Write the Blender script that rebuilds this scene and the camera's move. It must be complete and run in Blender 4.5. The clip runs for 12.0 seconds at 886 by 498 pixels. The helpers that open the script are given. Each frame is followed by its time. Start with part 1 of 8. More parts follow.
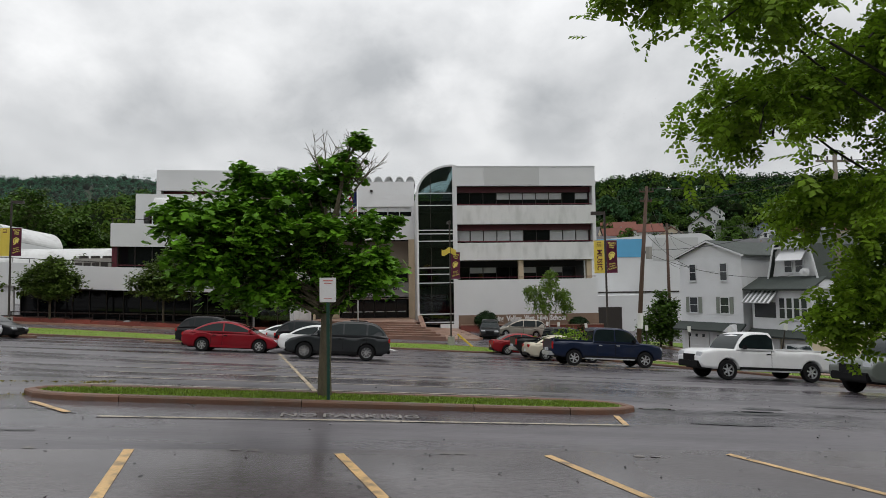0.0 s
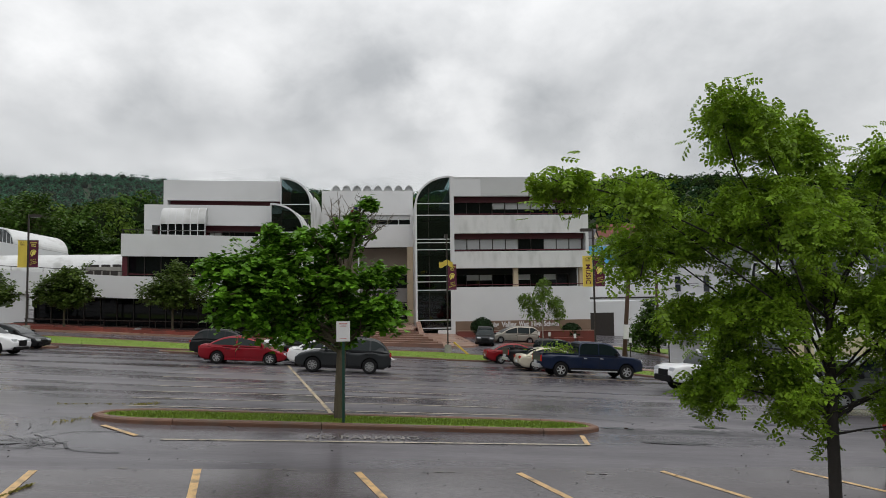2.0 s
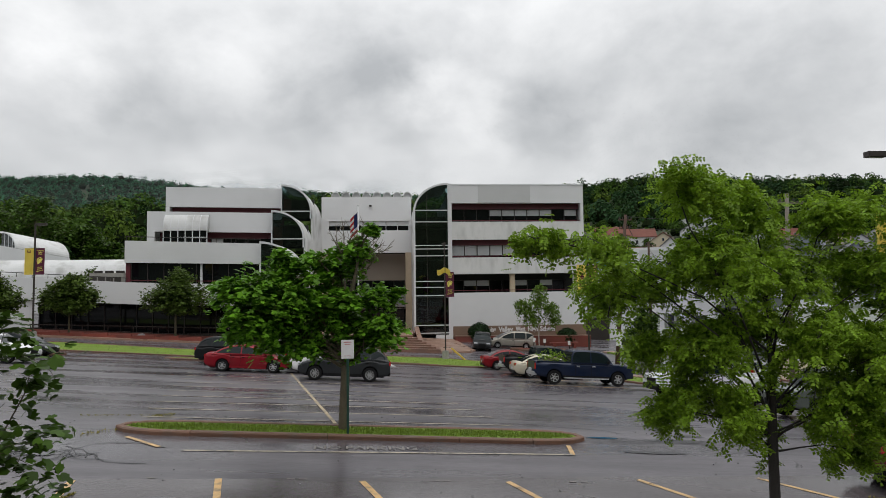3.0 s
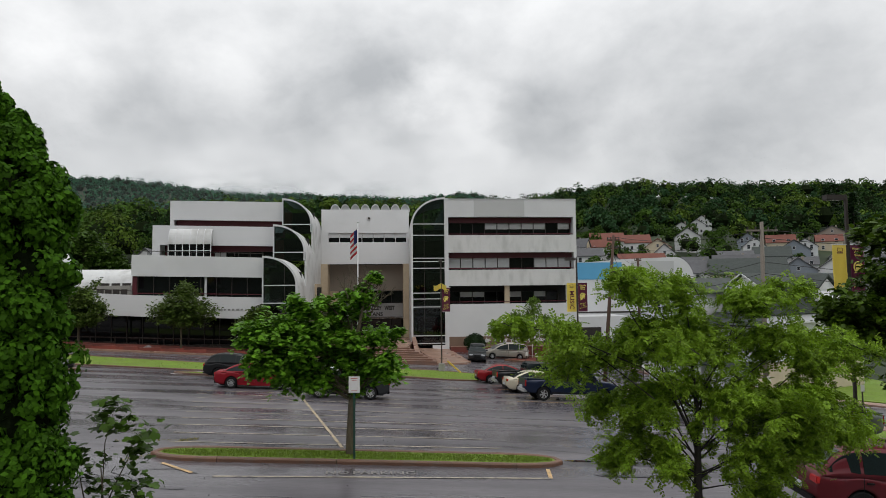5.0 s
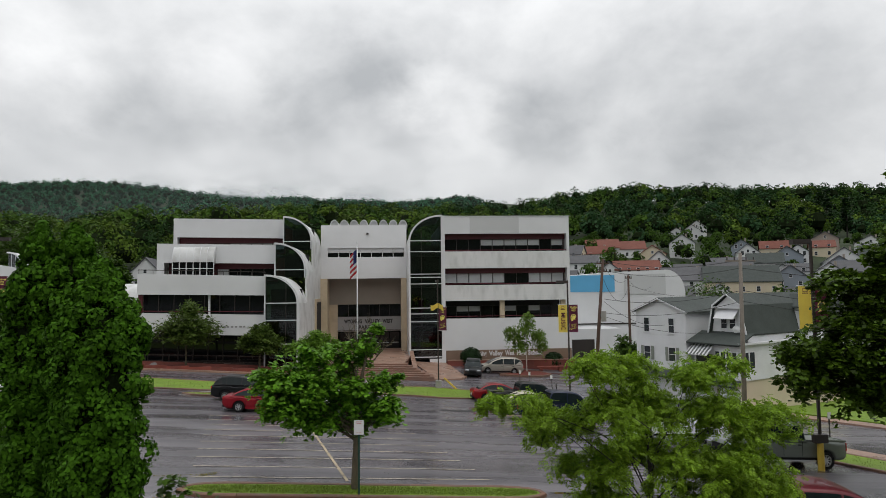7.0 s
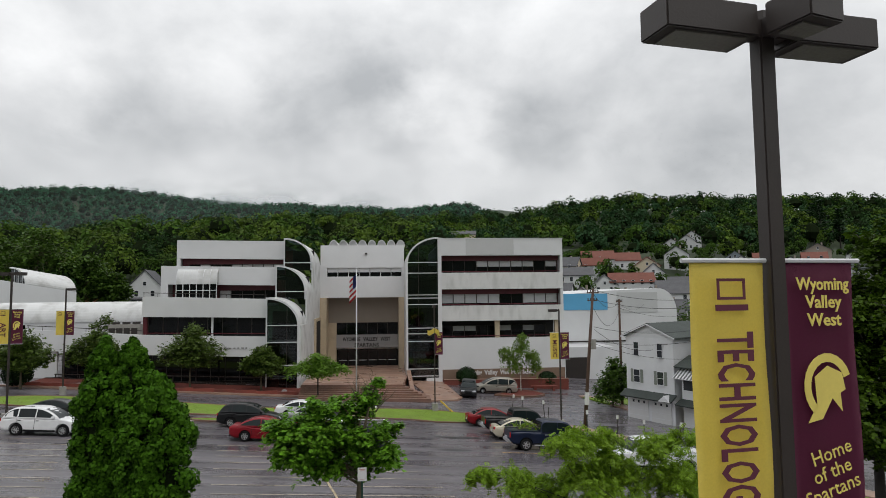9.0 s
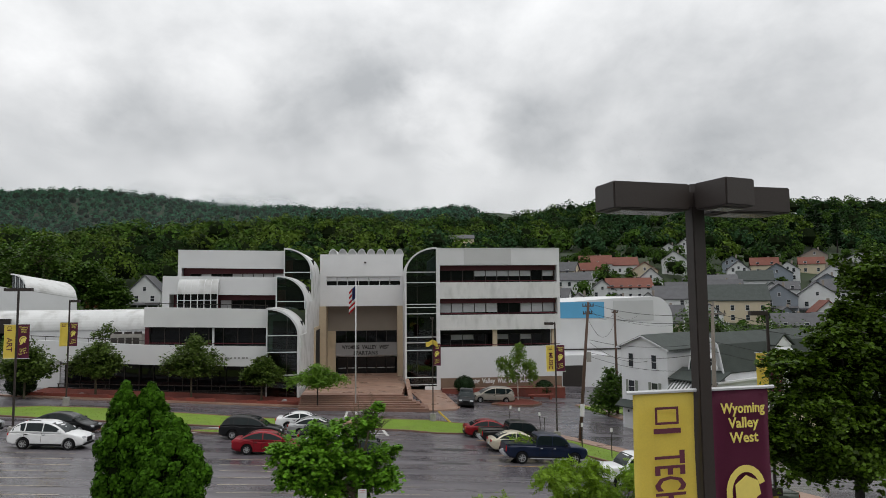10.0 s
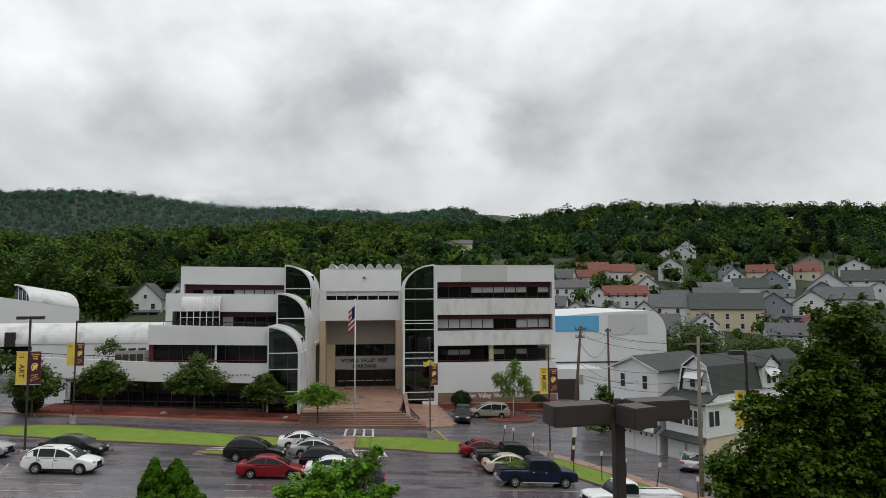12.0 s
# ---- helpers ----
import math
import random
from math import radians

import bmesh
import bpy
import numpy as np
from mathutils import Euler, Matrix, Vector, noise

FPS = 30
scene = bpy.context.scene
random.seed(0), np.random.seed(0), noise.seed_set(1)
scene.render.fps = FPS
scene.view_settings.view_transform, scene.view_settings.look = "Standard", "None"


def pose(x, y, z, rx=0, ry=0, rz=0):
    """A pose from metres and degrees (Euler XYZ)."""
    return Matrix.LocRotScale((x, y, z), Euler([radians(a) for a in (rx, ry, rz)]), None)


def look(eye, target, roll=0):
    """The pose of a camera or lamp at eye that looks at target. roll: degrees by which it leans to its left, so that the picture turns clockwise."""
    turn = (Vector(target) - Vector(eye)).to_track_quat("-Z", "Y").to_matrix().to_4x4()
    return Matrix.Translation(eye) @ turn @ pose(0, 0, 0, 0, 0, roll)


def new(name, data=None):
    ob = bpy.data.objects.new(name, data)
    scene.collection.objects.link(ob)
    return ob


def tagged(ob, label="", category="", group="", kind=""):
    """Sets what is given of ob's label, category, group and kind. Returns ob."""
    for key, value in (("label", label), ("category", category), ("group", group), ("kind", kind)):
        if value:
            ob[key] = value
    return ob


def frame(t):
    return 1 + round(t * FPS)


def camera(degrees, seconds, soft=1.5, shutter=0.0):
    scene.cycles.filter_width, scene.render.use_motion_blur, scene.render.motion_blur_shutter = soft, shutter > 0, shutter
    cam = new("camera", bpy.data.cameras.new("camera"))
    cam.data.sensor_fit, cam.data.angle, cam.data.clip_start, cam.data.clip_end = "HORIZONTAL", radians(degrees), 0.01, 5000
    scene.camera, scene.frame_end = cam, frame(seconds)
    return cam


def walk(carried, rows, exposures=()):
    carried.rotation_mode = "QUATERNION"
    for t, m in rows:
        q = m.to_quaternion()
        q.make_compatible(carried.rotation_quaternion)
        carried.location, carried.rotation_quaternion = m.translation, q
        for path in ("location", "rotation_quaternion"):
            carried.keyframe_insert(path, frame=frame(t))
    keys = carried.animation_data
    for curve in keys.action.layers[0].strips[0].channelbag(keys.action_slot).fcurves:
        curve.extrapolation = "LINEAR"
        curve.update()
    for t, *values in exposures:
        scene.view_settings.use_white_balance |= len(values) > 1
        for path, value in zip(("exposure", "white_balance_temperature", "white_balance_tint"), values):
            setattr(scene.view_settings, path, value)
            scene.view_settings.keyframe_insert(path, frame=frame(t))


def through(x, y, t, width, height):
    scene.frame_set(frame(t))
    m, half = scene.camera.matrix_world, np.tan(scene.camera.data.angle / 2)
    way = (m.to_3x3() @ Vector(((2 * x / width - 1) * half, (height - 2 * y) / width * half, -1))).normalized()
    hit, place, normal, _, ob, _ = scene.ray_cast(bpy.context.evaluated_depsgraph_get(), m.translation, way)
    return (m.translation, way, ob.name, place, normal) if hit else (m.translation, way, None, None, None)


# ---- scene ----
# ---- the camera: a drone that draws back and rises ----
cam = camera(72.0, 12.0, soft=0.8)
PATH = [
    (0, (-0.495, 4.020, 2.271), (0.220, 13.977, 2.852), -0.84),
    (0.5, (-0.514, 3.357, 2.535), (0.202, 13.315, 3.104), -0.85),
    (1, (-0.546, 2.736, 2.786), (0.180, 12.694, 3.351), -0.82),
    (1.5, (-0.579, 2.148, 3.035), (0.157, 12.105, 3.590), -0.75),
    (2, (-0.601, 1.566, 3.281), (0.146, 11.523, 3.833), -0.73),
    (2.5, (-0.622, 0.971, 3.527), (0.137, 10.926, 4.088), -0.73),
    (3, (-0.651, 0.389, 3.781), (0.125, 10.342, 4.353), -0.69),
    (5, (-0.755, -1.797, 4.952), (0.068, 8.151, 5.553), -0.56),
    (5.5, (-0.774, -2.294, 5.305), (0.061, 7.652, 5.917), -0.58),
    (6, (-0.795, -2.814, 5.689), (0.049, 7.132, 6.303), -0.61),
    (6.5, (-0.824, -3.336, 6.103), (0.032, 6.608, 6.722), -0.62),
    (7, (-0.845, -3.894, 6.534), (0.023, 6.048, 7.170), -0.69),
    (9, (-0.976, -6.038, 8.400), (-0.059, 3.893, 9.128), -0.56),
    (9.5, (-0.994, -6.548, 8.879), (-0.067, 3.381, 9.624), -0.51),
    (10, (-1.004, -7.031, 9.356), (-0.066, 2.896, 10.115), -0.49),
    (10.5, (-1.018, -7.523, 9.855), (-0.070, 2.402, 10.623), -0.41),
    (11, (-1.038, -8.039, 10.378), (-0.084, 1.886, 11.151), -0.42),
    (11.5, (-0.980, -8.340, 10.864), (-0.028, 1.584, 11.643), -0.37),
    (12, (-1.021, -8.839, 11.359), (-0.061, 1.085, 12.132), -0.34),
]
walk(cam, [(t, look(eye, target, roll)) for t, eye, target, roll in PATH])

# ---- sky and light: a bright overcast day after rain ----
world = bpy.data.worlds.new("overcast_sky")
scene.world = world
world.use_nodes = True
wn, wl = world.node_tree.nodes, world.node_tree.links
wn.clear()
w_out = wn.new("ShaderNodeOutputWorld")
w_bg = wn.new("ShaderNodeBackground")
w_tc = wn.new("ShaderNodeTexCoord")
w_sky = wn.new("ShaderNodeTexSky")
w_sky.sky_type, w_sky.sun_disc = "NISHITA", False
w_sky.sun_elevation, w_sky.sun_rotation = radians(63), radians(151)
w_map = wn.new("ShaderNodeMapping")
w_map.inputs["Scale"].default_value = (1.0, 1.0, 1.35)
w_map.inputs["Location"].default_value = (0.35, 0.1, 0.42)
wl.new(w_tc.outputs["Generated"], w_map.inputs["Vector"])


def sky_noise(scale, detail, rough, distort):
    n = wn.new("ShaderNodeTexNoise")
    n.inputs["Scale"].default_value = scale
    n.inputs["Detail"].default_value = detail
    n.inputs["Roughness"].default_value = rough
    n.inputs["Distortion"].default_value = distort
    wl.new(w_map.outputs["Vector"], n.inputs["Vector"])
    return n


def sky_math(op, a, b):
    n = wn.new("ShaderNodeMath")
    n.operation = op
    for k, v in enumerate((a, b)):
        if isinstance(v, (int, float)):
            n.inputs[k].default_value = v
        else:
            wl.new(v, n.inputs[k])
    return n.outputs[0]


# directions ruffled by noise, so that the cloud masses have billowing edges
w_ruffle = sky_noise(9.0, 5.0, 0.55, 0.0)
w_off = wn.new("ShaderNodeVectorMath")
w_off.operation = "MULTIPLY_ADD"
w_off.inputs[1].default_value, w_off.inputs[2].default_value = (0.17,) * 3, (-0.085,) * 3
wl.new(w_ruffle.outputs["Color"], w_off.inputs[0])
w_warp = wn.new("ShaderNodeVectorMath")
w_warp.operation = "ADD"
wl.new(w_tc.outputs["Generated"], w_warp.inputs[0])
wl.new(w_off.outputs[0], w_warp.inputs[1])
w_soft = sky_noise(3.2, 6.0, 0.55, 0.25)
w_fine = sky_noise(10.0, 5.0, 0.55, 0.2)
w_value = sky_math("ADD", sky_math("MULTIPLY", w_soft.outputs["Fac"], 0.75), sky_math("MULTIPLY", w_fine.outputs["Fac"], 0.30))
# cloud masses: bearing (x over y), height (z over y), reach, and how much brighter or darker
for bear, rise, reach, tone in (
        (-0.40, 0.29, 0.15, -0.16), (-0.14, 0.28, 0.12, -0.17), (-0.04, 0.37, 0.11, -0.15), (0.03, 0.25, 0.09, -0.12), (0.25, 0.27, 0.10, -0.15), (0.62, 0.30, 0.30, -0.13), (-0.56, 0.22, 0.22, -0.12),
        (0.78, 0.42, 0.25, -0.06), (-0.64, 0.46, 0.12, -0.08), (0.07, 0.33, 0.09, 0.17), (0.16, 0.26, 0.08, 0.12), (-0.52, 0.33, 0.10, 0.13), (-0.26, 0.37, 0.13, 0.10), (0.36, 0.27, 0.09, 0.09), (0.67, 0.20, 0.07, 0.10), (-0.58, 0.44, 0.10, 0.12)):
    w_far = wn.new("ShaderNodeVectorMath")
    w_far.operation = "DISTANCE"
    w_far.inputs[1].default_value = Vector((bear, 1.0, rise)).normalized()
    wl.new(w_warp.outputs[0], w_far.inputs[0])
    w_blob = wn.new("ShaderNodeMapRange")
    w_blob.interpolation_type = "SMOOTHSTEP"
    w_blob.inputs["From Min"].default_value, w_blob.inputs["From Max"].default_value = 0.0, reach
    w_blob.inputs["To Min"].default_value, w_blob.inputs["To Max"].default_value = tone, 0.0
    wl.new(w_far.outputs["Value"], w_blob.inputs["Value"])
    w_value = sky_math("ADD", w_value, w_blob.outputs[0])
w_ramp = wn.new("ShaderNodeValToRGB")
w_ramp.color_ramp.elements[0].position, w_ramp.color_ramp.elements[0].color = 0.22, (0.44, 0.455, 0.47, 1)
w_ramp.color_ramp.elements[1].position, w_ramp.color_ramp.elements[1].color = 0.74, (0.90, 0.905, 0.91, 1)
wl.new(w_value, w_ramp.inputs[0])
w_day = wn.new("ShaderNodeMixRGB")      # a thin share of the clear sky shines through the cloud
w_day.blend_type, w_day.inputs[0].default_value = "MIX", 0.96
w_dim = wn.new("ShaderNodeMixRGB")
w_dim.blend_type, w_dim.inputs[0].default_value = "MULTIPLY", 1.0
w_dim.inputs[2].default_value = (0.1, 0.1, 0.1, 1)
wl.new(w_sky.outputs[0], w_dim.inputs[1])
wl.new(w_dim.outputs[0], w_day.inputs[1])
wl.new(w_ramp.outputs[0], w_day.inputs[2])
# an overcast sky is brightest overhead
w_sep = wn.new("ShaderNodeSeparateXYZ")
wl.new(w_tc.outputs["Generated"], w_sep.inputs[0])
w_lift = wn.new("ShaderNodeMapRange")
w_lift.interpolation_type = "SMOOTHSTEP"
w_lift.inputs["From Min"].default_value, w_lift.inputs["From Max"].default_value = 0.10, 0.95
w_lift.inputs["To Min"].default_value, w_lift.inputs["To Max"].default_value = 1.0, 1.7
wl.new(w_sep.outputs["Z"], w_lift.inputs["Value"])
w_zen = wn.new("ShaderNodeMixRGB")
w_zen.blend_type, w_zen.inputs[0].default_value = "MULTIPLY", 1.0
wl.new(w_day.outputs[0], w_zen.inputs[1])
wl.new(w_lift.outputs[0], w_zen.inputs[2])
wl.new(w_zen.outputs[0], w_bg.inputs["Color"])
w_bg.inputs["Strength"].default_value = 1.0
wl.new(w_bg.outputs[0], w_out.inputs[0])

sun = new("sun", bpy.data.lights.new("sun", "SUN"))
sun.data.energy, sun.data.angle, sun.data.color = 0.6, radians(35), (1.0, 0.93, 0.82)
sun.matrix_world = look((0, 0, 0), (-0.25, 0.45, -1.0))
scene.view_settings.exposure = 0.0

# ---- materials ----
def material(name, colour, rough=0.6, metal=0.0, vary=0.15, scale=2.0, fine=40.0, bump=0.1, dirt=None, dirt_scale=0.6, dirt_amount=0.5,
             streak=(1, 1, 1), island=0.0, per_object=0.0, gloss_vary=0.0, spec=0.5, coat=0.0, through=0.0):
    """A surface with colour variation at two scales, fine relief and, where given, dirt with a shape of its own."""
    m = bpy.data.materials.new(name)
    m.use_nodes = True
    n, l = m.node_tree.nodes, m.node_tree.links
    b = n["Principled BSDF"]
    b.inputs["Roughness"].default_value, b.inputs["Metallic"].default_value = rough, metal
    b.inputs["Specular IOR Level"].default_value = spec
    b.inputs["Coat Weight"].default_value = coat
    b.inputs["Coat Roughness"].default_value = 0.04
    tc = n.new("ShaderNodeTexCoord")
    mp = n.new("ShaderNodeMapping")
    mp.inputs["Scale"].default_value = streak
    l.new(tc.outputs["Object"], mp.inputs["Vector"])

    def noise_node(s, d=4.0):
        t = n.new("ShaderNodeTexNoise")
        t.inputs["Scale"].default_value, t.inputs["Detail"].default_value = s, d
        l.new(mp.outputs["Vector"], t.inputs["Vector"])
        return t

    big, small = noise_node(scale), noise_node(fine, 3.0)
    add = n.new("ShaderNodeMath")
    add.operation = "ADD"
    l.new(big.outputs["Fac"], add.inputs[0])
    l.new(small.outputs["Fac"], add.inputs[1])
    source = add.outputs[0]
    span = n.new("ShaderNodeMapRange")
    span.inputs["From Min"].default_value, span.inputs["From Max"].default_value = 0.6, 1.4
    span.inputs["To Min"].default_value, span.inputs["To Max"].default_value = 1 - vary, 1 + vary
    l.new(source, span.inputs["Value"])
    value = span.outputs[0]
    if island or per_object:
        info = n.new("ShaderNodeNewGeometry" if island else "ShaderNodeObjectInfo")
        rnd = n.new("ShaderNodeMapRange")
        amount = island or per_object
        rnd.inputs["To Min"].default_value, rnd.inputs["To Max"].default_value = 1 - amount, 1 + amount
        l.new(info.outputs["Random Per Island" if island else "Random"], rnd.inputs["Value"])
        mul = n.new("ShaderNodeMath")
        mul.operation = "MULTIPLY"
        l.new(value, mul.inputs[0])
        l.new(rnd.outputs[0], mul.inputs[1])
        value = mul.outputs[0]
    tint = n.new("ShaderNodeMixRGB")
    tint.blend_type, tint.inputs[0].default_value = "MULTIPLY", 1.0
    tint.inputs[1].default_value = (*colour, 1)
    l.new(value, tint.inputs[2])
    colour_out = tint.outputs[0]
    if dirt:
        dn = noise_node(dirt_scale, 6.0)
        dr = n.new("ShaderNodeValToRGB")
        dr.color_ramp.elements[0].position, dr.color_ramp.elements[1].position = 0.48, 0.68
        dr.color_ramp.elements[1].color = (dirt_amount,) * 3 + (1,)
        l.new(dn.outputs["Fac"], dr.inputs[0])
        mx = n.new("ShaderNodeMixRGB")
        l.new(dr.outputs[0], mx.inputs[0])
        l.new(colour_out, mx.inputs[1])
        mx.inputs[2].default_value = (*dirt, 1)
        colour_out = mx.outputs[0]
    l.new(colour_out, b.inputs["Base Color"])
    if gloss_vary:
        gr = n.new("ShaderNodeMapRange")
        gr.inputs["From Min"].default_value, gr.inputs["From Max"].default_value = 0.35, 0.65
        gr.inputs["To Min"].default_value, gr.inputs["To Max"].default_value = max(0.02, rough - gloss_vary), min(1, rough + gloss_vary)
        l.new(noise_node(scale * 0.7, 5.0).outputs["Fac"], gr.inputs["Value"])
        l.new(gr.outputs[0], b.inputs["Roughness"])
    if bump:
        bp = n.new("ShaderNodeBump")
        bp.inputs["Strength"].default_value, bp.inputs["Distance"].default_value = bump, 0.02
        l.new(small.outputs["Fac"], bp.inputs["Height"])
        l.new(bp.outputs[0], b.inputs["Normal"])
    if through:
        tr = n.new("ShaderNodeBsdfTranslucent")
        l.new(colour_out, tr.inputs["Color"])
        ms = n.new("ShaderNodeMixShader")
        ms.inputs[0].default_value = through
        l.new(b.outputs[0], ms.inputs[1])
        l.new(tr.outputs[0], ms.inputs[2])
        l.new(ms.outputs[0], n["Material Output"].inputs["Surface"])
    return m


M = {}
M["asphalt"] = material("wet_asphalt", (0.110, 0.101, 0.112), 0.30, vary=0.48, scale=0.8, fine=25, bump=0.15, streak=(0.12, 1.0, 1), gloss_vary=0.18,
                        dirt=(0.058, 0.053, 0.062), dirt_scale=0.5, dirt_amount=0.85)
M["asphalt_strip"] = material("smooth_dark_asphalt", (0.086, 0.076, 0.080), 0.26, vary=0.3, scale=0.7, fine=30, bump=0.10, streak=(0.25, 1.0, 1), gloss_vary=0.14)
M["puddle"] = material("standing_water", (0.020, 0.019, 0.020), 0.03, vary=0.2, scale=1.0, fine=8, bump=0.02, spec=0.5)
M["weed"] = material("yellow_weeds", (0.21, 0.19, 0.03), 0.8, vary=0.3, island=0.4, bump=0, through=0.2)
M["line_long"] = material("pale_yellow_line_paint", (0.40, 0.32, 0.20), 0.5, vary=0.3, scale=3, fine=30, bump=0.2, dirt=(0.09, 0.08, 0.07), dirt_scale=4, dirt_amount=0.8)
M["patch"] = material("tar_patch", (0.018, 0.018, 0.020), 0.35, vary=0.3, scale=1.5, bump=0.3)
M["line_yellow"] = material("worn_yellow_paint", (0.55, 0.36, 0.16), 0.5, vary=0.25, scale=3, fine=30, bump=0.2, dirt=(0.10, 0.085, 0.07), dirt_scale=5, dirt_amount=0.8)
M["line_pale"] = material("faded_line_paint", (0.40, 0.35, 0.27), 0.5, vary=0.4, scale=3, fine=30, bump=0.2, dirt=(0.09, 0.085, 0.09), dirt_scale=7, dirt_amount=0.95)
M["line_ghost"] = material("nearly_gone_line_paint", (0.19, 0.175, 0.16), 0.5, vary=0.4, scale=3, fine=30, bump=0.2, dirt=(0.085, 0.08, 0.088), dirt_scale=5, dirt_amount=0.95)
M["line_white"] = material("white_line_paint", (0.55, 0.55, 0.53), 0.5, vary=0.2, scale=3, fine=30, bump=0.2, dirt=(0.12, 0.12, 0.12), dirt_scale=3, dirt_amount=0.8)
M["grass"] = material("lawn", (0.135, 0.230, 0.010), 0.8, vary=0.35, scale=0.8, fine=60, bump=0.8, dirt=(0.14, 0.15, 0.03), dirt_scale=1.6, dirt_amount=0.5)
M["blade"] = material("grass_blades", (0.135, 0.200, 0.018), 0.7, vary=0.2, island=0.45, bump=0, through=0.3)
M["earth"] = material("hillside_undergrowth", (0.016, 0.030, 0.007), 0.9, vary=0.4, scale=0.05, fine=0.8, bump=0.3, dirt=(0.035, 0.055, 0.014), dirt_scale=0.02)
M["kerb"] = material("brown_kerb_stone", (0.135, 0.066, 0.040), 0.6, vary=0.2, scale=3, fine=50, bump=0.4, dirt=(0.09, 0.075, 0.06), dirt_scale=2, per_object=0.15)
M["paving"] = material("red_brown_paving", (0.30, 0.185, 0.135), 0.4, vary=0.15, scale=0.6, fine=30, bump=0.15, dirt=(0.16, 0.11, 0.09), dirt_scale=0.7, gloss_vary=0.15)
M["step"] = material("brick_steps", (0.21, 0.115, 0.085), 0.45, vary=0.2, scale=1.5, fine=30, bump=0.2, dirt=(0.13, 0.09, 0.07), dirt_scale=1)
M["brick"] = material("red_brick", (0.20, 0.045, 0.030), 0.6, vary=0.25, scale=1.2, fine=30, bump=0.3, dirt=(0.12, 0.045, 0.035), dirt_scale=0.8, per_object=0.25)
M["mulch"] = material("red_mulch", (0.115, 0.021, 0.012), 0.95, vary=0.4, scale=3, fine=25, bump=1.0)
M["panel"] = material("white_facade_panel", (0.65, 0.66, 0.675), 0.5, vary=0.05, scale=0.3, fine=14, bump=0.05, dirt=(0.56, 0.57, 0.58), dirt_scale=0.25, dirt_amount=0.5)
M["stained"] = material("weather_stained_panel", (0.64, 0.645, 0.64), 0.6, vary=0.08, scale=0.6, fine=20, bump=0.1, dirt=(0.44, 0.45, 0.44), dirt_scale=0.9, dirt_amount=0.6, streak=(1.1, 1, 0.4))
M["panel_grey"] = material("grey_repair_panel", (0.50, 0.51, 0.515), 0.55, vary=0.05, scale=0.5, fine=14, bump=0.05)
M["maroon"] = material("maroon_fascia", (0.095, 0.013, 0.022), 0.45, vary=0.15, scale=1, fine=20, bump=0.05)
M["tan"] = material("tan_concrete", (0.50, 0.41, 0.29), 0.7, vary=0.12, scale=0.8, fine=25, bump=0.2, dirt=(0.32, 0.26, 0.19), dirt_scale=0.8)
M["name_grey"] = material("grey_name_band", (0.26, 0.26, 0.265), 0.55, vary=0.08, scale=0.5, fine=14, bump=0.05)
M["taupe"] = material("taupe_wall", (0.27, 0.235, 0.20), 0.7, vary=0.06, scale=0.8, fine=25, bump=0.1)
M["base"] = material("brown_base_course", (0.20, 0.135, 0.095), 0.6, vary=0.15, scale=1, fine=25, bump=0.1)
# near-black stands in for the shade of unlit rooms and recesses
M["dark"] = material("interior_shade", (0.008, 0.008, 0.009), 0.7, vary=0.3, scale=0.6, fine=6, bump=0)
M["metal_white"] = material("white_metal_frame", (0.62, 0.63, 0.65), 0.4, vary=0.06, bump=0.02)
M["metal_dark"] = material("dark_bronze_metal", (0.030, 0.024, 0.022), 0.4, vary=0.2, scale=6, fine=60, bump=0.03)
M["vault"] = material("aged_white_vault_sheet", (0.60, 0.61, 0.61), 0.45, vary=0.10, scale=0.6, fine=12, bump=0.05, dirt=(0.34, 0.34, 0.33), dirt_scale=0.5, dirt_amount=0.7)
M["blue"] = material("light_blue_wall", (0.10, 0.36, 0.60), 0.6, vary=0.06, scale=0.6, bump=0.05)
M["glass"] = material("dark_reflecting_glass", (0.005, 0.006, 0.007), 0.05, vary=0.4, scale=0.35, fine=3, bump=0, spec=0.3)
M["glass_teal"] = material("teal_tinted_glass", (0.028, 0.040, 0.045), 0.05, vary=0.3, scale=0.35, fine=3, bump=0, spec=0.35)
M["blind"] = material("window_blind", (0.50, 0.51, 0.52), 0.7, vary=0.08, scale=2, bump=0.05)
M["wood_dark"] = material("weathered_pole_wood", (0.085, 0.050, 0.036), 0.85, vary=0.3, scale=2, fine=30, bump=0.4, streak=(4, 4, 0.4))
M["wood_grey"] = material("grey_pole_wood", (0.19, 0.165, 0.14), 0.85, vary=0.25, scale=2, fine=30, bump=0.4, streak=(4, 4, 0.4))
M["bark"] = material("tree_bark", (0.095, 0.076, 0.050), 0.9, vary=0.35, scale=4, fine=25, bump=0.8, streak=(3, 3, 0.7), dirt=(0.07, 0.08, 0.035), dirt_scale=2, dirt_amount=0.5)
M["bark_pale"] = material("pale_birch_bark", (0.50, 0.47, 0.43), 0.8, vary=0.3, scale=6, fine=25, bump=0.4, dirt=(0.10, 0.09, 0.08), dirt_scale=4)
M["bark_black"] = material("wet_dark_bark", (0.022, 0.018, 0.015), 0.7, vary=0.3, scale=4, fine=25, bump=0.6)
LEAF = dict(rough=0.45, vary=0.22, scale=1.3, fine=9, bump=0, through=0.25, spec=0.15)
M["leaf_maple"] = material("maple_leaves", (0.105, 0.245, 0.016), island=0.40, **LEAF)
M["leaf_locust"] = material("locust_leaves", (0.180, 0.300, 0.022), island=0.40, **dict(LEAF, through=0.38))
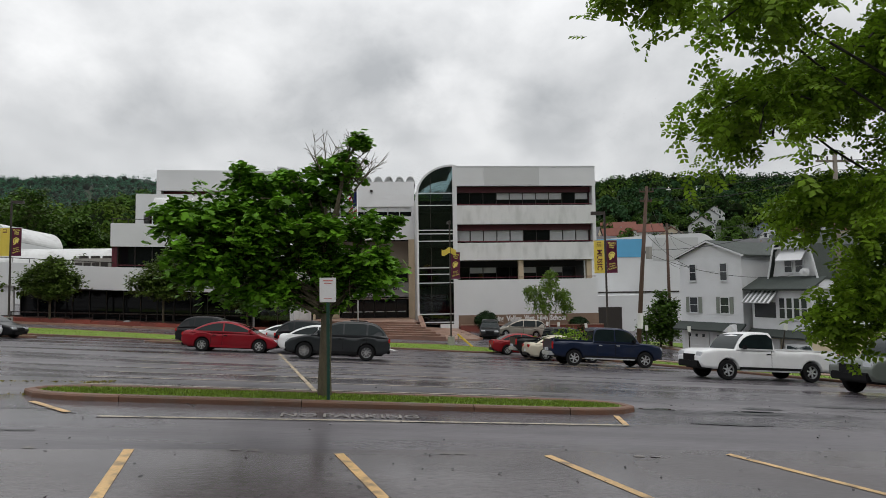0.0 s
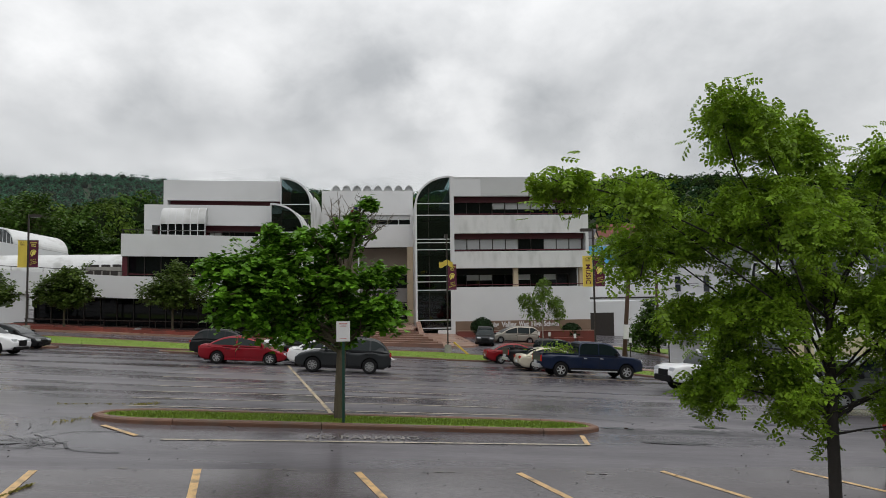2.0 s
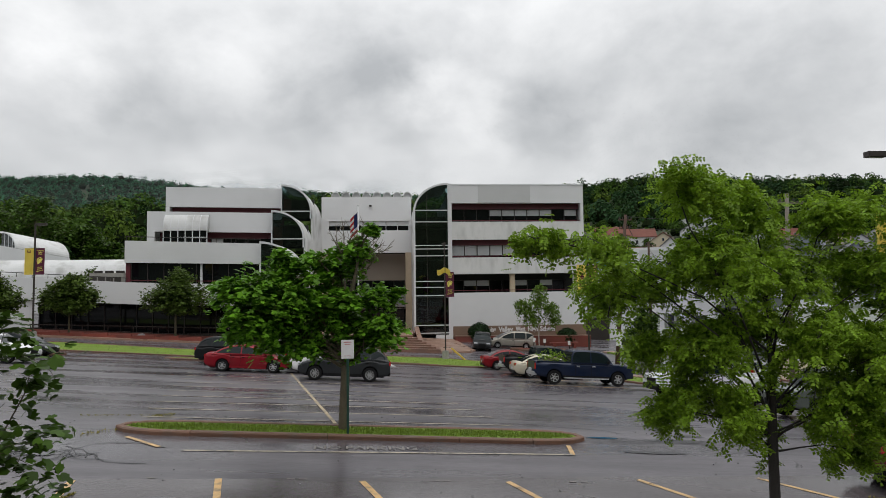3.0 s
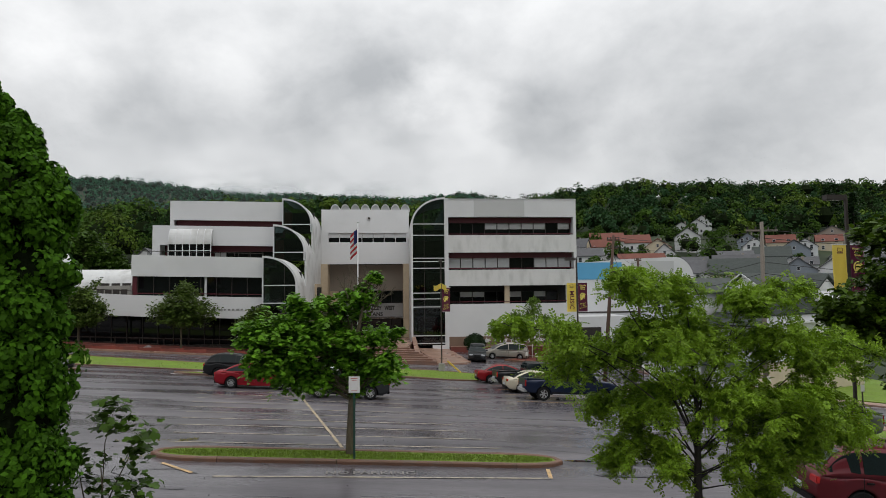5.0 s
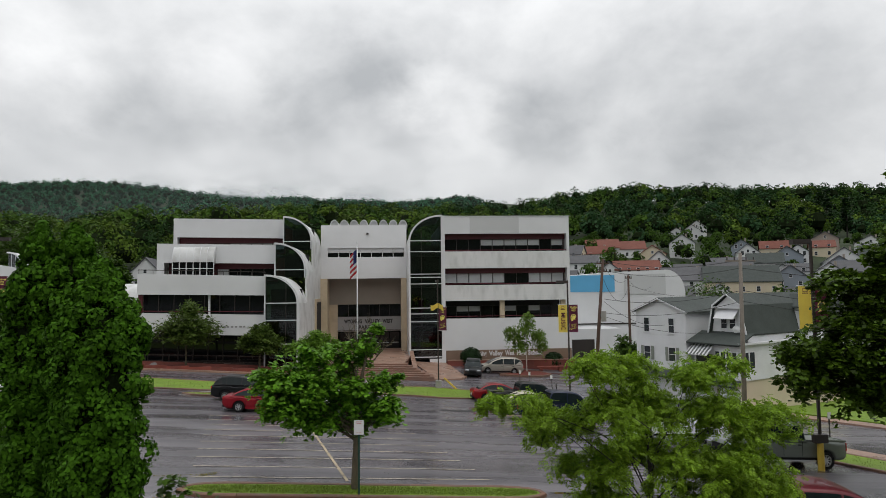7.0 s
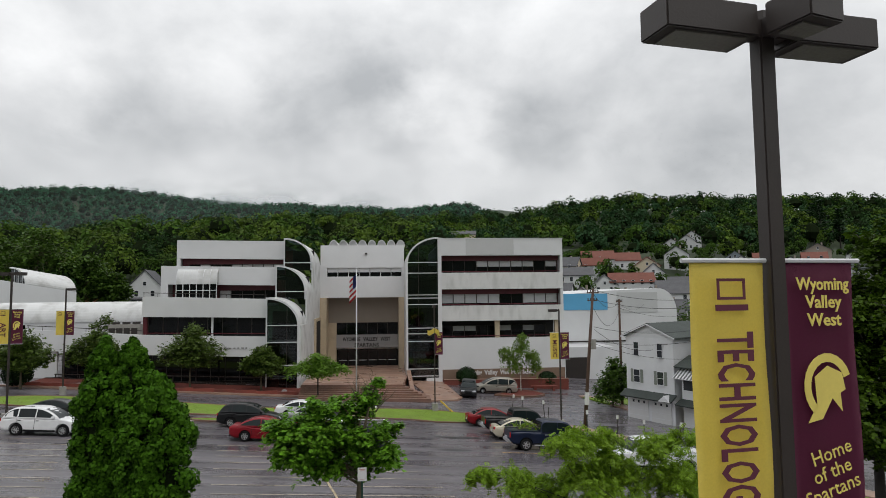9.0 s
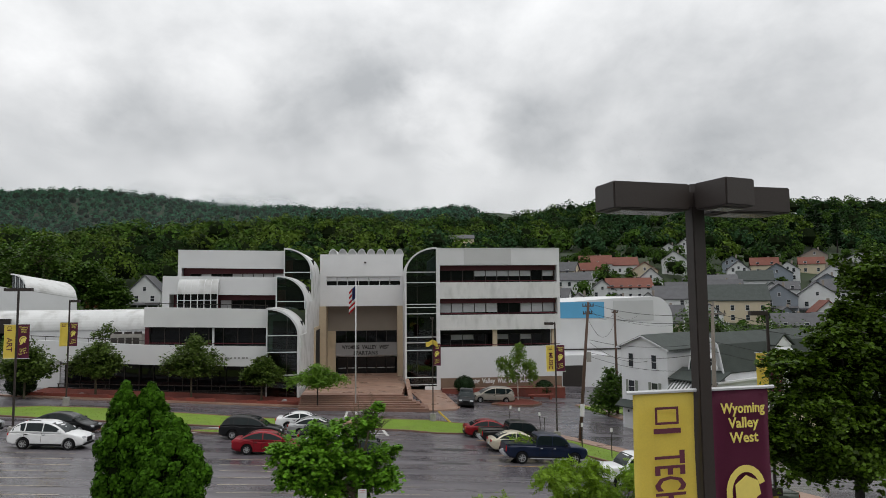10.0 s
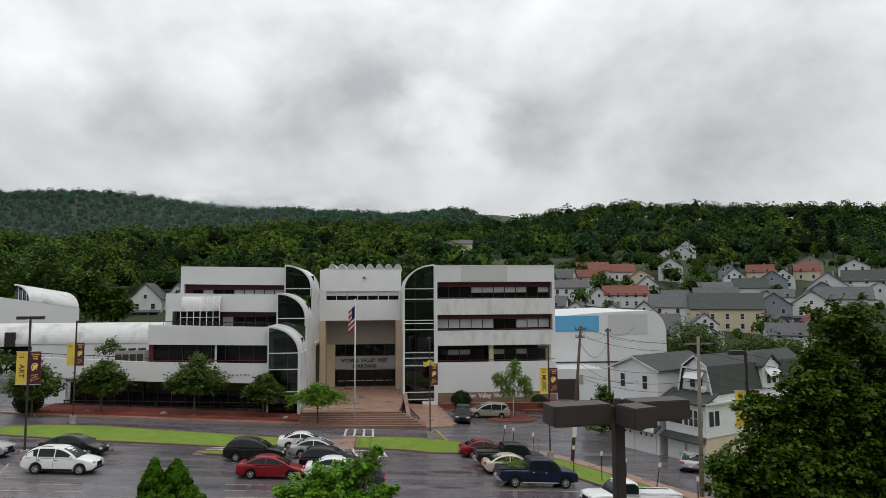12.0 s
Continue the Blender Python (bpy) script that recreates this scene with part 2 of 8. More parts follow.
M["leaf_small_locust"] = material("small_locust_leaves", (0.120, 0.230, 0.025), island=0.40, **LEAF)
M["leaf_arbor"] = material("arborvitae_sprays", (0.042, 0.112, 0.006), 0.6, vary=0.15, scale=1.5, bump=0, through=0.15, spec=0.06, island=0.5)
M["leaf_deep"] = material("deep_green_leaves", (0.050, 0.100, 0.012), island=0.5, **LEAF)
M["leaf_sun"] = material("yellow_green_leaves", (0.050, 0.094, 0.006), island=0.55, **LEAF)
M["leaf_olive"] = material("dull_green_leaves", (0.075, 0.120, 0.020), island=0.45, **LEAF)
M["leaf_birch"] = material("birch_leaves", (0.13, 0.22, 0.03), island=0.4, **LEAF)
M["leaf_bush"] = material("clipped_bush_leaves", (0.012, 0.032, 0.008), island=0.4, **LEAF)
# near-black, so shade deep inside the crowns is put into the colour
M["inner_dark"] = material("painted_core_shade", (0.010, 0.016, 0.006), 0.95, vary=0.5, scale=6, fine=40, bump=0.5, spec=0.02)
M["forest"] = material("forest_leaves", (0.046, 0.092, 0.014), island=0.3, rough=0.7, vary=0.45, scale=0.035, fine=0.12, bump=0, through=0.2, spec=0.05)
M["forest_dark"] = material("dark_forest_leaves", (0.018, 0.043, 0.011), island=0.3, rough=0.7, vary=0.3, scale=0.035, fine=0.12, bump=0, through=0.15, spec=0.05)
M["forest_pale"] = material("pale_forest_leaves", (0.078, 0.128, 0.018), island=0.3, rough=0.7, vary=0.3, scale=0.035, fine=0.12, bump=0, through=0.2, spec=0.05)
# distance haze is mixed into both far leaf colours as a blue-green tint
M["forest_far"] = material("haze_tinted_forest_leaves", (0.030, 0.115, 0.052), island=0.3, rough=0.8, vary=0.45, scale=0.012, fine=0.06, bump=0, through=0.1, spec=0.05)
M["forest_far_dark"] = material("dark_haze_tinted_forest_leaves", (0.022, 0.078, 0.040), island=0.3, rough=0.8, vary=0.4, scale=0.012, fine=0.06, bump=0, through=0.1, spec=0.05)
M["forest_blue"] = material("blue_green_forest_leaves", (0.026, 0.062, 0.024), island=0.3, rough=0.7, vary=0.3, scale=0.035, fine=0.12, bump=0, through=0.15, spec=0.05)
M["forest_olive"] = material("olive_forest_leaves", (0.052, 0.082, 0.018), island=0.3, rough=0.7, vary=0.3, scale=0.035, fine=0.12, bump=0, through=0.2, spec=0.05)
M["siding_town"] = material("weathered_white_siding", (0.56, 0.57, 0.58), 0.6, vary=0.1, scale=0.5, fine=8, bump=0.05, per_object=0.12)
M["brown_brick"] = material("orange_brown_brick", (0.26, 0.09, 0.045), 0.7, vary=0.2, scale=0.8, bump=0.2)
M["siding"] = material("white_clapboard", (0.66, 0.67, 0.69), 0.5, vary=0.05, scale=0.6, fine=12, bump=0.05, dirt=(0.50, 0.51, 0.51), dirt_scale=0.5, dirt_amount=0.4)
M["shingle"] = material("dark_green_grey_shingles", (0.040, 0.050, 0.046), 0.8, vary=0.3, scale=1, fine=20, bump=0.5)
M["shingle_grey"] = material("grey_shingles", (0.082, 0.083, 0.090), 0.8, vary=0.25, scale=0.6, fine=10, bump=0.4)
M["shingle_red"] = material("rust_red_roof", (0.15, 0.050, 0.034), 0.8, vary=0.25, scale=0.6, fine=10, bump=0.4)
M["window"] = material("house_window_glass", (0.030, 0.034, 0.040), 0.08, vary=0.4, scale=1, bump=0, spec=0.6)
M["shutter"] = material("grey_green_shutter", (0.20, 0.22, 0.19), 0.6, vary=0.1, bump=0.05)
M["door_white"] = material("white_garage_door", (0.62, 0.62, 0.62), 0.45, vary=0.06, bump=0.04)
M["cream"] = material("cream_siding", (0.52, 0.45, 0.33), 0.6, vary=0.08, scale=0.6, bump=0.05)
M["greyhouse"] = material("blue_grey_siding", (0.20, 0.23, 0.27), 0.6, vary=0.08, scale=0.6, bump=0.05)
M["tyre"] = material("tyre_rubber", (0.012, 0.012, 0.013), 0.8, vary=0.3, bump=0.1, spec=0.1)
M["rim"] = material("alloy_rim", (0.62, 0.63, 0.65), 0.3, 0.6, vary=0.1, bump=0)
M["car_glass"] = material("car_glass", (0.010, 0.016, 0.017), 0.05, vary=0.3, bump=0, spec=0.25)
M["car_trim"] = material("black_car_trim", (0.008, 0.008, 0.009), 0.5, vary=0.2, bump=0, spec=0.15)
M["headlight"] = material("headlight_lens", (0.55, 0.57, 0.60), 0.12, vary=0.1, bump=0, spec=0.8)
M["taillight"] = material("red_lamp_lens", (0.40, 0.012, 0.014), 0.15, vary=0.1, bump=0, spec=0.8)
M["plate"] = material("plate_face", (0.55, 0.57, 0.62), 0.4, vary=0.05, bump=0)


def clear_glass(name, tint):
    """Tinted window glass: a see-through sheet with a mirror-like gloss that grows towards grazing views."""
    m = bpy.data.materials.new(name)
    m.use_nodes = True
    n, l = m.node_tree.nodes, m.node_tree.links
    n.remove(n["Principled BSDF"])
    see = n.new("ShaderNodeBsdfTransparent")
    see.inputs["Color"].default_value = (*tint, 1)
    gloss = n.new("ShaderNodeBsdfGlossy")
    gloss.inputs["Roughness"].default_value = 0.03
    fres = n.new("ShaderNodeFresnel")
    fres.inputs["IOR"].default_value = 1.7
    mix = n.new("ShaderNodeMixShader")
    l.new(fres.outputs[0], mix.inputs[0])
    l.new(see.outputs[0], mix.inputs[1])
    l.new(gloss.outputs[0], mix.inputs[2])
    l.new(mix.outputs[0], n["Material Output"].inputs["Surface"])
    return m


def mist(name, thin, bank, lo, hi, grain):
    """Drifting vapour: white and lit by the sky, mostly see-through; thicker between the heights lo and hi."""
    m = bpy.data.materials.new(name)
    m.use_nodes = True
    n, l = m.node_tree.nodes, m.node_tree.links
    n.remove(n["Principled BSDF"])
    tc, sep, nz = n.new("ShaderNodeTexCoord"), n.new("ShaderNodeSeparateXYZ"), n.new("ShaderNodeTexNoise")
    mp = n.new("ShaderNodeMapping")
    mp.inputs["Scale"].default_value = (grain, grain, grain * 2.2)
    l.new(tc.outputs["Object"], mp.inputs["Vector"])
    l.new(mp.outputs["Vector"], nz.inputs["Vector"])
    nz.inputs["Scale"].default_value, nz.inputs["Detail"].default_value = 1.0, 6.0
    l.new(tc.outputs["UV"], sep.inputs[0])

    def ramp(source, a, b, c, d):
        r = n.new("ShaderNodeMapRange")
        r.interpolation_type = "SMOOTHSTEP"
        r.inputs["From Min"].default_value, r.inputs["From Max"].default_value = a, b
        r.inputs["To Min"].default_value, r.inputs["To Max"].default_value = c, d
        l.new(source, r.inputs["Value"])
        return r.outputs[0]

    def times(a, b):
        t = n.new("ShaderNodeMath")
        t.operation = "MULTIPLY"
        l.new(a, t.inputs[0])
        l.new(b, t.inputs[1])
        return t.outputs[0]

    body = times(ramp(sep.outputs["Y"], lo, hi, 0.0, 1.0), ramp(sep.outputs["Y"], hi, 1.0, 1.0, 0.0))
    ends = times(ramp(sep.outputs["X"], 0.0, 0.25, 0.0, 1.0), ramp(sep.outputs["X"], 0.7, 1.0, 1.0, 0.0))
    fac = times(times(body, ends), ramp(nz.outputs["Fac"], 0.32, 0.66, thin, bank))
    see, white, soft = n.new("ShaderNodeBsdfTransparent"), n.new("ShaderNodeBsdfDiffuse"), n.new("ShaderNodeBsdfTranslucent")
    for b in (white, soft):
        b.inputs["Color"].default_value = (0.60, 0.66, 0.70, 1)
    both, mix = n.new("ShaderNodeMixShader"), n.new("ShaderNodeMixShader")
    both.inputs[0].default_value = 0.5
    l.new(white.outputs[0], both.inputs[1])
    l.new(soft.outputs[0], both.inputs[2])
    l.new(fac, mix.inputs[0])
    l.new(see.outputs[0], mix.inputs[1])
    l.new(both.outputs[0], mix.inputs[2])
    l.new(mix.outputs[0], n["Material Output"].inputs["Surface"])
    return m


M["mist_veil"] = mist("thin_valley_haze", 0.05, 0.09, 0.0, 0.25, 0.004)
M["mist_bank"] = mist("low_ridge_cloud", 0.0, 0.5, 0.15, 0.5, 0.007)
M["glass_clear"] = clear_glass("teal_tinted_clear_glass", (0.42, 0.52, 0.53))


def paint(name, colour, metal=0.25):
    return material(name, colour, 0.36, metal, vary=0.05, scale=1, fine=120, bump=0, coat=0.35, spec=0.2, dirt=tuple(c * 0.7 + 0.02 for c in colour), dirt_scale=1.3, dirt_amount=0.35)


M["paint_red"] = paint("red_car_paint", (0.22, 0.004, 0.012))
M["paint_red2"] = paint("crimson_car_paint", (0.20, 0.006, 0.010))
M["paint_maroon"] = paint("maroon_car_paint", (0.10, 0.010, 0.016))
M["paint_white"] = paint("white_car_paint", (0.72, 0.73, 0.74), 0.0)
M["paint_grey"] = paint("graphite_car_paint", (0.026, 0.029, 0.032), 0.4)
M["paint_black"] = paint("black_car_paint", (0.006, 0.0065, 0.008), 0.2)
M["paint_blue"] = paint("navy_car_paint", (0.006, 0.013, 0.038), 0.3)
M["paint_silver"] = paint("silver_car_paint", (0.40, 0.41, 0.42), 0.5)
M["paint_gold"] = paint("champagne_car_paint", (0.34, 0.32, 0.28), 0.4)
M["paint_cream"] = paint("pale_gold_car_paint", (0.52, 0.48, 0.38), 0.3)
M["paint_olive"] = paint("grey_green_car_paint", (0.16, 0.18, 0.16), 0.4)
M["yellow_banner"] = material("yellow_banner_cloth", (0.80, 0.67, 0.16), 0.7, through=0.35, vary=0.07, scale=2, fine=80, bump=0.05)
M["maroon_banner"] = material("maroon_banner_cloth", (0.15, 0.026, 0.066), 0.7, through=0.3, vary=0.08, scale=2, fine=80, bump=0.05)
M["maroon_ink"] = material("maroon_print", (0.11, 0.020, 0.045), 0.7, vary=0.05, bump=0)
M["yellow_ink"] = material("yellow_print", (0.78, 0.64, 0.15), 0.7, vary=0.05, bump=0)
M["lamp_brown"] = material("brown_lamp_housing", (0.034, 0.026, 0.023), 0.5, vary=0.12, scale=4, fine=60, bump=0.05)
M["lens"] = material("lamp_lens", (0.18, 0.17, 0.15), 0.25, vary=0.2, bump=0)
M["concrete"] = material("concrete", (0.28, 0.27, 0.25), 0.85, vary=0.2, scale=2, fine=30, bump=0.3)
M["safety_yellow"] = material("yellow_bollard_paint", (0.55, 0.38, 0.05), 0.5, vary=0.15, scale=4, bump=0.1)
M["sign_white"] = material("white_sign_face", (0.66, 0.66, 0.66), 0.45, vary=0.05, bump=0)
M["sign_green"] = material("green_sign_post", (0.010, 0.050, 0.035), 0.45, vary=0.15, bump=0.05)
M["red_print"] = material("faded_red_print", (0.50, 0.16, 0.14), 0.6, vary=0.1, bump=0)
M["black_print"] = material("black_lettering", (0.015, 0.015, 0.015), 0.5, vary=0.1, bump=0)
M["flag_red"] = material("red_flag_cloth", (0.42, 0.025, 0.035), 0.8, vary=0.08, bump=0)
M["flag_white"] = material("white_flag_cloth", (0.66, 0.66, 0.66), 0.8, vary=0.05, bump=0)
M["flag_blue"] = material("blue_flag_cloth", (0.020, 0.030, 0.13), 0.8, vary=0.05, bump=0)
M["wire"] = material("black_cable", (0.012, 0.012, 0.013), 0.6, vary=0.1, bump=0)
M["awning_stripe"] = material("dark_awning_stripe", (0.10, 0.11, 0.11), 0.6, vary=0.1, bump=0)
M["rock"] = material("grey_boulder", (0.24, 0.23, 0.23), 0.85, vary=0.3, scale=3, fine=20, bump=0.6)


# ---- builders ----
def link(name, bm, mat, parent=None, label="", smooth=False):
    me = bpy.data.meshes.new(name)
    bm.normal_update()
    bm.to_mesh(me)
    bm.free()
    for m in (mat if isinstance(mat, (list, tuple)) else [mat]):
        me.materials.append(M[m] if isinstance(m, str) else m)
    if smooth:
        for p in me.polygons:
            p.use_smooth = True
    ob = new(name, me)
    if parent is not None:
        ob.parent = parent
    if label:
        ob["label"] = label
    return ob


def part(name, bm, mat, parent, label="", smooth=False):
    return link(name, bm, mat, parent, label, smooth)


def thing(name, m, label, category, group="", kind=""):
    ob = new(name)
    ob.empty_display_size = 0.2
    ob.matrix_world = m
    return tagged(ob, label, category, group, kind)


def box(x0, x1, y0, y1, z0, z1, bm=None, bevel=0.0):
    own = bm is None
    bm = bm or bmesh.new()
    c = [(x0, y0, z0), (x1, y0, z0), (x1, y1, z0), (x0, y1, z0), (x0, y0, z1), (x1, y0, z1), (x1, y1, z1), (x0, y1, z1)]
    v = [bm.verts.new(p) for p in c]
    for f in ((3, 2, 1, 0), (4, 5, 6, 7), (0, 1, 5, 4), (1, 2, 6, 5), (2, 3, 7, 6), (3, 0, 4, 7)):
        bm.faces.new([v[i] for i in f])
    if bevel and own:
        bmesh.ops.bevel(bm, geom=bm.edges[:], offset=bevel, segments=2, affect="EDGES")
    return bm


def slab(x0, x1, y0, y1, zl, zr, bm=None):
    """A wall band from x0 to x1 whose bottom and top (zl, zr: pairs at its two ends) may fall along it."""
    bm = bm or bmesh.new()
    c = [(x0, y0, zl[0]), (x1, y0, zr[0]), (x1, y1, zr[0]), (x0, y1, zl[0]), (x0, y0, zl[1]), (x1, y0, zr[1]), (x1, y1, zr[1]), (x0, y1, zl[1])]
    v = [bm.verts.new(p) for p in c]
    for f in ((3, 2, 1, 0), (4, 5, 6, 7), (0, 1, 5, 4), (1, 2, 6, 5), (2, 3, 7, 6), (3, 0, 4, 7)):
        bm.faces.new([v[i] for i in f])
    return bm


def prism(outline, d0, d1, axis="y", bm=None, bevel=0.0):
    """An outline of pairs, drawn out along an axis from d0 to d1."""
    bm = bm or bmesh.new()

    def at(p, d):
        return {"y": (p[0], d, p[1]), "x": (d, p[0], p[1]), "z": (p[0], p[1], d)}[axis]

    a, b = [bm.verts.new(at(p, d0)) for p in outline], [bm.verts.new(at(p, d1)) for p in outline]
    k = len(outline)
    bm.faces.new(a)
    bm.faces.new(b[::-1])
    for i in range(k):
        bm.faces.new((a[i], b[i], b[(i + 1) % k], a[(i + 1) % k]))
    bmesh.ops.recalc_face_normals(bm, faces=bm.faces[:])
    if bevel:
        bmesh.ops.bevel(bm, geom=bm.edges[:], offset=bevel, segments=2, affect="EDGES")
    return bm


def tube(points, radii, sides=8, bm=None):
    """A tapered round bar along points."""
    bm = bm or bmesh.new()
    rings = []
    pts = [Vector(p) for p in points]
    for i, p in enumerate(pts):
        way = (pts[min(i + 1, len(pts) - 1)] - pts[max(i - 1, 0)]).normalized()
        side = way.cross(Vector((0.31, 0.92, 0.23))).normalized()
        up = side.cross(way)
        r = radii[i] if isinstance(radii, (list, tuple)) else radii
        rings.append([bm.verts.new(p + r * (math.cos(2 * math.pi * k / sides) * side + math.sin(2 * math.pi * k / sides) * up)) for k in range(sides)])
    for a, b in zip(rings, rings[1:]):
        for k in range(sides):
            bm.faces.new((a[k], a[(k + 1) % sides], b[(k + 1) % sides], b[k]))
    bm.faces.new(rings[0][::-1])
    bm.faces.new(rings[-1])
    return bm


def words(text, size, m, mat, parent, name="lettering", label="", deep=0.004, align="CENTER", fit=0.0, bold=0.0):
    """Lettering in the built-in font as a mesh part; m: its pose, text running along x and up along y."""
    cu = bpy.data.curves.new(name, "FONT")
    cu.body, cu.size, cu.extrude, cu.align_x, cu.align_y = text, size, deep, align, "CENTER"
    cu.resolution_u = 2
    cu.offset = size * bold
    tmp = bpy.data.objects.new(name, cu)
    scene.collection.objects.link(tmp)
    bpy.context.view_layer.update()
    me = bpy.data.meshes.new_from_object(tmp.evaluated_get(bpy.context.evaluated_depsgraph_get()))
    bpy.data.objects.remove(tmp)
    bpy.data.curves.remove(cu)
    me.name = name
    me.materials.clear()
    me.materials.append(M[mat])
    if fit:
        wide = max(v.co.x for v in me.vertices) - min(v.co.x for v in me.vertices)
        for v in me.vertices:
            v.co.x *= min(1.0, fit / wide)
    ob = new(name, me)
    ob.parent = parent
    ob.matrix_local = m
    if label:
        ob["label"] = label
    return ob


def line_of_words(text, size, m, mat, parent, name, label, deep, total):
    """A line of lettering, one object for each word, spread over a total length."""
    bits = text.split()
    unit = total / (len(text))
    x = -total / 2
    for b in bits:
        w = unit * (len(b))
        words(b, size, m @ pose(x + w / 2, 0, 0), mat, parent, name, label, deep, fit=w, bold=0.04)
        x += w + unit


def cards(name, centres, normals, sizes, mat, parent=None, shape="leaf", droop=0.0, label="", rng=None, axes=None):
    """Many small leaves in one mesh. Each has its own place, facing and size, and where given its own direction of growth."""
    rng = rng or np.random.RandomState(3)
    leaflets = []
    for i in range(4):
        y = -0.40 + i * 0.255
        reach = 0.33 * (1 - 0.40 * abs(i - 1.4) / 2.0)
        for sd in (-1, 1):
            leaflets.append([(0.0, y - 0.05, 0), (sd * reach * 0.7, y - 0.02, 0.02), (sd * reach, y + 0.14, -0.07), (sd * reach * 0.25, y + 0.16, 0.02)])
    shapes = {
        "leaf": [[(0, -0.5, 0), (0.36, -0.12, 0.10), (0.26, 0.30, 0.06), (0, 0.62, -0.05), (-0.26, 0.30, 0.06), (-0.36, -0.12, 0.10)]],
        "lobed": [[(0, -0.5, 0), (0.30, -0.30, 0.05), (0.55, -0.02, 0.02), (0.26, 0.10, 0.05), (0.30, 0.42, 0), (0, 0.62, -0.06), (-0.30, 0.42, 0), (-0.26, 0.10, 0.05), (-0.55, -0.02, 0.02), (-0.30, -0.30, 0.05)]],
        "spray": [[(0, -0.5, 0), (0.16, -0.1, 0.03), (0.11, 0.35, 0.0), (0, 0.6, -0.08), (-0.11, 0.35, 0.0), (-0.16, -0.1, 0.03)]],
        "kite": [[(0, -0.55, 0), (0.42, 0.0, 0.08), (0.05, 0.6, 0), (-0.38, 0.1, 0.1)]],
        "pinnate": leaflets,
    }[shape]
    counts = [len(q) for q in shapes]
    shapes = [q for poly in shapes for q in poly]
    tpl = np.array(shapes, float)
    n, k = len(centres), len(tpl)
    nor = normals / np.maximum(1e-6, np.linalg.norm(normals, axis=1, keepdims=True))
    ref = rng.normal(size=(n, 3))
    ref[:, 2] -= droop
    if axes is not None:
        ref = axes
    tan = ref - nor * np.sum(ref * nor, axis=1, keepdims=True)
    tan /= np.maximum(1e-6, np.linalg.norm(tan, axis=1, keepdims=True))
    bit = np.cross(tan, nor)
    s = np.asarray(sizes).reshape(n, 1, 1)
    v = centres[:, None, :] + s * (tpl[None, :, 0:1] * bit[:, None, :] + tpl[None, :, 1:2] * tan[:, None, :] + tpl[None, :, 2:3] * nor[:, None, :])
    me = bpy.data.meshes.new(name)
    me.vertices.add(n * k)
    me.vertices.foreach_set("co", v.reshape(-1))
    me.loops.add(n * k)
    me.loops.foreach_set("vertex_index", np.arange(n * k))
    f = len(counts)
    me.polygons.add(n * f)
    first = np.concatenate([[0], np.cumsum(counts)[:-1]])
    me.polygons.foreach_set("loop_start", (np.arange(n)[:, None] * k + first[None, :]).reshape(-1))
    me.polygons.foreach_set("loop_total", np.tile(counts, n))
    me.update(calc_edges=True)
    me.materials.append(M[mat])
    ob = new(name, me)
    if parent is not None:
        ob.parent = parent
    if label:
        ob["label"] = label
    return ob


def sheet(name, xs, ys, height, mat, parent=None):
    """A grid sheet over xs and ys with the height of height(x, y)."""
    nx, ny = len(xs), len(ys)
    v = [(x, y, height(x, y)) for y in ys for x in xs]
    f = [(j * nx + i, j * nx + i + 1, (j + 1) * nx + i + 1, (j + 1) * nx + i) for j in range(ny - 1) for i in range(nx - 1)]
    me = bpy.data.meshes.new(name)
    me.from_pydata(v, [], f)
    for p in me.polygons:
        p.use_smooth = True
    me.materials.append(M[mat])
    ob = new(name, me)
    if parent is not None:
        ob.parent = parent
    return ob


def step01(a, b, v):
    u = min(1.0, max(0.0, (v - a) / (b - a)))
    return u * u * (3 - 2 * u)


# ---- the lie of the land ----
def bend(v, knee, soft):
    """v up to the knee, level beyond it."""
    u = (v - knee) / soft
    return v - soft * (math.log1p(math.exp(u)) if u < 30 else u)


def lot(x, y):
    """Height of the paved ground: the car park falls gently towards the school and to the east."""
    xx = -bend(-bend(x, 34, 4), 64, 4)
    yy = -bend(-bend(y, 48.2, 1.6), -15.0, 1.2)
    return -0.045 - 0.061 * xx - 0.070 * (yy - 15.7)


def land(x, y):
    z = lot(x, y)
    town = step01(105, 300, y) * 34 + step01(280, 480, y) * 25
    near_ridge = town * (0.62 + 0.38 * step01(-330, 60, x)) + step01(300, 480, y) * 21 * step01(10, 230, x) + step01(300, 480, y) * 5 * noise.noise((x * 0.009, y * 0.004, 0))
    far = step01(560, 1250, y) * (163 - 55 * step01(-620, 60, x)) * (1 - 0.5 * step01(100, 500, x))
    # unseen hill behind the camera, added to block low sky light and darken reflections
    behind = step01(60, 390, -y) * 120
    return z + near_ridge + far + behind + step01(1250, 2400, y) * -60


def spaced(lo, hi, fine_lo, fine_hi, fine, grow):
    v = list(np.arange(fine_lo, fine_hi + 1e-6, fine))
    d, a = fine, fine_lo
    while a > lo:
        d *= grow
        a -= d
        v.insert(0, a)
    d, a = fine, fine_hi
    while a < hi:
        d *= grow
        a += d
        v.append(a)
    return v


def ground_height(x, y):
    inside = step01(-78, -72, x) * (1 - step01(44, 50, x)) * step01(-32, -28, y) * (1 - step01(100, 106, y))
    return land(x, y) - 0.12 - 0.35 * inside


tagged(sheet("ground", spaced(-1700, 1500, -80, 60, 4, 1.12), spaced(-400, 2600, -32, 116, 4, 1.10), ground_height, "earth"),
       "rough green ground rising to wooded hills", "ground", kind="structure")
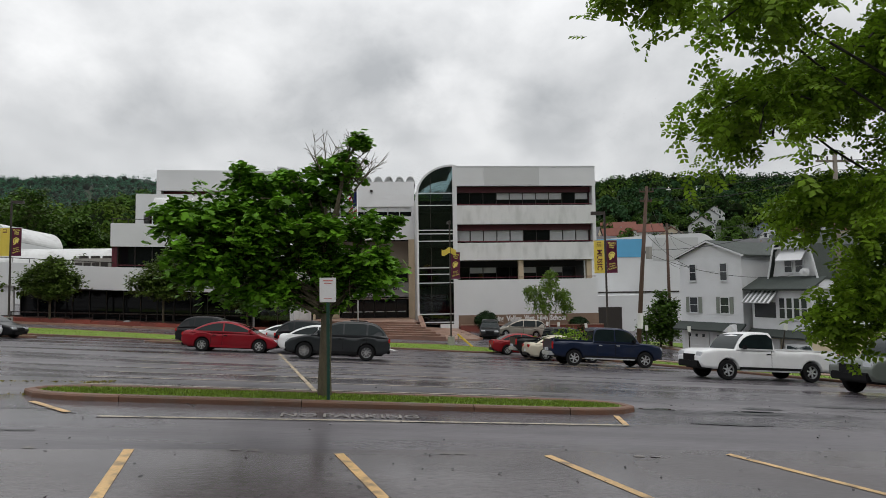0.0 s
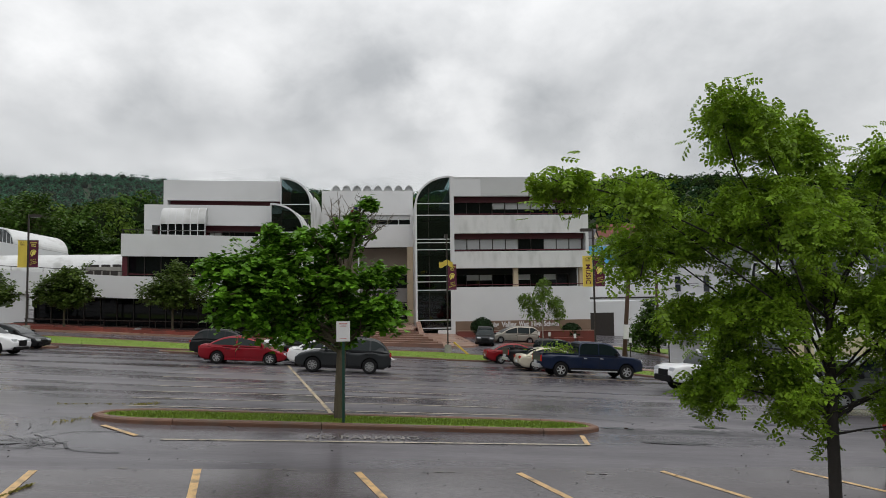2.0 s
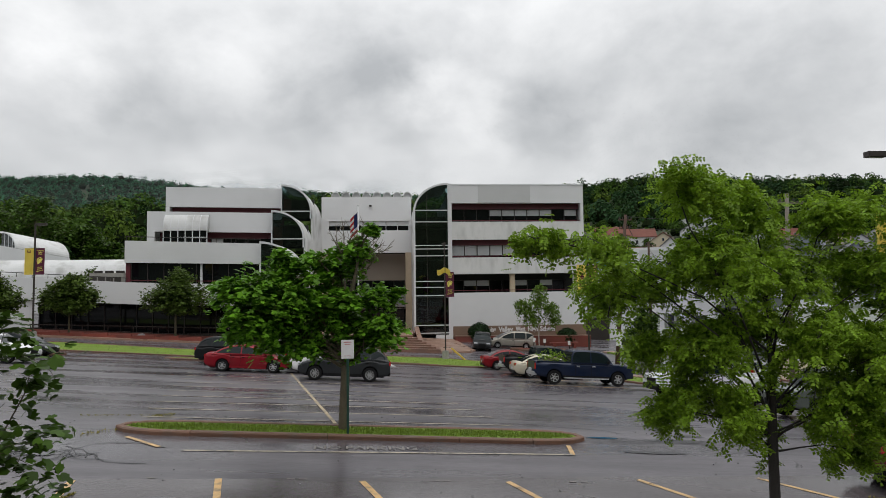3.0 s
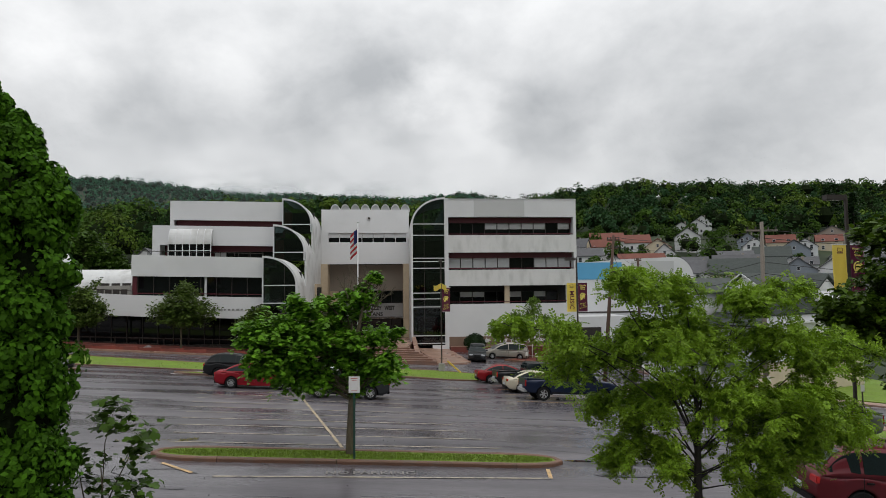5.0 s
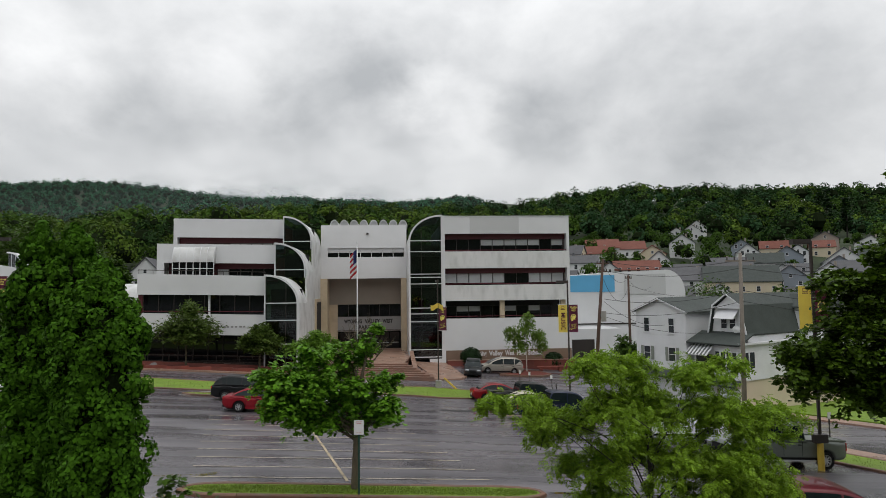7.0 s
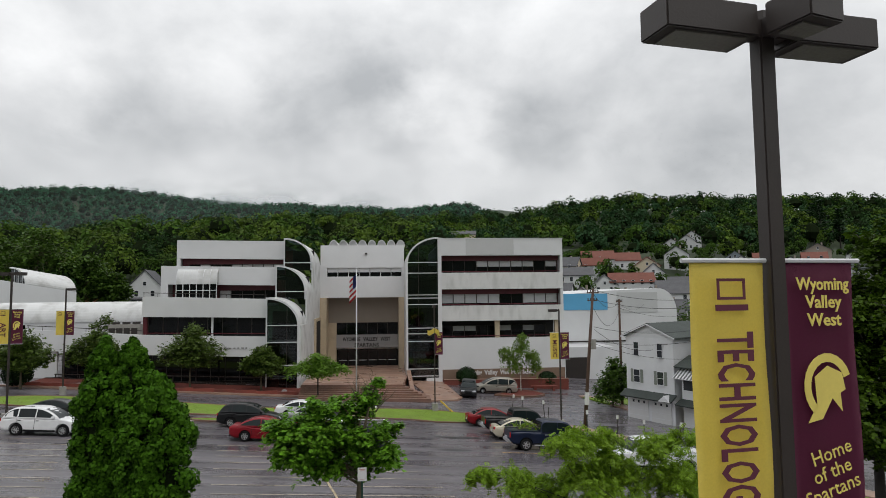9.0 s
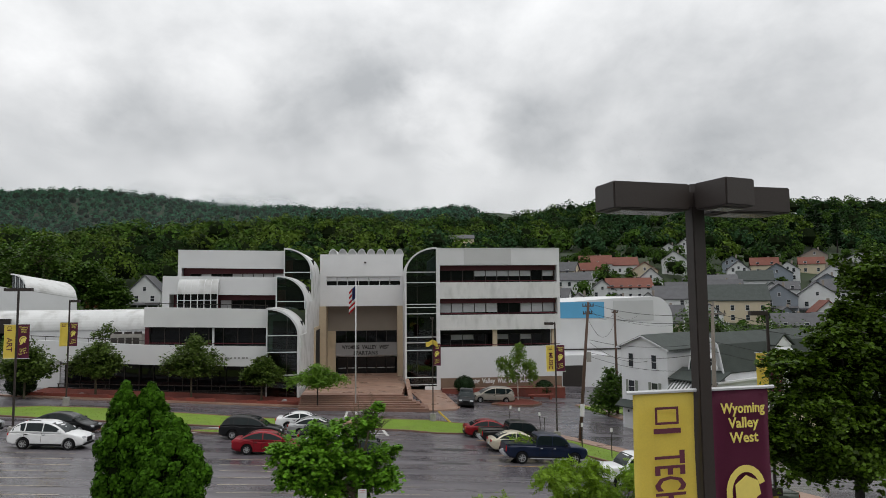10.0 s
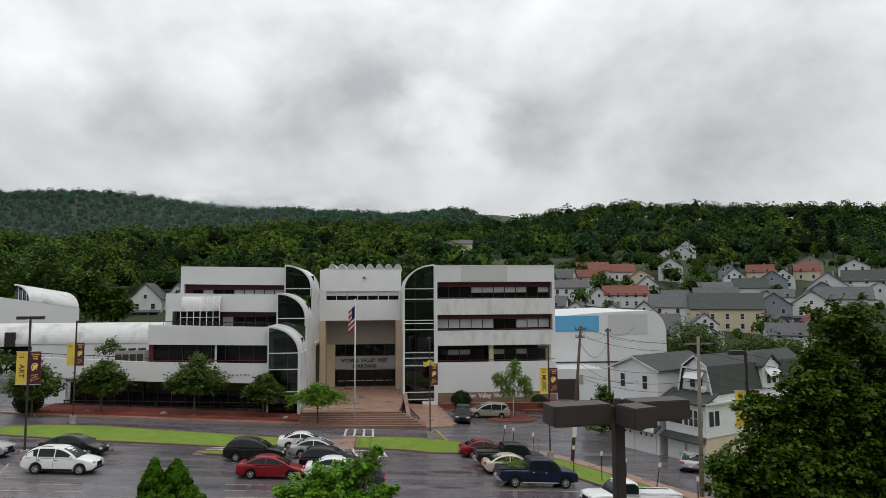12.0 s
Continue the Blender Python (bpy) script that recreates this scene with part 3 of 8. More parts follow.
tagged(sheet("parking_lot", list(np.arange(-72, 45, 1.5)), list(np.arange(-28, 100, 1.5)), lot, "asphalt"),
       "wet grey asphalt car park with patches and streaks", "car park", kind="structure")


def inside_poly(x, y, poly):
    hit, j = False, len(poly) - 1
    for i in range(len(poly)):
        (xi, yi), (xj, yj) = poly[i], poly[j]
        if (yi > y) != (yj > y) and x < (xj - xi) * (y - yi) / (yj - yi) + xi:
            hit = not hit
        j = i
    return hit


def laid(name, outline, mat, lift, parent=None, cuts=2, thick=0.0):
    """A flat outline laid on the ground, lift above it; thick gives it a rim that goes down into the ground."""
    bm = bmesh.new()
    f = bm.faces.new([bm.verts.new((x, y, 0)) for x, y in outline])
    bmesh.ops.triangulate(bm, faces=[f])
    for _ in range(cuts):
        bmesh.ops.subdivide_edges(bm, edges=[e for e in bm.edges if e.calc_length() > 1.2], cuts=1, use_grid_fill=True)
        bmesh.ops.triangulate(bm, faces=bm.faces[:])
    if thick:
        rim = [e for e in bm.edges if e.is_boundary]
        ex = bmesh.ops.extrude_edge_only(bm, edges=rim)
        low = {v for v in ex["geom"] if isinstance(v, bmesh.types.BMVert)}
    else:
        low = set()
    for v in bm.verts:
        v.co.z = lot(v.co.x, v.co.y) + lift - (thick if v in low else 0)
    bmesh.ops.recalc_face_normals(bm, faces=bm.faces[:])
    if sum(f.normal.z for f in bm.faces) < 0:
        bmesh.ops.reverse_faces(bm, faces=bm.faces[:])
    return link(name, bm, mat, parent)


def along(outline, gap, closed=True):
    """Stretches of about gap metres along an outline, as pairs of points."""
    pts = list(outline) + ([outline[0]] if closed else [])
    run, out, last = 0.0, [], Vector((*pts[0], 0))
    for a, b in zip(pts, pts[1:]):
        a, b = Vector((*a, 0)), Vector((*b, 0))
        d = (b - a).length
        pos = 0.0
        while run + (d - pos) >= gap:
            pos += gap - run
            p = a.lerp(b, pos / d)
            out.append((last.copy(), p.copy()))
            last, run = p, 0.0
        run += d - pos
    if (last - Vector((*pts[-1], 0))).length > 0.2:
        out.append((last, Vector((*pts[-1], 0))))
    return out


def kerb_run(parent, outline, gap=3.2, wide=0.18, high=0.115, closed=True):
    """Kerb stones, one by one, along an outline; each bends with it."""
    short = 0.4
    bits = along(outline, short, closed)
    pts = [bits[0][0]] + [b for _, b in bits]
    n = len(pts)
    prof = ((1.0, -0.15), (1.0, high - 0.03), (0.72, high), (-0.72, high), (-1.0, high - 0.03), (-1.0, -0.15))

    def ring(bm, i, slip):
        a, b = pts[max(0, i - 1)], pts[min(n - 1, i + 1)]
        way = (b - a).normalized()
        out = Vector((way.y, -way.x, 0)) * wide / 2
        p = pts[i] + way * slip
        z = lot(p.x, p.y)
        return [bm.verts.new((p.x + out.x * u, p.y + out.y * u, z + v)) for u, v in prof]

    step = max(1, round(gap / short))
    for start in range(0, n - 1, step):
        end = min(n - 1, start + step)
        bm = bmesh.new()
        rings = [ring(bm, i, 0.008 if i == start else (-0.008 if i == end else 0)) for i in range(start, end + 1)]
        for u, v in zip(rings, rings[1:]):
            for k in range(len(prof) - 1):
                bm.faces.new((u[k], u[k + 1], v[k + 1], v[k]))
        bm.faces.new(rings[0])
        bm.faces.new(rings[-1][::-1])
        bmesh.ops.recalc_face_normals(bm, faces=bm.faces[:])
        part("kerb_stone", bm, "kerb", parent)


def turf(parent, outline, count, size, seed):
    """Blades of grass on an outline of lawn."""
    rng = np.random.RandomState(seed)
    xs, ys = [p[0] for p in outline], [p[1] for p in outline]
    c = []
    while len(c) < count:
        x, y = rng.uniform(min(xs), max(xs)), rng.uniform(min(ys), max(ys))
        if all(inside_poly(x + a, y + b, outline) for a, b in ((0.22, 0), (-0.22, 0), (0, 0.22), (0, -0.22))):
            c.append((x, y, lot(x, y) + 0.085 + size * 0.3))
    nor = rng.normal(size=(count, 3)) * (1, 1, 0.35)
    ob = cards("grass_blades", np.array(c), nor, size * rng.uniform(0.6, 1.3, count), "blade", parent, "spray", droop=-3.0, rng=rng)
    return ob


def inset(outline, d):
    """The outline drawn in by d."""
    n = len(outline)
    area = sum(outline[i][0] * outline[(i + 1) % n][1] - outline[(i + 1) % n][0] * outline[i][1] for i in range(n))
    out = []
    for i in range(n):
        a, p, b = Vector(outline[i - 1]), Vector(outline[i]), Vector(outline[(i + 1) % n])
        way = (b - a).normalized()
        inward = Vector((-way.y, way.x)) * (1 if area > 0 else -1)
        out.append(tuple(p + inward * d))
    return out


def lawn(name, outline, label, blades=0, seed=1, kerbs=True, size=0.10):
    top = thing(name, Matrix(), label, "traffic island" if kerbs else "lawn", kind="structure")
    inner = inset(outline, 0.06) if kerbs else outline
    laid("grass", inner, "grass", 0.085, top, cuts=3, thick=0.3)
    if kerbs:
        kerb_run(top, outline)
    if blades:
        turf(top, outline, blades, size, seed)
    return top


def rounded(x0, x1, y0, y1, skew=0.0, n=9, reach=1.0):
    """A long outline with round ends; skew shears it along y."""
    r = (y1 - y0) / 2
    pts = []
    for cx, start in ((x1 - r * reach, -90), (x0 + r * reach, 90)):
        for i in range(n):
            a = radians(start + 180 * i / (n - 1))
            pts.append((cx + r * reach * math.cos(a), (y0 + y1) / 2 + r * math.sin(a)))
    return [(x, y + skew * (x - (x0 + x1) / 2)) for x, y in pts]


ISLAND = rounded(-7.4, 4.2, 15.62, 16.95, 0.03, 13, 2.2)
lawn("island_with_tree", ISLAND, "long grass island with rounded ends and a brown stone kerb", 9000, 5, size=0.055)
for tip_x, tip_y, side in ((-24.6, 42.3, 1), (-13.6, 42.6, -1)):
    lawn("grass_tip", [(tip_x + 2.4 * math.cos(a), tip_y + 0.75 * math.sin(a)) for a in np.linspace(0, 2 * math.pi, 17)[:-1]], "small grass island tip beside parked cars", 300, 9, size=0.06)
WEST_LAWN = [(-35.5, 48.4), (-33.5, 47.2), (-28, 46.3), (-19, 45.6), (-12, 45.0), (-6.6, 44.8), (-6.5, 49.8), (-12, 50.0), (-20, 51.2), (-27, 52.2), (-32, 52.0), (-35, 50.6)]
lawn("lawn_west", WEST_LAWN, "bright green lawn strip before the school drive", 2500, 6, size=0.07)
MID_LAWN = [(-3.6, 46.6), (1.0, 46.3), (3.2, 45.4), (5.8, 45.6), (7.2, 46.8), (8.0, 48.6), (6.2, 50.6), (3.0, 51.8), (-1.0, 51.6), (-3.6, 51.0)]
lawn("lawn_middle", MID_LAWN, "bright green lawn with rounded ends beside the drive", 2200, 7, size=0.07)
EAST_LAWN = [(8.0, 48.6), (9.4, 46.6), (11.2, 42.8), (13.2, 37.5), (15.2, 33.0), (17.2, 28.5), (19.5, 23.0), (22, 17), (25, 10), (27.5, 11), (24.6, 18), (22.2, 24), (20, 29.5), (18, 34.5), (16.4, 39.0), (14.6, 43.2), (12.2, 46.8), (9.8, 49.4)]
lawn("lawn_east", EAST_LAWN, "long green verge between the car park and the street", 3200, 8, size=0.07)


# ---- the school ----
school = thing("school_building", Matrix(), "large white stepped modern school with arched glass stair towers", "school")


def sp(name, bm, mat, label="", smooth=False):
    return part(name, bm, mat, school, label, smooth)


def quarter(x_flat, x_edge, z0, z1, n=14):
    """Points of a quarter arch that rises from (x_edge, z0) to (x_flat, z1)."""
    return [(x_edge + (x_flat - x_edge) * (1 - math.cos(radians(90 * i / n))), z0 + (z1 - z0) * math.sin(radians(90 * i / n))) for i in range(n + 1)]


def glazed_arch(x_flat, x_edge, spring, top, bottom, y, bars, posts, back, glass="glass_clear"):
    """A tall glazed bay under a quarter arch, with its white frame, bars and the vaulted roof behind it."""
    side = 1 if x_edge > x_flat else -1
    arc = quarter(x_flat, x_edge, spring, top)
    w = 0.22
    inner = quarter(x_flat + side * 0.12, x_edge - side * w, spring, top - w)
    bay = part("glazed_bay", prism(inner + [(x_flat + side * 0.12, bottom), (x_edge - side * w, bottom)], y + 0.20, y + 0.26), glass, school, "dark tinted curtain-wall glass")
    frame_bm = bmesh.new()
    loop_out, loop_in = arc + [(x_flat, bottom)], inner + [(x_flat + side * 0.12, bottom)]
    o = [(x_edge, bottom)] + loop_out
    i = [(x_edge - side * w, bottom)] + loop_in
    for k in range(len(o) - 1):
        prism([o[k], o[k + 1], i[k + 1], i[k]], y, y + 0.34, "y", frame_bm)
    bmesh.ops.remove_doubles(frame_bm, verts=frame_bm.verts[:], dist=0.002)
    part("bay_frame", frame_bm, "metal_white", bay)
    for z in bars:
        xe = x_edge
        if z > spring:
            u = math.asin(min(1, (z - spring) / (top - spring)))
            xe = x_edge + (x_flat - x_edge) * (1 - math.cos(u))
        a, b = sorted((x_flat + side * 0.1, xe - side * 0.15))
        part("glazing_bar", box(a, b, y + 0.10, y + 0.20, z - 0.05, z + 0.05), "metal_white", bay)
    for x in posts:
        u = (x - x_edge) / (x_flat - x_edge)
        z = spring + (top - spring) * math.sin(math.acos(max(-1, min(1, 1 - u))))
        part("glazing_post", box(x - 0.025, x + 0.025, y + 0.13, y + 0.20, bottom, z - 0.1), "metal_dark", bay)
    # the vaulted roof behind the arch
    roof = bmesh.new()
    outer, under = quarter(x_flat, x_edge, spring, top), quarter(x_flat, x_edge - side * 0.1, spring, top - 0.1)
    for k in range(len(outer) - 1):
        prism([outer[k], outer[k + 1], under[k + 1], under[k]], y + 0.34, back, "y", roof)
    bmesh.ops.remove_doubles(roof, verts=roof.verts[:], dist=0.002)
    part("vault_roof", roof, "vault", school, "stained white barrel-vault roof", smooth=False)
    return bay


def window_row(x0, x1, y, z0, z1, count, blinds=(), frame_mat="metal_dark", glass="glass", drop=0.45):
    """A row of panes with their frames; some have a pale blind drawn in the upper part."""
    row = part("window_band", box(x0, x1, y + 0.12, y + 0.16, z0, z1), glass, school, "dark window band")
    step = (x1 - x0) / count
    for k in range(count + 1):
        x = x0 + k * step
        part("mullion", box(x - 0.035, x + 0.035, y + 0.02, y + 0.12, z0, z1), frame_mat, row)
    part("head_bar", box(x0, x1, y + 0.03, y + 0.12, z1 - 0.06, z1), frame_mat, row)
    part("sill_bar", box(x0, x1, y + 0.03, y + 0.12, z0, z0 + 0.06), frame_mat, row)
    for k in blinds:
        part("blind", box(x0 + k * step + 0.06, x0 + (k + 1) * step - 0.06, y + 0.085, y + 0.115, z1 - 0.06 - (z1 - z0) * drop, z1 - 0.06), "blind", row)
    return row


# east wing: bands of white wall and deep window recesses
X0, X1, YF = 5.9, 21.7, 71.2
sp("parapet", box(X0, X1, YF, YF + 0.35, 13.22, 15.38), "panel", "white top fascia")
sp("repair_panel", box(9.05, 15.3, YF - 0.03, YF - 0.003, 13.3, 15.36), "panel_grey", "grey replacement cladding panel")
sp("coping", box(X0 - 0.1, X1 + 0.05, YF - 0.06, YF + 0.45, 15.38, 15.46), "metal_white")
for x in (9.05, 15.3):
    sp("joint_strip", box(x - 0.02, x + 0.02, YF - 0.04, YF - 0.032, 13.25, 15.36), "metal_white")
sp("parapet", box(X0, X1, YF, YF + 0.35, 8.92, 11.03), "stained", "weather-stained white parapet")
sp("parapet", box(X0, X1, YF, YF + 0.35, 4.90, 6.84), "stained", "weather-stained white parapet")
sp("wall", box(X0, X1 - 0.02, YF, YF + 0.35, -1.15, 2.73), "panel", "plain white wall")
sp("base_course", box(X0, X1 - 0.02, YF - 0.05, YF + 0.35, -4.2, -1.15), "base", "brown base course")
for z0, z1 in ((11.03, 13.22), (6.84, 8.92)):
    sp("end_pier", box(X1 - 0.35, X1, YF + 0.002, YF + 0.35, z0, z1), "panel")
    sp("maroon_beam", box(X0, X1 - 0.35, YF + 0.9, YF + 1.1, z1 - 0.62, z1), "maroon", "maroon beam over the windows")
    sp("rail", box(X0, X1 - 0.35, YF + 0.30, YF + 0.36, z0 + 0.12, z0 + 0.20), "maroon", "maroon guard rail")
    sp("back_wall", box(X0, X1 - 0.35, YF + 1.32, YF + 1.42, z0 - 0.3, z1), "maroon")
    sp("recess_floor", box(X0, X1 - 0.35, YF + 0.36, YF + 1.3, z0 - 0.4, z0 - 0.3), "concrete")
window_row(X0 + 0.1, X1 - 0.5, YF + 1.1, 11.0, 12.62, 10, (3, 4, 5, 6, 7, 9))
window_row(X0 + 0.1, X1 - 0.5, YF + 1.1, 6.8, 8.35, 10, (0, 1, 2, 3, 4, 7, 8, 9), drop=0.75)
sp("side_wall", box(X1 - 0.3, X1, YF + 0.352, 96, 4.9, 15.38), "panel", "white end wall")
sp("roof", box(X0, X1 - 0.3, YF + 0.36, 96, 14.9, 15.0), "concrete")
# the open ground storey of the east wing
sp("ceiling_soffit", box(X0, X1 - 0.3, YF + 0.36, YF + 4.0, 4.9, 5.0), "taupe")
sp("terrace_floor", box(X0, X1 - 0.02, YF + 0.352, YF + 4.0, 2.35, 2.5), "concrete")
window_row(X0 + 0.1, 20.0, YF + 2.6, 2.6, 4.2, 9, (1, 2, 5, 7), drop=0.4)
# back wall of the open storey, its shade put into the colour
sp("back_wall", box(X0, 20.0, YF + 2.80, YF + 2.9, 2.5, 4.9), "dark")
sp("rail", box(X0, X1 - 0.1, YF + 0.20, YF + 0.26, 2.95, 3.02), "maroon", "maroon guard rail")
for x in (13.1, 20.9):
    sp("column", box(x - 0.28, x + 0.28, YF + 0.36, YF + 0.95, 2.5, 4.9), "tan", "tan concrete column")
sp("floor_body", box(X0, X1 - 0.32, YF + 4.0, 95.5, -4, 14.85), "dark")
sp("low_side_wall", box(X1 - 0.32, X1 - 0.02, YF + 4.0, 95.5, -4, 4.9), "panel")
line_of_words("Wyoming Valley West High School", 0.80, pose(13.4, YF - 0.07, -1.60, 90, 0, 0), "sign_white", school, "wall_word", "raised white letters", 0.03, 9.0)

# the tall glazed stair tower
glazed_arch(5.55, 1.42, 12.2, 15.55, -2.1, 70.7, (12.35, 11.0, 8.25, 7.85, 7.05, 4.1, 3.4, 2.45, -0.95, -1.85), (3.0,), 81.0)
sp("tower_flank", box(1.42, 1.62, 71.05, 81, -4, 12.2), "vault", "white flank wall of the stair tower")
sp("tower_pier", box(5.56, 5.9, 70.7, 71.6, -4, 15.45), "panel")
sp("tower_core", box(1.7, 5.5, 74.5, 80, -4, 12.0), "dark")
sp("tower_base_panel", box(3.9, 5.55, 70.62, 70.7, -2.75, -2.05), "panel", "white base panel")
for z in (10.9, 6.9, 2.5):
    sp("tower_landing", box(1.65, 5.5, 71.6, 74.5, z - 0.35, z), "taupe", "stair landing behind the glass")
    sp("landing_rail", box(1.65, 5.5, 71.6, 71.66, z + 0.95, z + 1.02), "metal_dark")
sp("door_panel", box(2.2, 4.6, 71.6, 71.7, -2.0, 1.2), "maroon", "maroon inner panel")

# west stepped bays
glazed_arch(-13.9, -10.35, 12.55, 15.58, 11.55, 72.0, (12.45,), (), 81.0)
glazed_arch(-13.9, -10.35, 8.85, 11.9, 7.9, 66.5, (8.8,), (), 72.0)
glazed_arch(-13.9, -10.35, 5.1, 8.15, -1.6, 61.0, (5.15, 3.35, 0.9), (-11.7,), 66.5)
sp("brick_pier", box(-13.75, -12.6, 61.6, 62.0, -2, 3.3), "brick", "red brick pier behind the glass")
sp("brick_pier", box(-13.75, -12.9, 67.4, 67.8, 8, 10.2), "brick", "red brick pier behind the glass")
sp("brick_pier", box(-13.75, -12.9, 72.9, 73.3, 11.6, 14.0), "brick", "red brick pier behind the glass")
sp("bay_floor", box(-13.85, -10.5, 61.5, 64.6, 0.7, 0.95), "taupe")
sp("bay_floor", box(-13.85, -10.5, 61.5, 64.6, 3.2, 3.4), "taupe")
# near-black back panels carry the bays' inner shade as colour
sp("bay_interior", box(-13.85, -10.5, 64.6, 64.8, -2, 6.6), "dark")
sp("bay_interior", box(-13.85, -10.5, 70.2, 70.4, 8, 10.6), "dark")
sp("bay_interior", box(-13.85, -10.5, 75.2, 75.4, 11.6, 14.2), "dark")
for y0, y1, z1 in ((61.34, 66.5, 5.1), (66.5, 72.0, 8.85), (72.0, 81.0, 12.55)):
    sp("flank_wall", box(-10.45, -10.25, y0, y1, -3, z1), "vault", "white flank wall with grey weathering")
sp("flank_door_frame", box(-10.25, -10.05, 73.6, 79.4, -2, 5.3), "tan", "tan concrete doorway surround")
# thin near-black slab painted as the shade in the doorway
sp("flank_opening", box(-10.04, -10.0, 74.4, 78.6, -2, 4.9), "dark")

# the middle: white wall over the deep entrance
CX0, CX1, CY = -9.35, 1.15, 80.6
sp("parapet", box(-10.25, 1.45, CY, CY + 0.4, 12.15, 15.3), "panel", "white upper wall")
sp("wall", box(-10.25, 1.45, CY, CY + 0.4, 7.95, 10.85), "panel", "white wall over the entrance")
sp("wall_strip", box(-10.25, CX0, CY + 0.002, CY + 0.4, 10.85, 12.15), "panel")
sp("wall_strip", box(CX1 - 0.05, 1.45, CY + 0.002, CY + 0.4, 10.85, 12.15), "panel")
window_row(CX0, CX1 - 0.05, CY + 0.1, 10.85, 12.15, 7, (0, 1, 2, 3, 4, 5, 6), "metal_white", drop=0.45)
sp("wall_lamp", prism([(-4.05, 14.0), (-3.75, 14.0), (-3.75, 14.2), (-4.05, 14.25)], CY - 0.25, CY, "y"), "metal_dark")
for x0, x1 in ((-10.25, CX0), (CX1 - 0.5, 1.4)):
    sp("entrance_pier", box(x0, x1, CY - 0.6, CY + 3.5, -3, 7.95), "tan", "tan concrete entrance pier")
sp("recess_wall", box(CX0, CX1 - 0.5, CY + 2.6, CY + 2.8, 4.35, 7.95), "taupe", "taupe wall over the doors")
sp("recess_pier", box(CX0, -8.2, CY + 2.602, CY + 2.8, -2, 4.35), "tan")
window_row(-8.2, CX1 - 0.6, CY + 2.6, 2.6, 4.35, 6, (), "metal_dark")
sp("name_band", box(-8.2, CX1 - 0.5, CY + 2.4, CY + 2.8, 0.75, 2.6), "name_grey", "grey band with the school's name")
line_of_words("WYOMING VALLEY WEST", 0.74, pose(-3.9, CY + 2.38, 1.95, 90, 0, 0), "black_print", school, "name_word", "black capital letters", 0.02, 6.8)
words("SPARTANS", 0.74, pose(-3.9, CY + 2.38, 1.12, 90, 0, 0), "black_print", school, "name_word", "black capital letters", deep=0.02, bold=0.03)
# wall behind the doors, painted near-black for the recess shade
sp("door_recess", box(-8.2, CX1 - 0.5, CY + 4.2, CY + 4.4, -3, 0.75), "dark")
for k in range(6):
    x = -8.0 + k * 1.42
    leaf = sp("entrance_door", box(x, x + 1.3, CY + 3.9, CY + 3.96, -2.3, 0.35), "glass", "dark glazed entrance door")
    part("door_frame", box(x - 0.05, x + 0.0, CY + 3.86, CY + 3.98, -2.3, 0.4), "metal_dark", leaf)
    part("push_bar", box(x + 0.1, x + 1.2, CY + 3.82, CY + 3.86, -1.2, -1.1), "metal_white", leaf)
sp("door_head", box(-8.2, CX1 - 0.5, CY + 3.7, CY + 3.96, 0.45, 0.6), "metal_white")
# rooflights: a row of small barrel vaults with glazed fronts, set back behind the parapet
for k in range(8):
    x = -9.15 + k * 1.36
    arcs = [[(x + 0.62 + w * math.cos(radians(a)), 15.15 + h * math.sin(radians(a))) for a in range(180, -1, -15)] for w, h in ((0.64, 1.02), (0.54, 0.90))]
    bm = bmesh.new()
    for i in range(12):
        prism([arcs[0][i], arcs[0][i + 1], arcs[1][i + 1], arcs[1][i]], CY + 0.9, CY + 6.5, "y", bm)
    bmesh.ops.remove_doubles(bm, verts=bm.verts[:], dist=0.002)
    light = sp("rooflight", bm, "vault", "small white barrel-vault rooflight")
    part("rooflight_glass", prism(arcs[1], CY + 1.15, CY + 1.2, "y"), "blind", light, "grey frosted end glazing")
sp("roof_upstand", box(-10.25, 1.45, CY + 6.55, CY + 6.8, 15.0, 15.75), "panel")
sp("roof", box(-10.25, 1.45, CY + 0.402, 95, 14.7, 15.1), "concrete")
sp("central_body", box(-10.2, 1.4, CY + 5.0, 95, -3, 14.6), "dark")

# west wing: three set-back storeys
sp("parapet", slab(-27.2, -13.95, 73, 73.35, (13.12, 15.42), (12.92, 15.25)), "panel", "white top fascia")
sp("end_pier", box(-27.2, -26.75, 73.002, 73.35, 11.4, 13.1), "panel")
sp("maroon_beam", box(-26.75, -13.95, 73.9, 74.1, 12.4, 13.1), "maroon", "maroon beam over the windows")
window_row(-26.0, -14.2, 74.1, 11.2, 12.42, 9, (1, 4, 5, 6, 7, 8), drop=0.6)
sp("back_wall", box(-26.9, -13.95, 74.3, 74.4, 11, 13.2), "maroon")
sp("roof", box(-27.2, -13.95, 73.36, 95, 14.7, 14.8), "concrete")
sp("end_wall", box(-27.2, -26.9, 73.36, 95, 6, 15.3), "panel")
sp("parapet", slab(-27.1, -13.95, 67.5, 67.85, (9.76, 11.92), (9.54, 11.7)), "panel", "white parapet")
sp("end_pier", box(-27.1, -26.3, 67.502, 67.85, 8.0, 9.76), "panel")
sp("maroon_beam", box(-21.0, -13.95, 68.6, 68.8, 9.0, 9.7), "maroon", "maroon beam over the windows")
window_row(-20.8, -14.2, 68.8, 7.7, 9.05, 5, (0,), drop=0.8)
sp("back_wall", box(-26.3, -13.95, 69.05, 69.15, 7.5, 9.75), "maroon")
sp("terrace", box(-27.1, -13.95, 67.86, 74.3, 10.6, 10.75), "concrete")
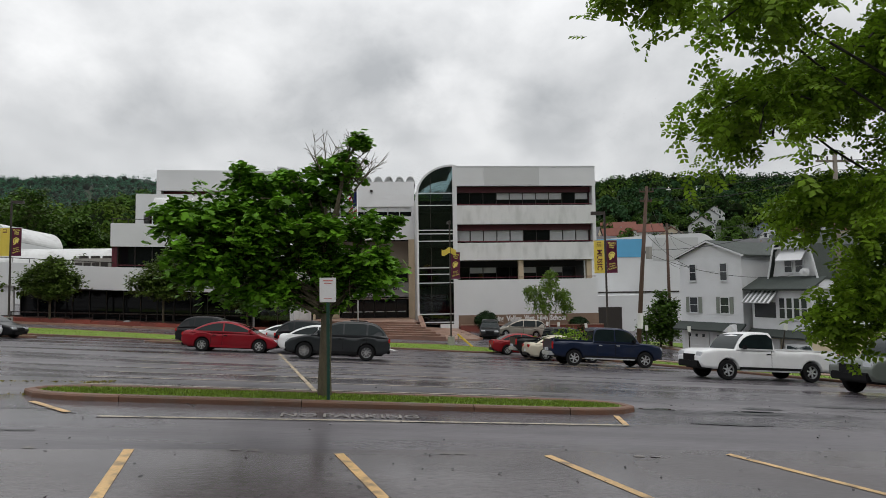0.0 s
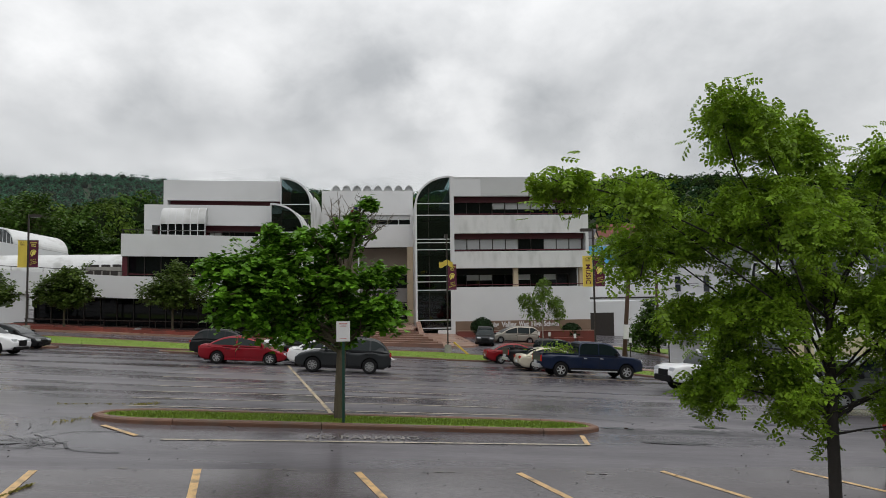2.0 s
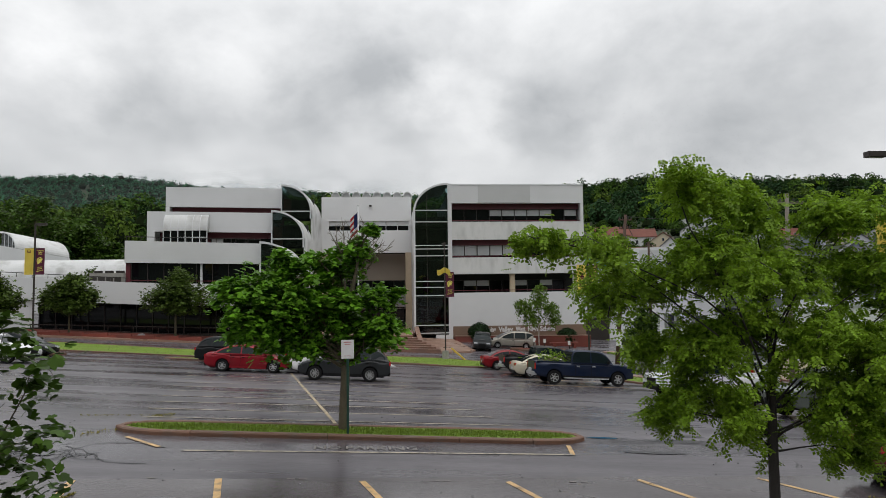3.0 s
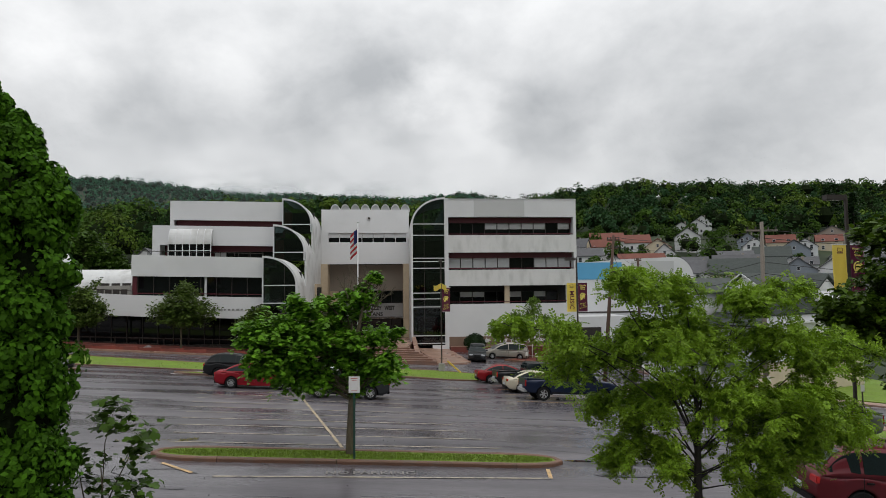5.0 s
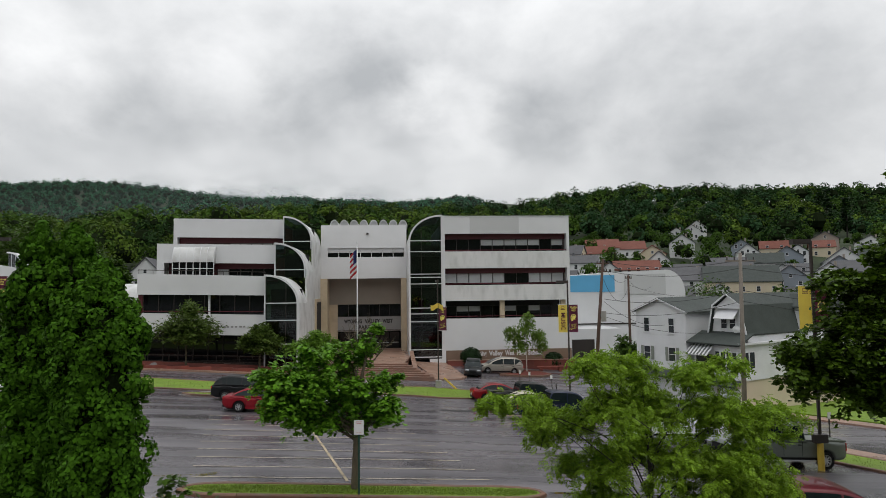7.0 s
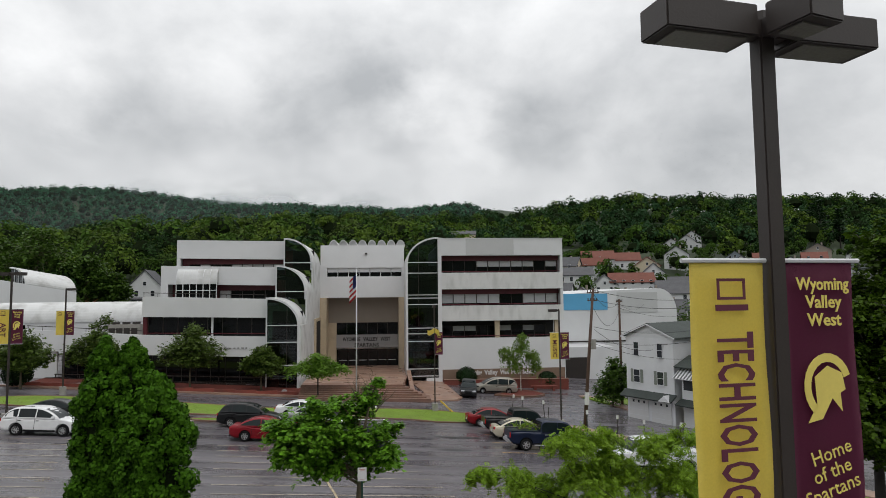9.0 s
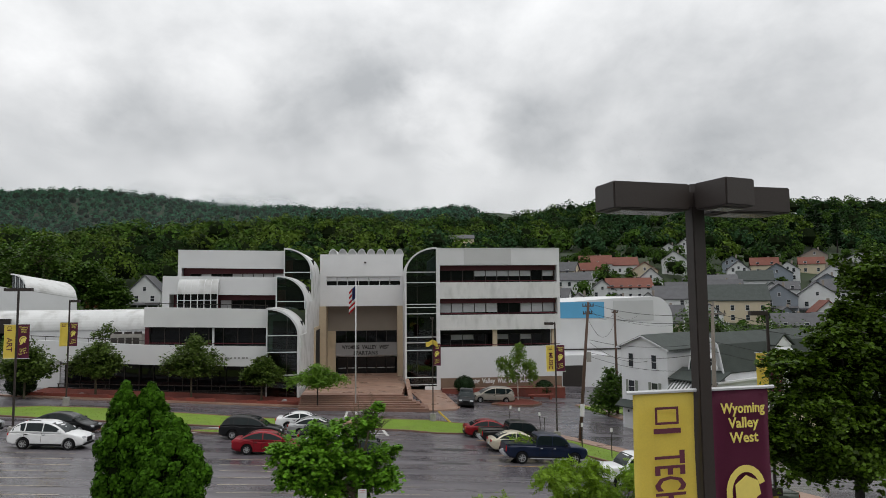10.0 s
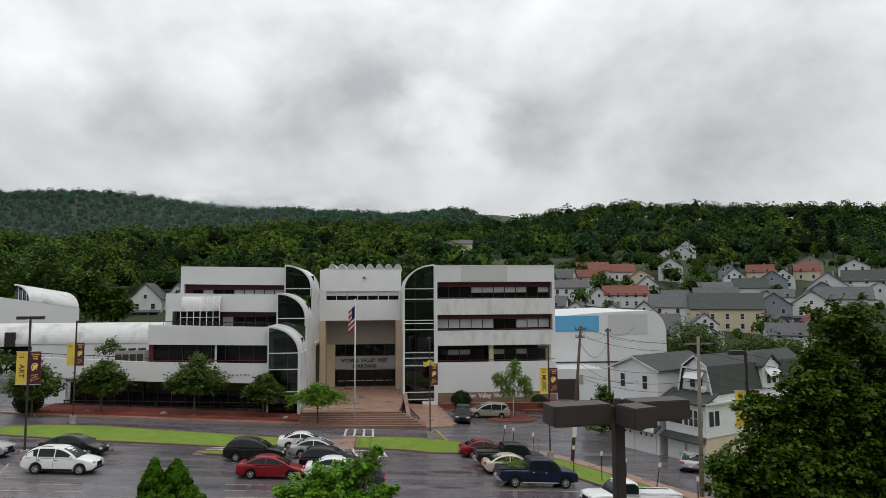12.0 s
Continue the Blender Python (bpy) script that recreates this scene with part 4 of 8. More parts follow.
sp("end_wall", box(-27.1, -26.8, 67.86, 73.0, 6, 11.3), "panel")
# conservatory vault before the second storey
cons = part("conservatory", bmesh.new(), "vault", school)
bm = bmesh.new()
arc = [(66.6 + 0.95 * (1 - math.cos(radians(a))), 9.75 + 1.75 * math.sin(radians(a))) for a in range(0, 91, 9)]
prism(arc + [(67.49, 9.75)], -25.1, -20.6, "x", bm)
part("conservatory_roof", bm, "vault", cons, "translucent white ribbed vault")
for k in range(7):
    x = -25.1 + k * 0.75
    rib = bmesh.new()
    for (a, b), (c, d) in zip(arc, arc[1:]):
        prism([(a - 0.03, b + 0.02), (c - 0.02, d + 0.04), (c, d), (a, b)], x - 0.03, x + 0.03, "x", rib)
    part("conservatory_rib", rib, "metal_white", cons)
    part("conservatory_post", box(x - 0.04, x + 0.04, 66.62, 66.7, 8.1, 9.75), "metal_white", cons)
part("conservatory_glass", box(-25.1, -20.6, 66.72, 66.76, 8.0, 9.75), "glass", cons)
part("conservatory_bar", box(-25.1, -20.6, 66.6, 66.68, 9.0, 9.07), "metal_white", cons)
sp("parapet", slab(-27.0, -13.95, 62.0, 62.35, (6.22, 8.38), (5.96, 8.0)), "panel", "white parapet")
sp("maroon_frame", box(-27.0, -26.55, 62.3, 62.5, 4.2, 6.3), "maroon")
window_row(-26.5, -14.1, 62.35, 3.95, 6.25, 8, (), "metal_dark")
sp("dividing_post", box(-19.9, -19.7, 62.30, 62.46, 4.0, 6.2), "metal_white")
sp("rail", slab(-26.6, -14.1, 62.12, 62.17, (4.46, 4.54), (4.2, 4.28)), "maroon", "maroon guard rail")
sp("back_wall", box(-26.9, -13.95, 62.6, 62.7, 3.5, 6.4), "dark")
sp("terrace", box(-27.0, -13.95, 62.36, 69.0, 7.2, 7.4), "concrete")
sp("end_wall", box(-27.0, -26.7, 62.36, 67.5, 3.5, 7.9), "panel")
sp("terrace_rail", slab(-27.0, -14.0, 62.1, 62.14, (8.75, 8.82), (8.4, 8.47)), "metal_dark")
for k in range(10):
    x = -26.9 + k * 1.43
    z = 8.38 - 0.029 * (x + 27)
    sp("rail_post", box(x - 0.02, x + 0.02, 62.1, 62.14, z, z + 0.4), "metal_dark")
sp("parapet", slab(-39.0, -26.65, 62.0, 62.35, (2.95, 5.05), (2.18, 4.30)), "panel", "white parapet")
sp("wall", slab(-26.65, -13.95, 62.002, 62.35, (2.18, 4.30), (1.72, 3.92)), "panel", "white wall with small dark lettering")
for k, w in enumerate((0.32, 0.2, 0.22, 0.2, 0.3, 0.2)):
    sp("lettering_bar", box(-18.3 + k * 0.42, -18.3 + k * 0.42 + w, 61.96, 61.998, 2.64, 2.82), "name_grey")
sp("terrace", box(-39, -27.0, 62.36, 72, 3.2, 3.4), "concrete")
sp("terrace_rail", slab(-38.6, -26.7, 62.1, 62.14, (5.42, 5.49), (4.68, 4.75)), "metal_dark")
for k in range(9):
    x = -38.5 + k * 1.45
    z = 5.03 - 0.0607 * (x + 39)
    sp("rail_post", box(x - 0.02, x + 0.02, 62.1, 62.14, z, z + 0.42), "metal_dark")
# ground floor glazing under the west wing
sp("corner_wall", box(-39.0, -35.6, 62.3, 62.6, -1, 2.9), "panel", "white corner wall")
ground_row = window_row(-35.5, -14.0, 63.2, -0.9, 2.2, 14, (), "metal_dark")
sp("back_wall", box(-35.5, -13.95, 63.5, 63.6, -1.5, 3), "dark")
sp("soffit", box(-39.0, -13.95, 62.36, 63.4, 2.3, 2.4), "taupe")
sp("ledge_rail", slab(-35.5, -14.0, 61.7, 61.78, (0.35, 0.45), (-0.45, -0.35)), "metal_dark")
sp("ledge_rail", slab(-35.5, -14.0, 61.7, 61.78, (-0.35, -0.25), (-1.1, -1.0)), "metal_dark")
for k in range(10):
    x = -35.4 + k * 2.36
    z = 0.45 - 0.037 * (x + 35.5)
    sp("rail_post", box(x - 0.04, x + 0.04, 61.7, 61.78, z - 1.6, z), "metal_dark")

# roof plant on the low west roof
unit = thing("roof_plant", pose(-30.0, 66, 3.4), "grey metal ventilation unit on a flat roof", "ventilation unit")
part("housing", box(-1.9, 1.5, -0.6, 0.8, 0, 1.9, bevel=0.04), "concrete", unit)
for k in range(3):
    part("fan_cowl", tube([(-1.3 + k * 1.1, 0, 1.9), (-1.3 + k * 1.1, 0, 2.15)], 0.42, 12), "metal_dark", unit)
for k in range(4):
    part("louvre", box(-1.8 + k * 0.8, -1.15 + k * 0.8, -0.66, -0.6, 0.4, 1.5), "metal_dark", unit)

# low vaulted hall and the gymnasium to the west
hall = thing("vaulted_hall", Matrix(), "low white hall under a long pale barrel roof", "hall")
arc = [(84 + 3.0 * (1 - math.cos(radians(a))), 4.9 + 2.75 * math.sin(radians(a))) for a in range(0, 91, 9)]
bm = bmesh.new()
prism(arc + [(90, 7.65), (90, 4.9)], -70, -30, "x", bm)
part("barrel_roof", bm, "vault", hall, "grimy white barrel roof")
part("hall_wall", box(-70, -30, 84.1, 90, -2, 4.9), "panel", hall)
part("hall_windows", box(-61, -51, 84.04, 84.1, 2.6, 4.6), "glass", hall)
# dark slab added to stand in for the shaded gap between two vaults
part("entry_cut", box(-54.6, -53.2, 83.9, 84.2, 4.6, 6.6), "metal_dark", hall)

gym = thing("gymnasium", Matrix(), "white hall with a long curved barrel roof and glazed end", "hall")
foot_w, foot_e, rise = Vector((-66.8, 112.0, 10.95)), Vector((-60.8, 118.0, 9.45)), Vector((-5.1, 4.0, 3.25))


def vault_point(foot, a, inset=0.0):
    back = Vector((rise.x, rise.y, 0))
    return foot + back * (1 - (1 - inset) * math.cos(radians(a))) + Vector((0, 0, rise.z * (1 - inset) * math.sin(radians(a))))


bm = bmesh.new()
lines = [[bm.verts.new(vault_point(f, 7.5 * i)) for i in range(13)] for f in (foot_w, foot_e)]
for i in range(12):
    bm.faces.new((lines[0][i], lines[1][i], lines[1][i + 1], lines[0][i + 1]))
bmesh.ops.recalc_face_normals(bm, faces=bm.faces[:])
bmesh.ops.solidify(bm, geom=bm.faces[:], thickness=0.25)
part("barrel_roof", bm, "vault", gym, "stained white curved roof")
for f, mat in ((foot_w, "glass_teal"), (foot_e, "panel")):
    bm = bmesh.new()
    shift = (foot_e - foot_w).normalized() * (0.3 if f is foot_w else -0.3)
    bm.faces.new([bm.verts.new(vault_point(f, 7.5 * i, 0.05) + shift) for i in range(13)] + [bm.verts.new(f + Vector((rise.x, rise.y, 0)) + shift)])
    bmesh.ops.solidify(bm, geom=bm.faces[:], thickness=0.08)
    part("vault_end", bm, mat, gym, "teal glazed arched end" if f is foot_w else "")
for u in (0.25, 0.5, 0.75):
    p = foot_w + Vector((rise.x, rise.y, 0)) * u + (foot_e - foot_w).normalized() * 0.2
    top_z = rise.z * math.sqrt(1 - (1 - u) ** 2)
    part("glazing_post", tube([p, p + Vector((0, 0, top_z * 0.96))], 0.05, 6), "metal_white", gym)
way = (foot_e - foot_w)
west = foot_w - way * 3.2
back = Vector((-16, 18, 0))
bm = bmesh.new()
ring = [west, foot_e + way.normalized() * 0.1, foot_e + back, west + back]
hi = [bm.verts.new(p - Vector((0, 0, 0.05))) for p in ring]
lo = [bm.verts.new((p.x, p.y, -3)) for p in ring]
bm.faces.new(hi)
for i in range(4):
    bm.faces.new((lo[i], lo[(i + 1) % 4], hi[(i + 1) % 4], hi[i]))
bmesh.ops.recalc_face_normals(bm, faces=bm.faces[:])
part("gym_wall", bm, "panel", gym, "plain white wall")

# auditorium to the east
aud = thing("auditorium", Matrix(), "tall blank white auditorium with a rounded shoulder and blue band", "auditorium")
curve = [(41.2 + 2.9 * math.sin(radians(a)), 5.4 + 3.5 * math.cos(radians(a))) for a in range(0, 91, 10)]
bm = prism([(21.72, -5), (21.72, 7.9), (26, 8.05), (33, 8.6)] + curve + [(44.1, -5)], 86, 112, "y")
part("hall_block", bm, "panel", aud, "plain white wall with rounded shoulder")
part("blue_band", box(24.0, 33.0, 85.93, 85.985, 5.65, 8.15), "blue", aud, "light blue painted band")
part("pale_panel", box(34.5, 41.0, 85.94, 85.985, 5.2, 8.3), "panel_grey", aud)
part("trim_line", box(21.75, 38.0, 85.9, 85.985, 0.75, 0.95), "metal_dark", aud)
low = part("loading_wing", box(21.72, 31.5, 80, 86, -5, 0.55), "panel", aud)
part("loading_door", box(24.4, 27.6, 79.93, 79.995, -4.4, -0.9), "metal_dark", low, "dark roller door")
part("notice", box(23.2, 23.7, 79.95, 79.995, -1.7, -1.1), "panel_grey", low)


# ---- drive, plaza, steps and planting before the school ----
PAVE_W = [(-39, 56.6), (-30, 56.4), (-20, 56.3), (-9.7, 56.2), (-9.7, 57.0), (-20, 56.9), (-30, 57.0), (-39, 57.2)]
tagged(laid("pavement_west", PAVE_W, "paving", 0.13, cuts=3, thick=0.4), "red-brown paved footway along the drive", "pavement", kind="structure")
APRON = [(3.3, 56.6), (6.4, 57.8), (7.0, 59.4), (6.6, 62.5), (6.0, 70.6), (1.7, 70.6), (3.0, 62)]
tagged(laid("pavement_apron", APRON, "paving", 0.13, cuts=3, thick=0.4), "red-brown paved apron beside the steps", "pavement", kind="structure")
PATH_X = [(-6.4, 45.2), (-3.7, 46.0), (-3.7, 51.2), (-6.4, 49.8)]
tagged(laid("path", PATH_X, "paving", 0.02, cuts=2), "short paved path through the lawns", "path", kind="structure")


def bank(x, y):
    u = (y - 57.0) / 4.6
    return lot(x, y) + 0.05 + 0.10 * u + 0.06 * noise.noise((x * 0.8, y * 0.8, 3))


tagged(sheet("planting_bank", list(np.arange(-36.5, -9.9, 0.7)), list(np.linspace(57.0, 61.6, 9)), bank, "mulch"), "sloping red mulch bed below the windows", "planting bed", kind="structure")
wall_low = thing("retaining_wall", Matrix(), "low red brick retaining wall with dark coping", "wall", kind="structure")
for k in range(13):
    x = -36.4 + k * 2.04
    z = lot(x + 1, 57)
    part("wall_panel", box(x, x + 2.02, 56.95, 57.12, z - 0.4, z + 0.42), "brick", wall_low)
    part("coping", box(x, x + 2.03, 61.6, 61.68, bank(x + 1, 61.6) - 0.5, bank(x + 1, 61.6) + 0.12), "metal_dark", wall_low)
for k, (x, y, r) in enumerate(((-31.5, 58.4, 0.25), (-23.9, 58.4, 0.36), (-11.5, 58.6, 0.28))):
    rng = np.random.RandomState(200 + k)
    bm = bmesh.new()
    bmesh.ops.create_icosphere(bm, subdivisions=2, radius=r)
    for v in bm.verts:
        v.co *= rng.uniform(0.85, 1.12)
        v.co.z *= 0.7
    rock = link("boulder", bm, "rock")
    rock.location = (x, y, bank(x, y) + r * 0.35)
    tagged(rock, "grey boulder lying on a red mulch bank", "boulder", "boulders on the bank")

stairs = thing("entrance_steps", Matrix(), "wide brown brick steps up to the entrance plaza", "steps", kind="structure")
for k in range(7):
    # each step follows the slope of the drive at its two ends
    y0, rise = 55.2 + 0.34 * k, 0.145
    bm = bmesh.new()
    xa, xb = -9.55, 3.4 - 0.42 * k
    za, zb = -1.62 + rise * (k + 1), -2.36 + rise * (k + 1) * 1.3
    ya, yb = y0 - 0.45, y0 + 1.0
    pts = [(xa, ya), (xb, yb), (xb, 58.6), (xa, 58.6)]
    lo = [bm.verts.new((x, y, -3.2)) for x, y in pts]
    hi = [bm.verts.new((x, y, z)) for (x, y), z in zip(pts, (za, zb, zb, za))]
    bm.faces.new(hi)
    for i in range(4):
        bm.faces.new((lo[i], lo[(i + 1) % 4], hi[(i + 1) % 4], hi[i]))
    bmesh.ops.recalc_face_normals(bm, faces=bm.faces[:])
    part("step", bm, "step", stairs)
    part("step_nosing", tube([(xa, ya - 0.005, za - 0.01), (xb, yb - 0.005, zb - 0.01)], 0.022, 6), "paving", stairs)
pz = [(-9.6, 57.6, -0.62), (0.6, 58.55, -1.0), (1.6, 71.0, -1.75), (1.2, 84.6, -2.0), (-10.2, 84.6, -1.9), (-10.2, 70, -1.3)]
bm = bmesh.new()
hi = [bm.verts.new(p) for p in pz]
lo = [bm.verts.new((x, y, -3.4)) for x, y, z in pz]
bm.faces.new(hi)
for i in range(6):
    bm.faces.new((lo[i], lo[(i + 1) % 6], hi[(i + 1) % 6], hi[i]))
bmesh.ops.recalc_face_normals(bm, faces=bm.faces[:])
tagged(link("plaza", bm, "paving"), "wet red-brown paved entrance plaza", "plaza", kind="structure")
ramp = thing("ramp_wall", Matrix(), "low sloping brick wall beside the entrance ramp", "wall", kind="structure")
part("wall_body", prism([(58.4, -2.6), (58.4, -1.75), (70.9, -1.15), (70.9, -2.6)], 1.5, 1.85, "x"), "brick", ramp)
part("coping", prism([(58.3, -1.74), (58.3, -1.66), (70.95, -1.06), (70.95, -1.14)], 1.44, 1.91, "x"), "paving", ramp)

planter = thing("brick_planter", Matrix(), "long low red brick planter before the east wing", "planter", kind="structure")
for k in range(9):
    x = 5.95 + k * 1.72
    z = lot(x, 69)
    part("planter_panel", box(x, x + 1.70, 68.75, 69.0, z - 0.4, -2.10 - 0.02 * k), "brick", planter)
part("soil", box(5.95, 21.4, 69.0, 71.1, -3.2, -2.35), "mulch", planter)
part("coping", slab(5.95, 21.4, 68.7, 69.05, (-2.10, -2.03), (-2.28, -2.21)), "paving", planter)
BED = [(10.9, 61.9), (13.0, 61.3), (15.6, 61.9), (17.0, 63.4), (16.2, 65.6), (14.0, 66.6), (12.6, 65.8), (12.4, 63.4)]
tagged(laid("tree_bed", BED, "mulch", 0.16, cuts=2, thick=0.4), "red mulch bed ringed by a kerb", "planting bed", kind="structure")
bed_kerb = thing("tree_bed_kerb", Matrix(), "curved brick kerb round a tree bed", "kerb", kind="structure")
kerb_run(bed_kerb, BED, 1.0, 0.18, 0.2)
bench = thing("brick_bench", pose(18.0, 67.6, lot(18, 67.6)), "low red brick bench by the wall", "bench")
part("seat", box(-1.6, 1.6, -0.3, 0.3, 0.42, 0.55, bevel=0.02), "brick", bench)
for x in (-1.3, 1.0):
    part("leg", box(x, x + 0.3, -0.25, 0.25, -0.1, 0.42), "brick", bench)

# footways along the street
NEAR_WALK = [(9.8, 49.5), (12.3, 46.9), (14.7, 43.3), (16.5, 39.1), (18.1, 34.6), (20.1, 29.6), (22.3, 24.1), (24.7, 18.1), (27.6, 11.1), (29.0, 11.6), (26.1, 18.6), (23.7, 24.6), (21.5, 30.2), (19.5, 35.2), (17.8, 39.7), (15.9, 44.0), (13.4, 47.7), (10.6, 50.4)]
tagged(laid("footway_near", NEAR_WALK, "paving", 0.11, cuts=3, thick=0.4), "narrow red-brown footway along the street", "footway", kind="structure")
FAR_WALK = [(21.0, 63.5), (22.4, 59.6), (24.0, 53.5), (25.6, 47.6), (28.5, 41.0), (32.5, 33.0), (38, 23), (44, 12), (45, 13), (39.5, 24), (34.0, 34.0), (30.0, 42.0), (27.2, 48.4), (25.4, 54.2), (23.6, 60.4), (22.0, 64.2)]
tagged(laid("footway_far", FAR_WALK, "paving", 0.11, cuts=3, thick=0.4), "brick footway before the houses", "footway", kind="structure")
VERGE = [(23.0, 64.2), (24.4, 60.0), (26.0, 54.6), (28.0, 48.6), (31.0, 42.2), (34.8, 34.6), (40, 25), (44.4, 18), (44.4, 60), (30, 62)]
tagged(laid("yard_ground", VERGE, "grass", 0.09, cuts=3, thick=0.3), "grassy yards round the houses", "yard", kind="structure")
BANK_E = [(21.2, 62.8), (22.3, 59.2), (23.4, 57.0), (23.0, 62.0)]
tagged(laid("verge_corner", BANK_E, "grass", 0.14, cuts=1, thick=0.3), "small grass corner beside the street", "verge", kind="structure")


STRIP = [(x, 12.42 + 0.10 * (x + 1.3)) for x in range(-13, 14, 2)] + [(x, 5.6) for x in range(13, -14, -2)]
tagged(laid("asphalt_strip", STRIP, "asphalt_strip", 0.005, cuts=2), "darker smooth strip of newer asphalt under the stalls", "asphalt", kind="structure")


# ---- painted markings ----
def stripe(x0, y0, x1, y1, wide, mat, name="painted_line", lift=0.012, label="worn painted line on asphalt"):
    a, b = Vector((x0, y0)), Vector((x1, y1))
    way = (b - a).normalized()
    s = Vector((-way.y, way.x)) * wide / 2
    n = max(1, int((b - a).length / 1.5))
    bm = bmesh.new()
    rows = []
    for k in range(n + 1):
        p = a.lerp(b, k / n)
        rows.append([bm.verts.new((q.x, q.y, lot(q.x, q.y) + lift)) for q in (p - s, p + s)])
    for u, v in zip(rows, rows[1:]):
        bm.faces.new((u[0], u[1], v[1], v[0]))
    bmesh.ops.recalc_face_normals(bm, faces=bm.faces[:])
    if bm.faces[:][0].normal.z < 0:
        bmesh.ops.reverse_faces(bm, faces=bm.faces[:])
    return tagged(link(name, bm, mat), label, "marking", kind="structure")


for x, y, dx in ((-9.0, 11.7, 0.18), (-6.38, 11.85, 0.22), (-3.94, 12.15, 0.25), (-1.31, 12.21, 0.38), (1.5, 12.4, 0.45), (4.25, 12.75, 0.62), (7.0, 13.1, 0.75), (9.8, 13.4, 0.85)):
    stripe(x, y, x + dx * 5.0, y - 5.0, 0.125, "line_yellow", label="worn yellow stall line on wet asphalt")
stripe(-5.24, 14.03, 3.45, 14.64, 0.09, "line_pale", label="faded line along the island")
stripe(-6.85, 15.15, -5.80, 14.28, 0.11, "line_yellow")
stripe(3.62, 15.62, 3.45, 14.62, 0.11, "line_yellow")
stripe(-6.35, 34.3, -2.35, 17.7, 0.11, "line_long", label="long yellow dividing line")
for k in range(10):
    y = 18.1 + 1.6 * k
    x = -2.35 - 4.0 * (y - 17.7) / 16.6
    stripe(x - 0.1, y, x - 5.2, y - 0.25, 0.10, "line_pale", label="faded stall line")
    stripe(x + 0.1, y, x + 5.2, y + 0.25, 0.10, "line_pale", label="faded stall line")
stripe(-26.6, 36.6, -19.0, 17.7, 0.11, "line_long", label="long yellow dividing line")
for k in range(11):
    y = 18.1 + 1.6 * k
    x = -19.0 - 7.6 * (y - 17.7) / 18.9
    stripe(x - 0.1, y, x - 5.2, y - 0.25, 0.10, "line_pale", label="faded stall line")
    stripe(x + 0.1, y, x + 5.2, y + 0.25, 0.10, "line_pale", label="faded stall line")
for y in (32.6, 36.3, 39.6, 42.6):
    stripe(6.2, y, 12.2, y + 0.2, 0.10, "line_yellow", label="worn yellow stall line on wet asphalt")
for x0, y0, x1, y1 in ((-4.8, 51.6, -4.8, 55.0), (-2.1, 51.9, -2.1, 55.4), (-4.8, 51.7, -2.1, 52.0), (-4.8, 54.9, -2.1, 55.3), (-3.9, 51.8, -3.9, 55.0), (-3.0, 51.9, -3.0, 55.1)):
    stripe(x0, y0, x1, y1, 0.22, "line_white", label="white crossing line on the drive")
for x0, y0, x1, y1 in ((-3.9, 47.1, -3.2, 43.0), (-1.4, 47.4, -0.8, 43.3), (-3.9, 46.9, -1.4, 47.2), (-3.6, 45.6, -1.2, 45.9), (-3.4, 44.3, -1.0, 44.6), (-3.2, 43.1, -0.8, 43.4)):
    stripe(x0, y0, x1, y1, 0.24, "line_white", label="white crossing line in the car park")
for k in range(5):
    stripe(-16.0 + k * 0.25, 41.9 + k * 0.95, -13.5 - k * 0.1, 42.3 + k * 0.95, 0.28, "line_white", label="white hatched line by the parked cars")
painted = thing("painted_words", Matrix(), "faded words painted on the asphalt", "marking", kind="structure")
for k, (w, x, y) in enumerate((("NO", -2.22, 14.62), ("PARKING", -1.0, 14.71))):
    words(w, 0.40, pose(x, y, lot(x, y) + 0.016, -0.4, 3.5, 4), "line_ghost", painted, deep=0.001, bold=0.01)
for x, y in ((-2.72, 12.25), (-2.5, 12.26), (0.02, 12.35), (0.22, 12.36), (2.75, 12.5), (2.98, 12.5), (-5.2, 12.1)):
    stripe(x, y, x + 0.15, y, 0.07, "line_ghost", "stall_mark", label="worn stall mark")
# patches, cracks and leaf litter in the asphalt
for k, (x, y, rx, ry) in enumerate(((6.9, 16.6, 0.75, 0.28), (7.6, 17.4, 0.5, 0.2), (5.6, 15.1, 0.9, 0.14), (10.2, 18.2, 1.2, 0.16), (4.0, 38.0, 1.8, 0.5), (3.2, 33.0, 1.4, 0.3))):
    rng = np.random.RandomState(300 + k)
    out = [(x + rx * math.cos(a) * rng.uniform(0.7, 1.15), y + ry * math.sin(a) * rng.uniform(0.7, 1.15)) for a in np.linspace(0, 2 * math.pi, 15)[:-1]]
    tagged(laid("asphalt_patch", out, "patch", 0.009, cuts=0), "dark rough patch in the asphalt", "patch", "patches in the car park", "structure")
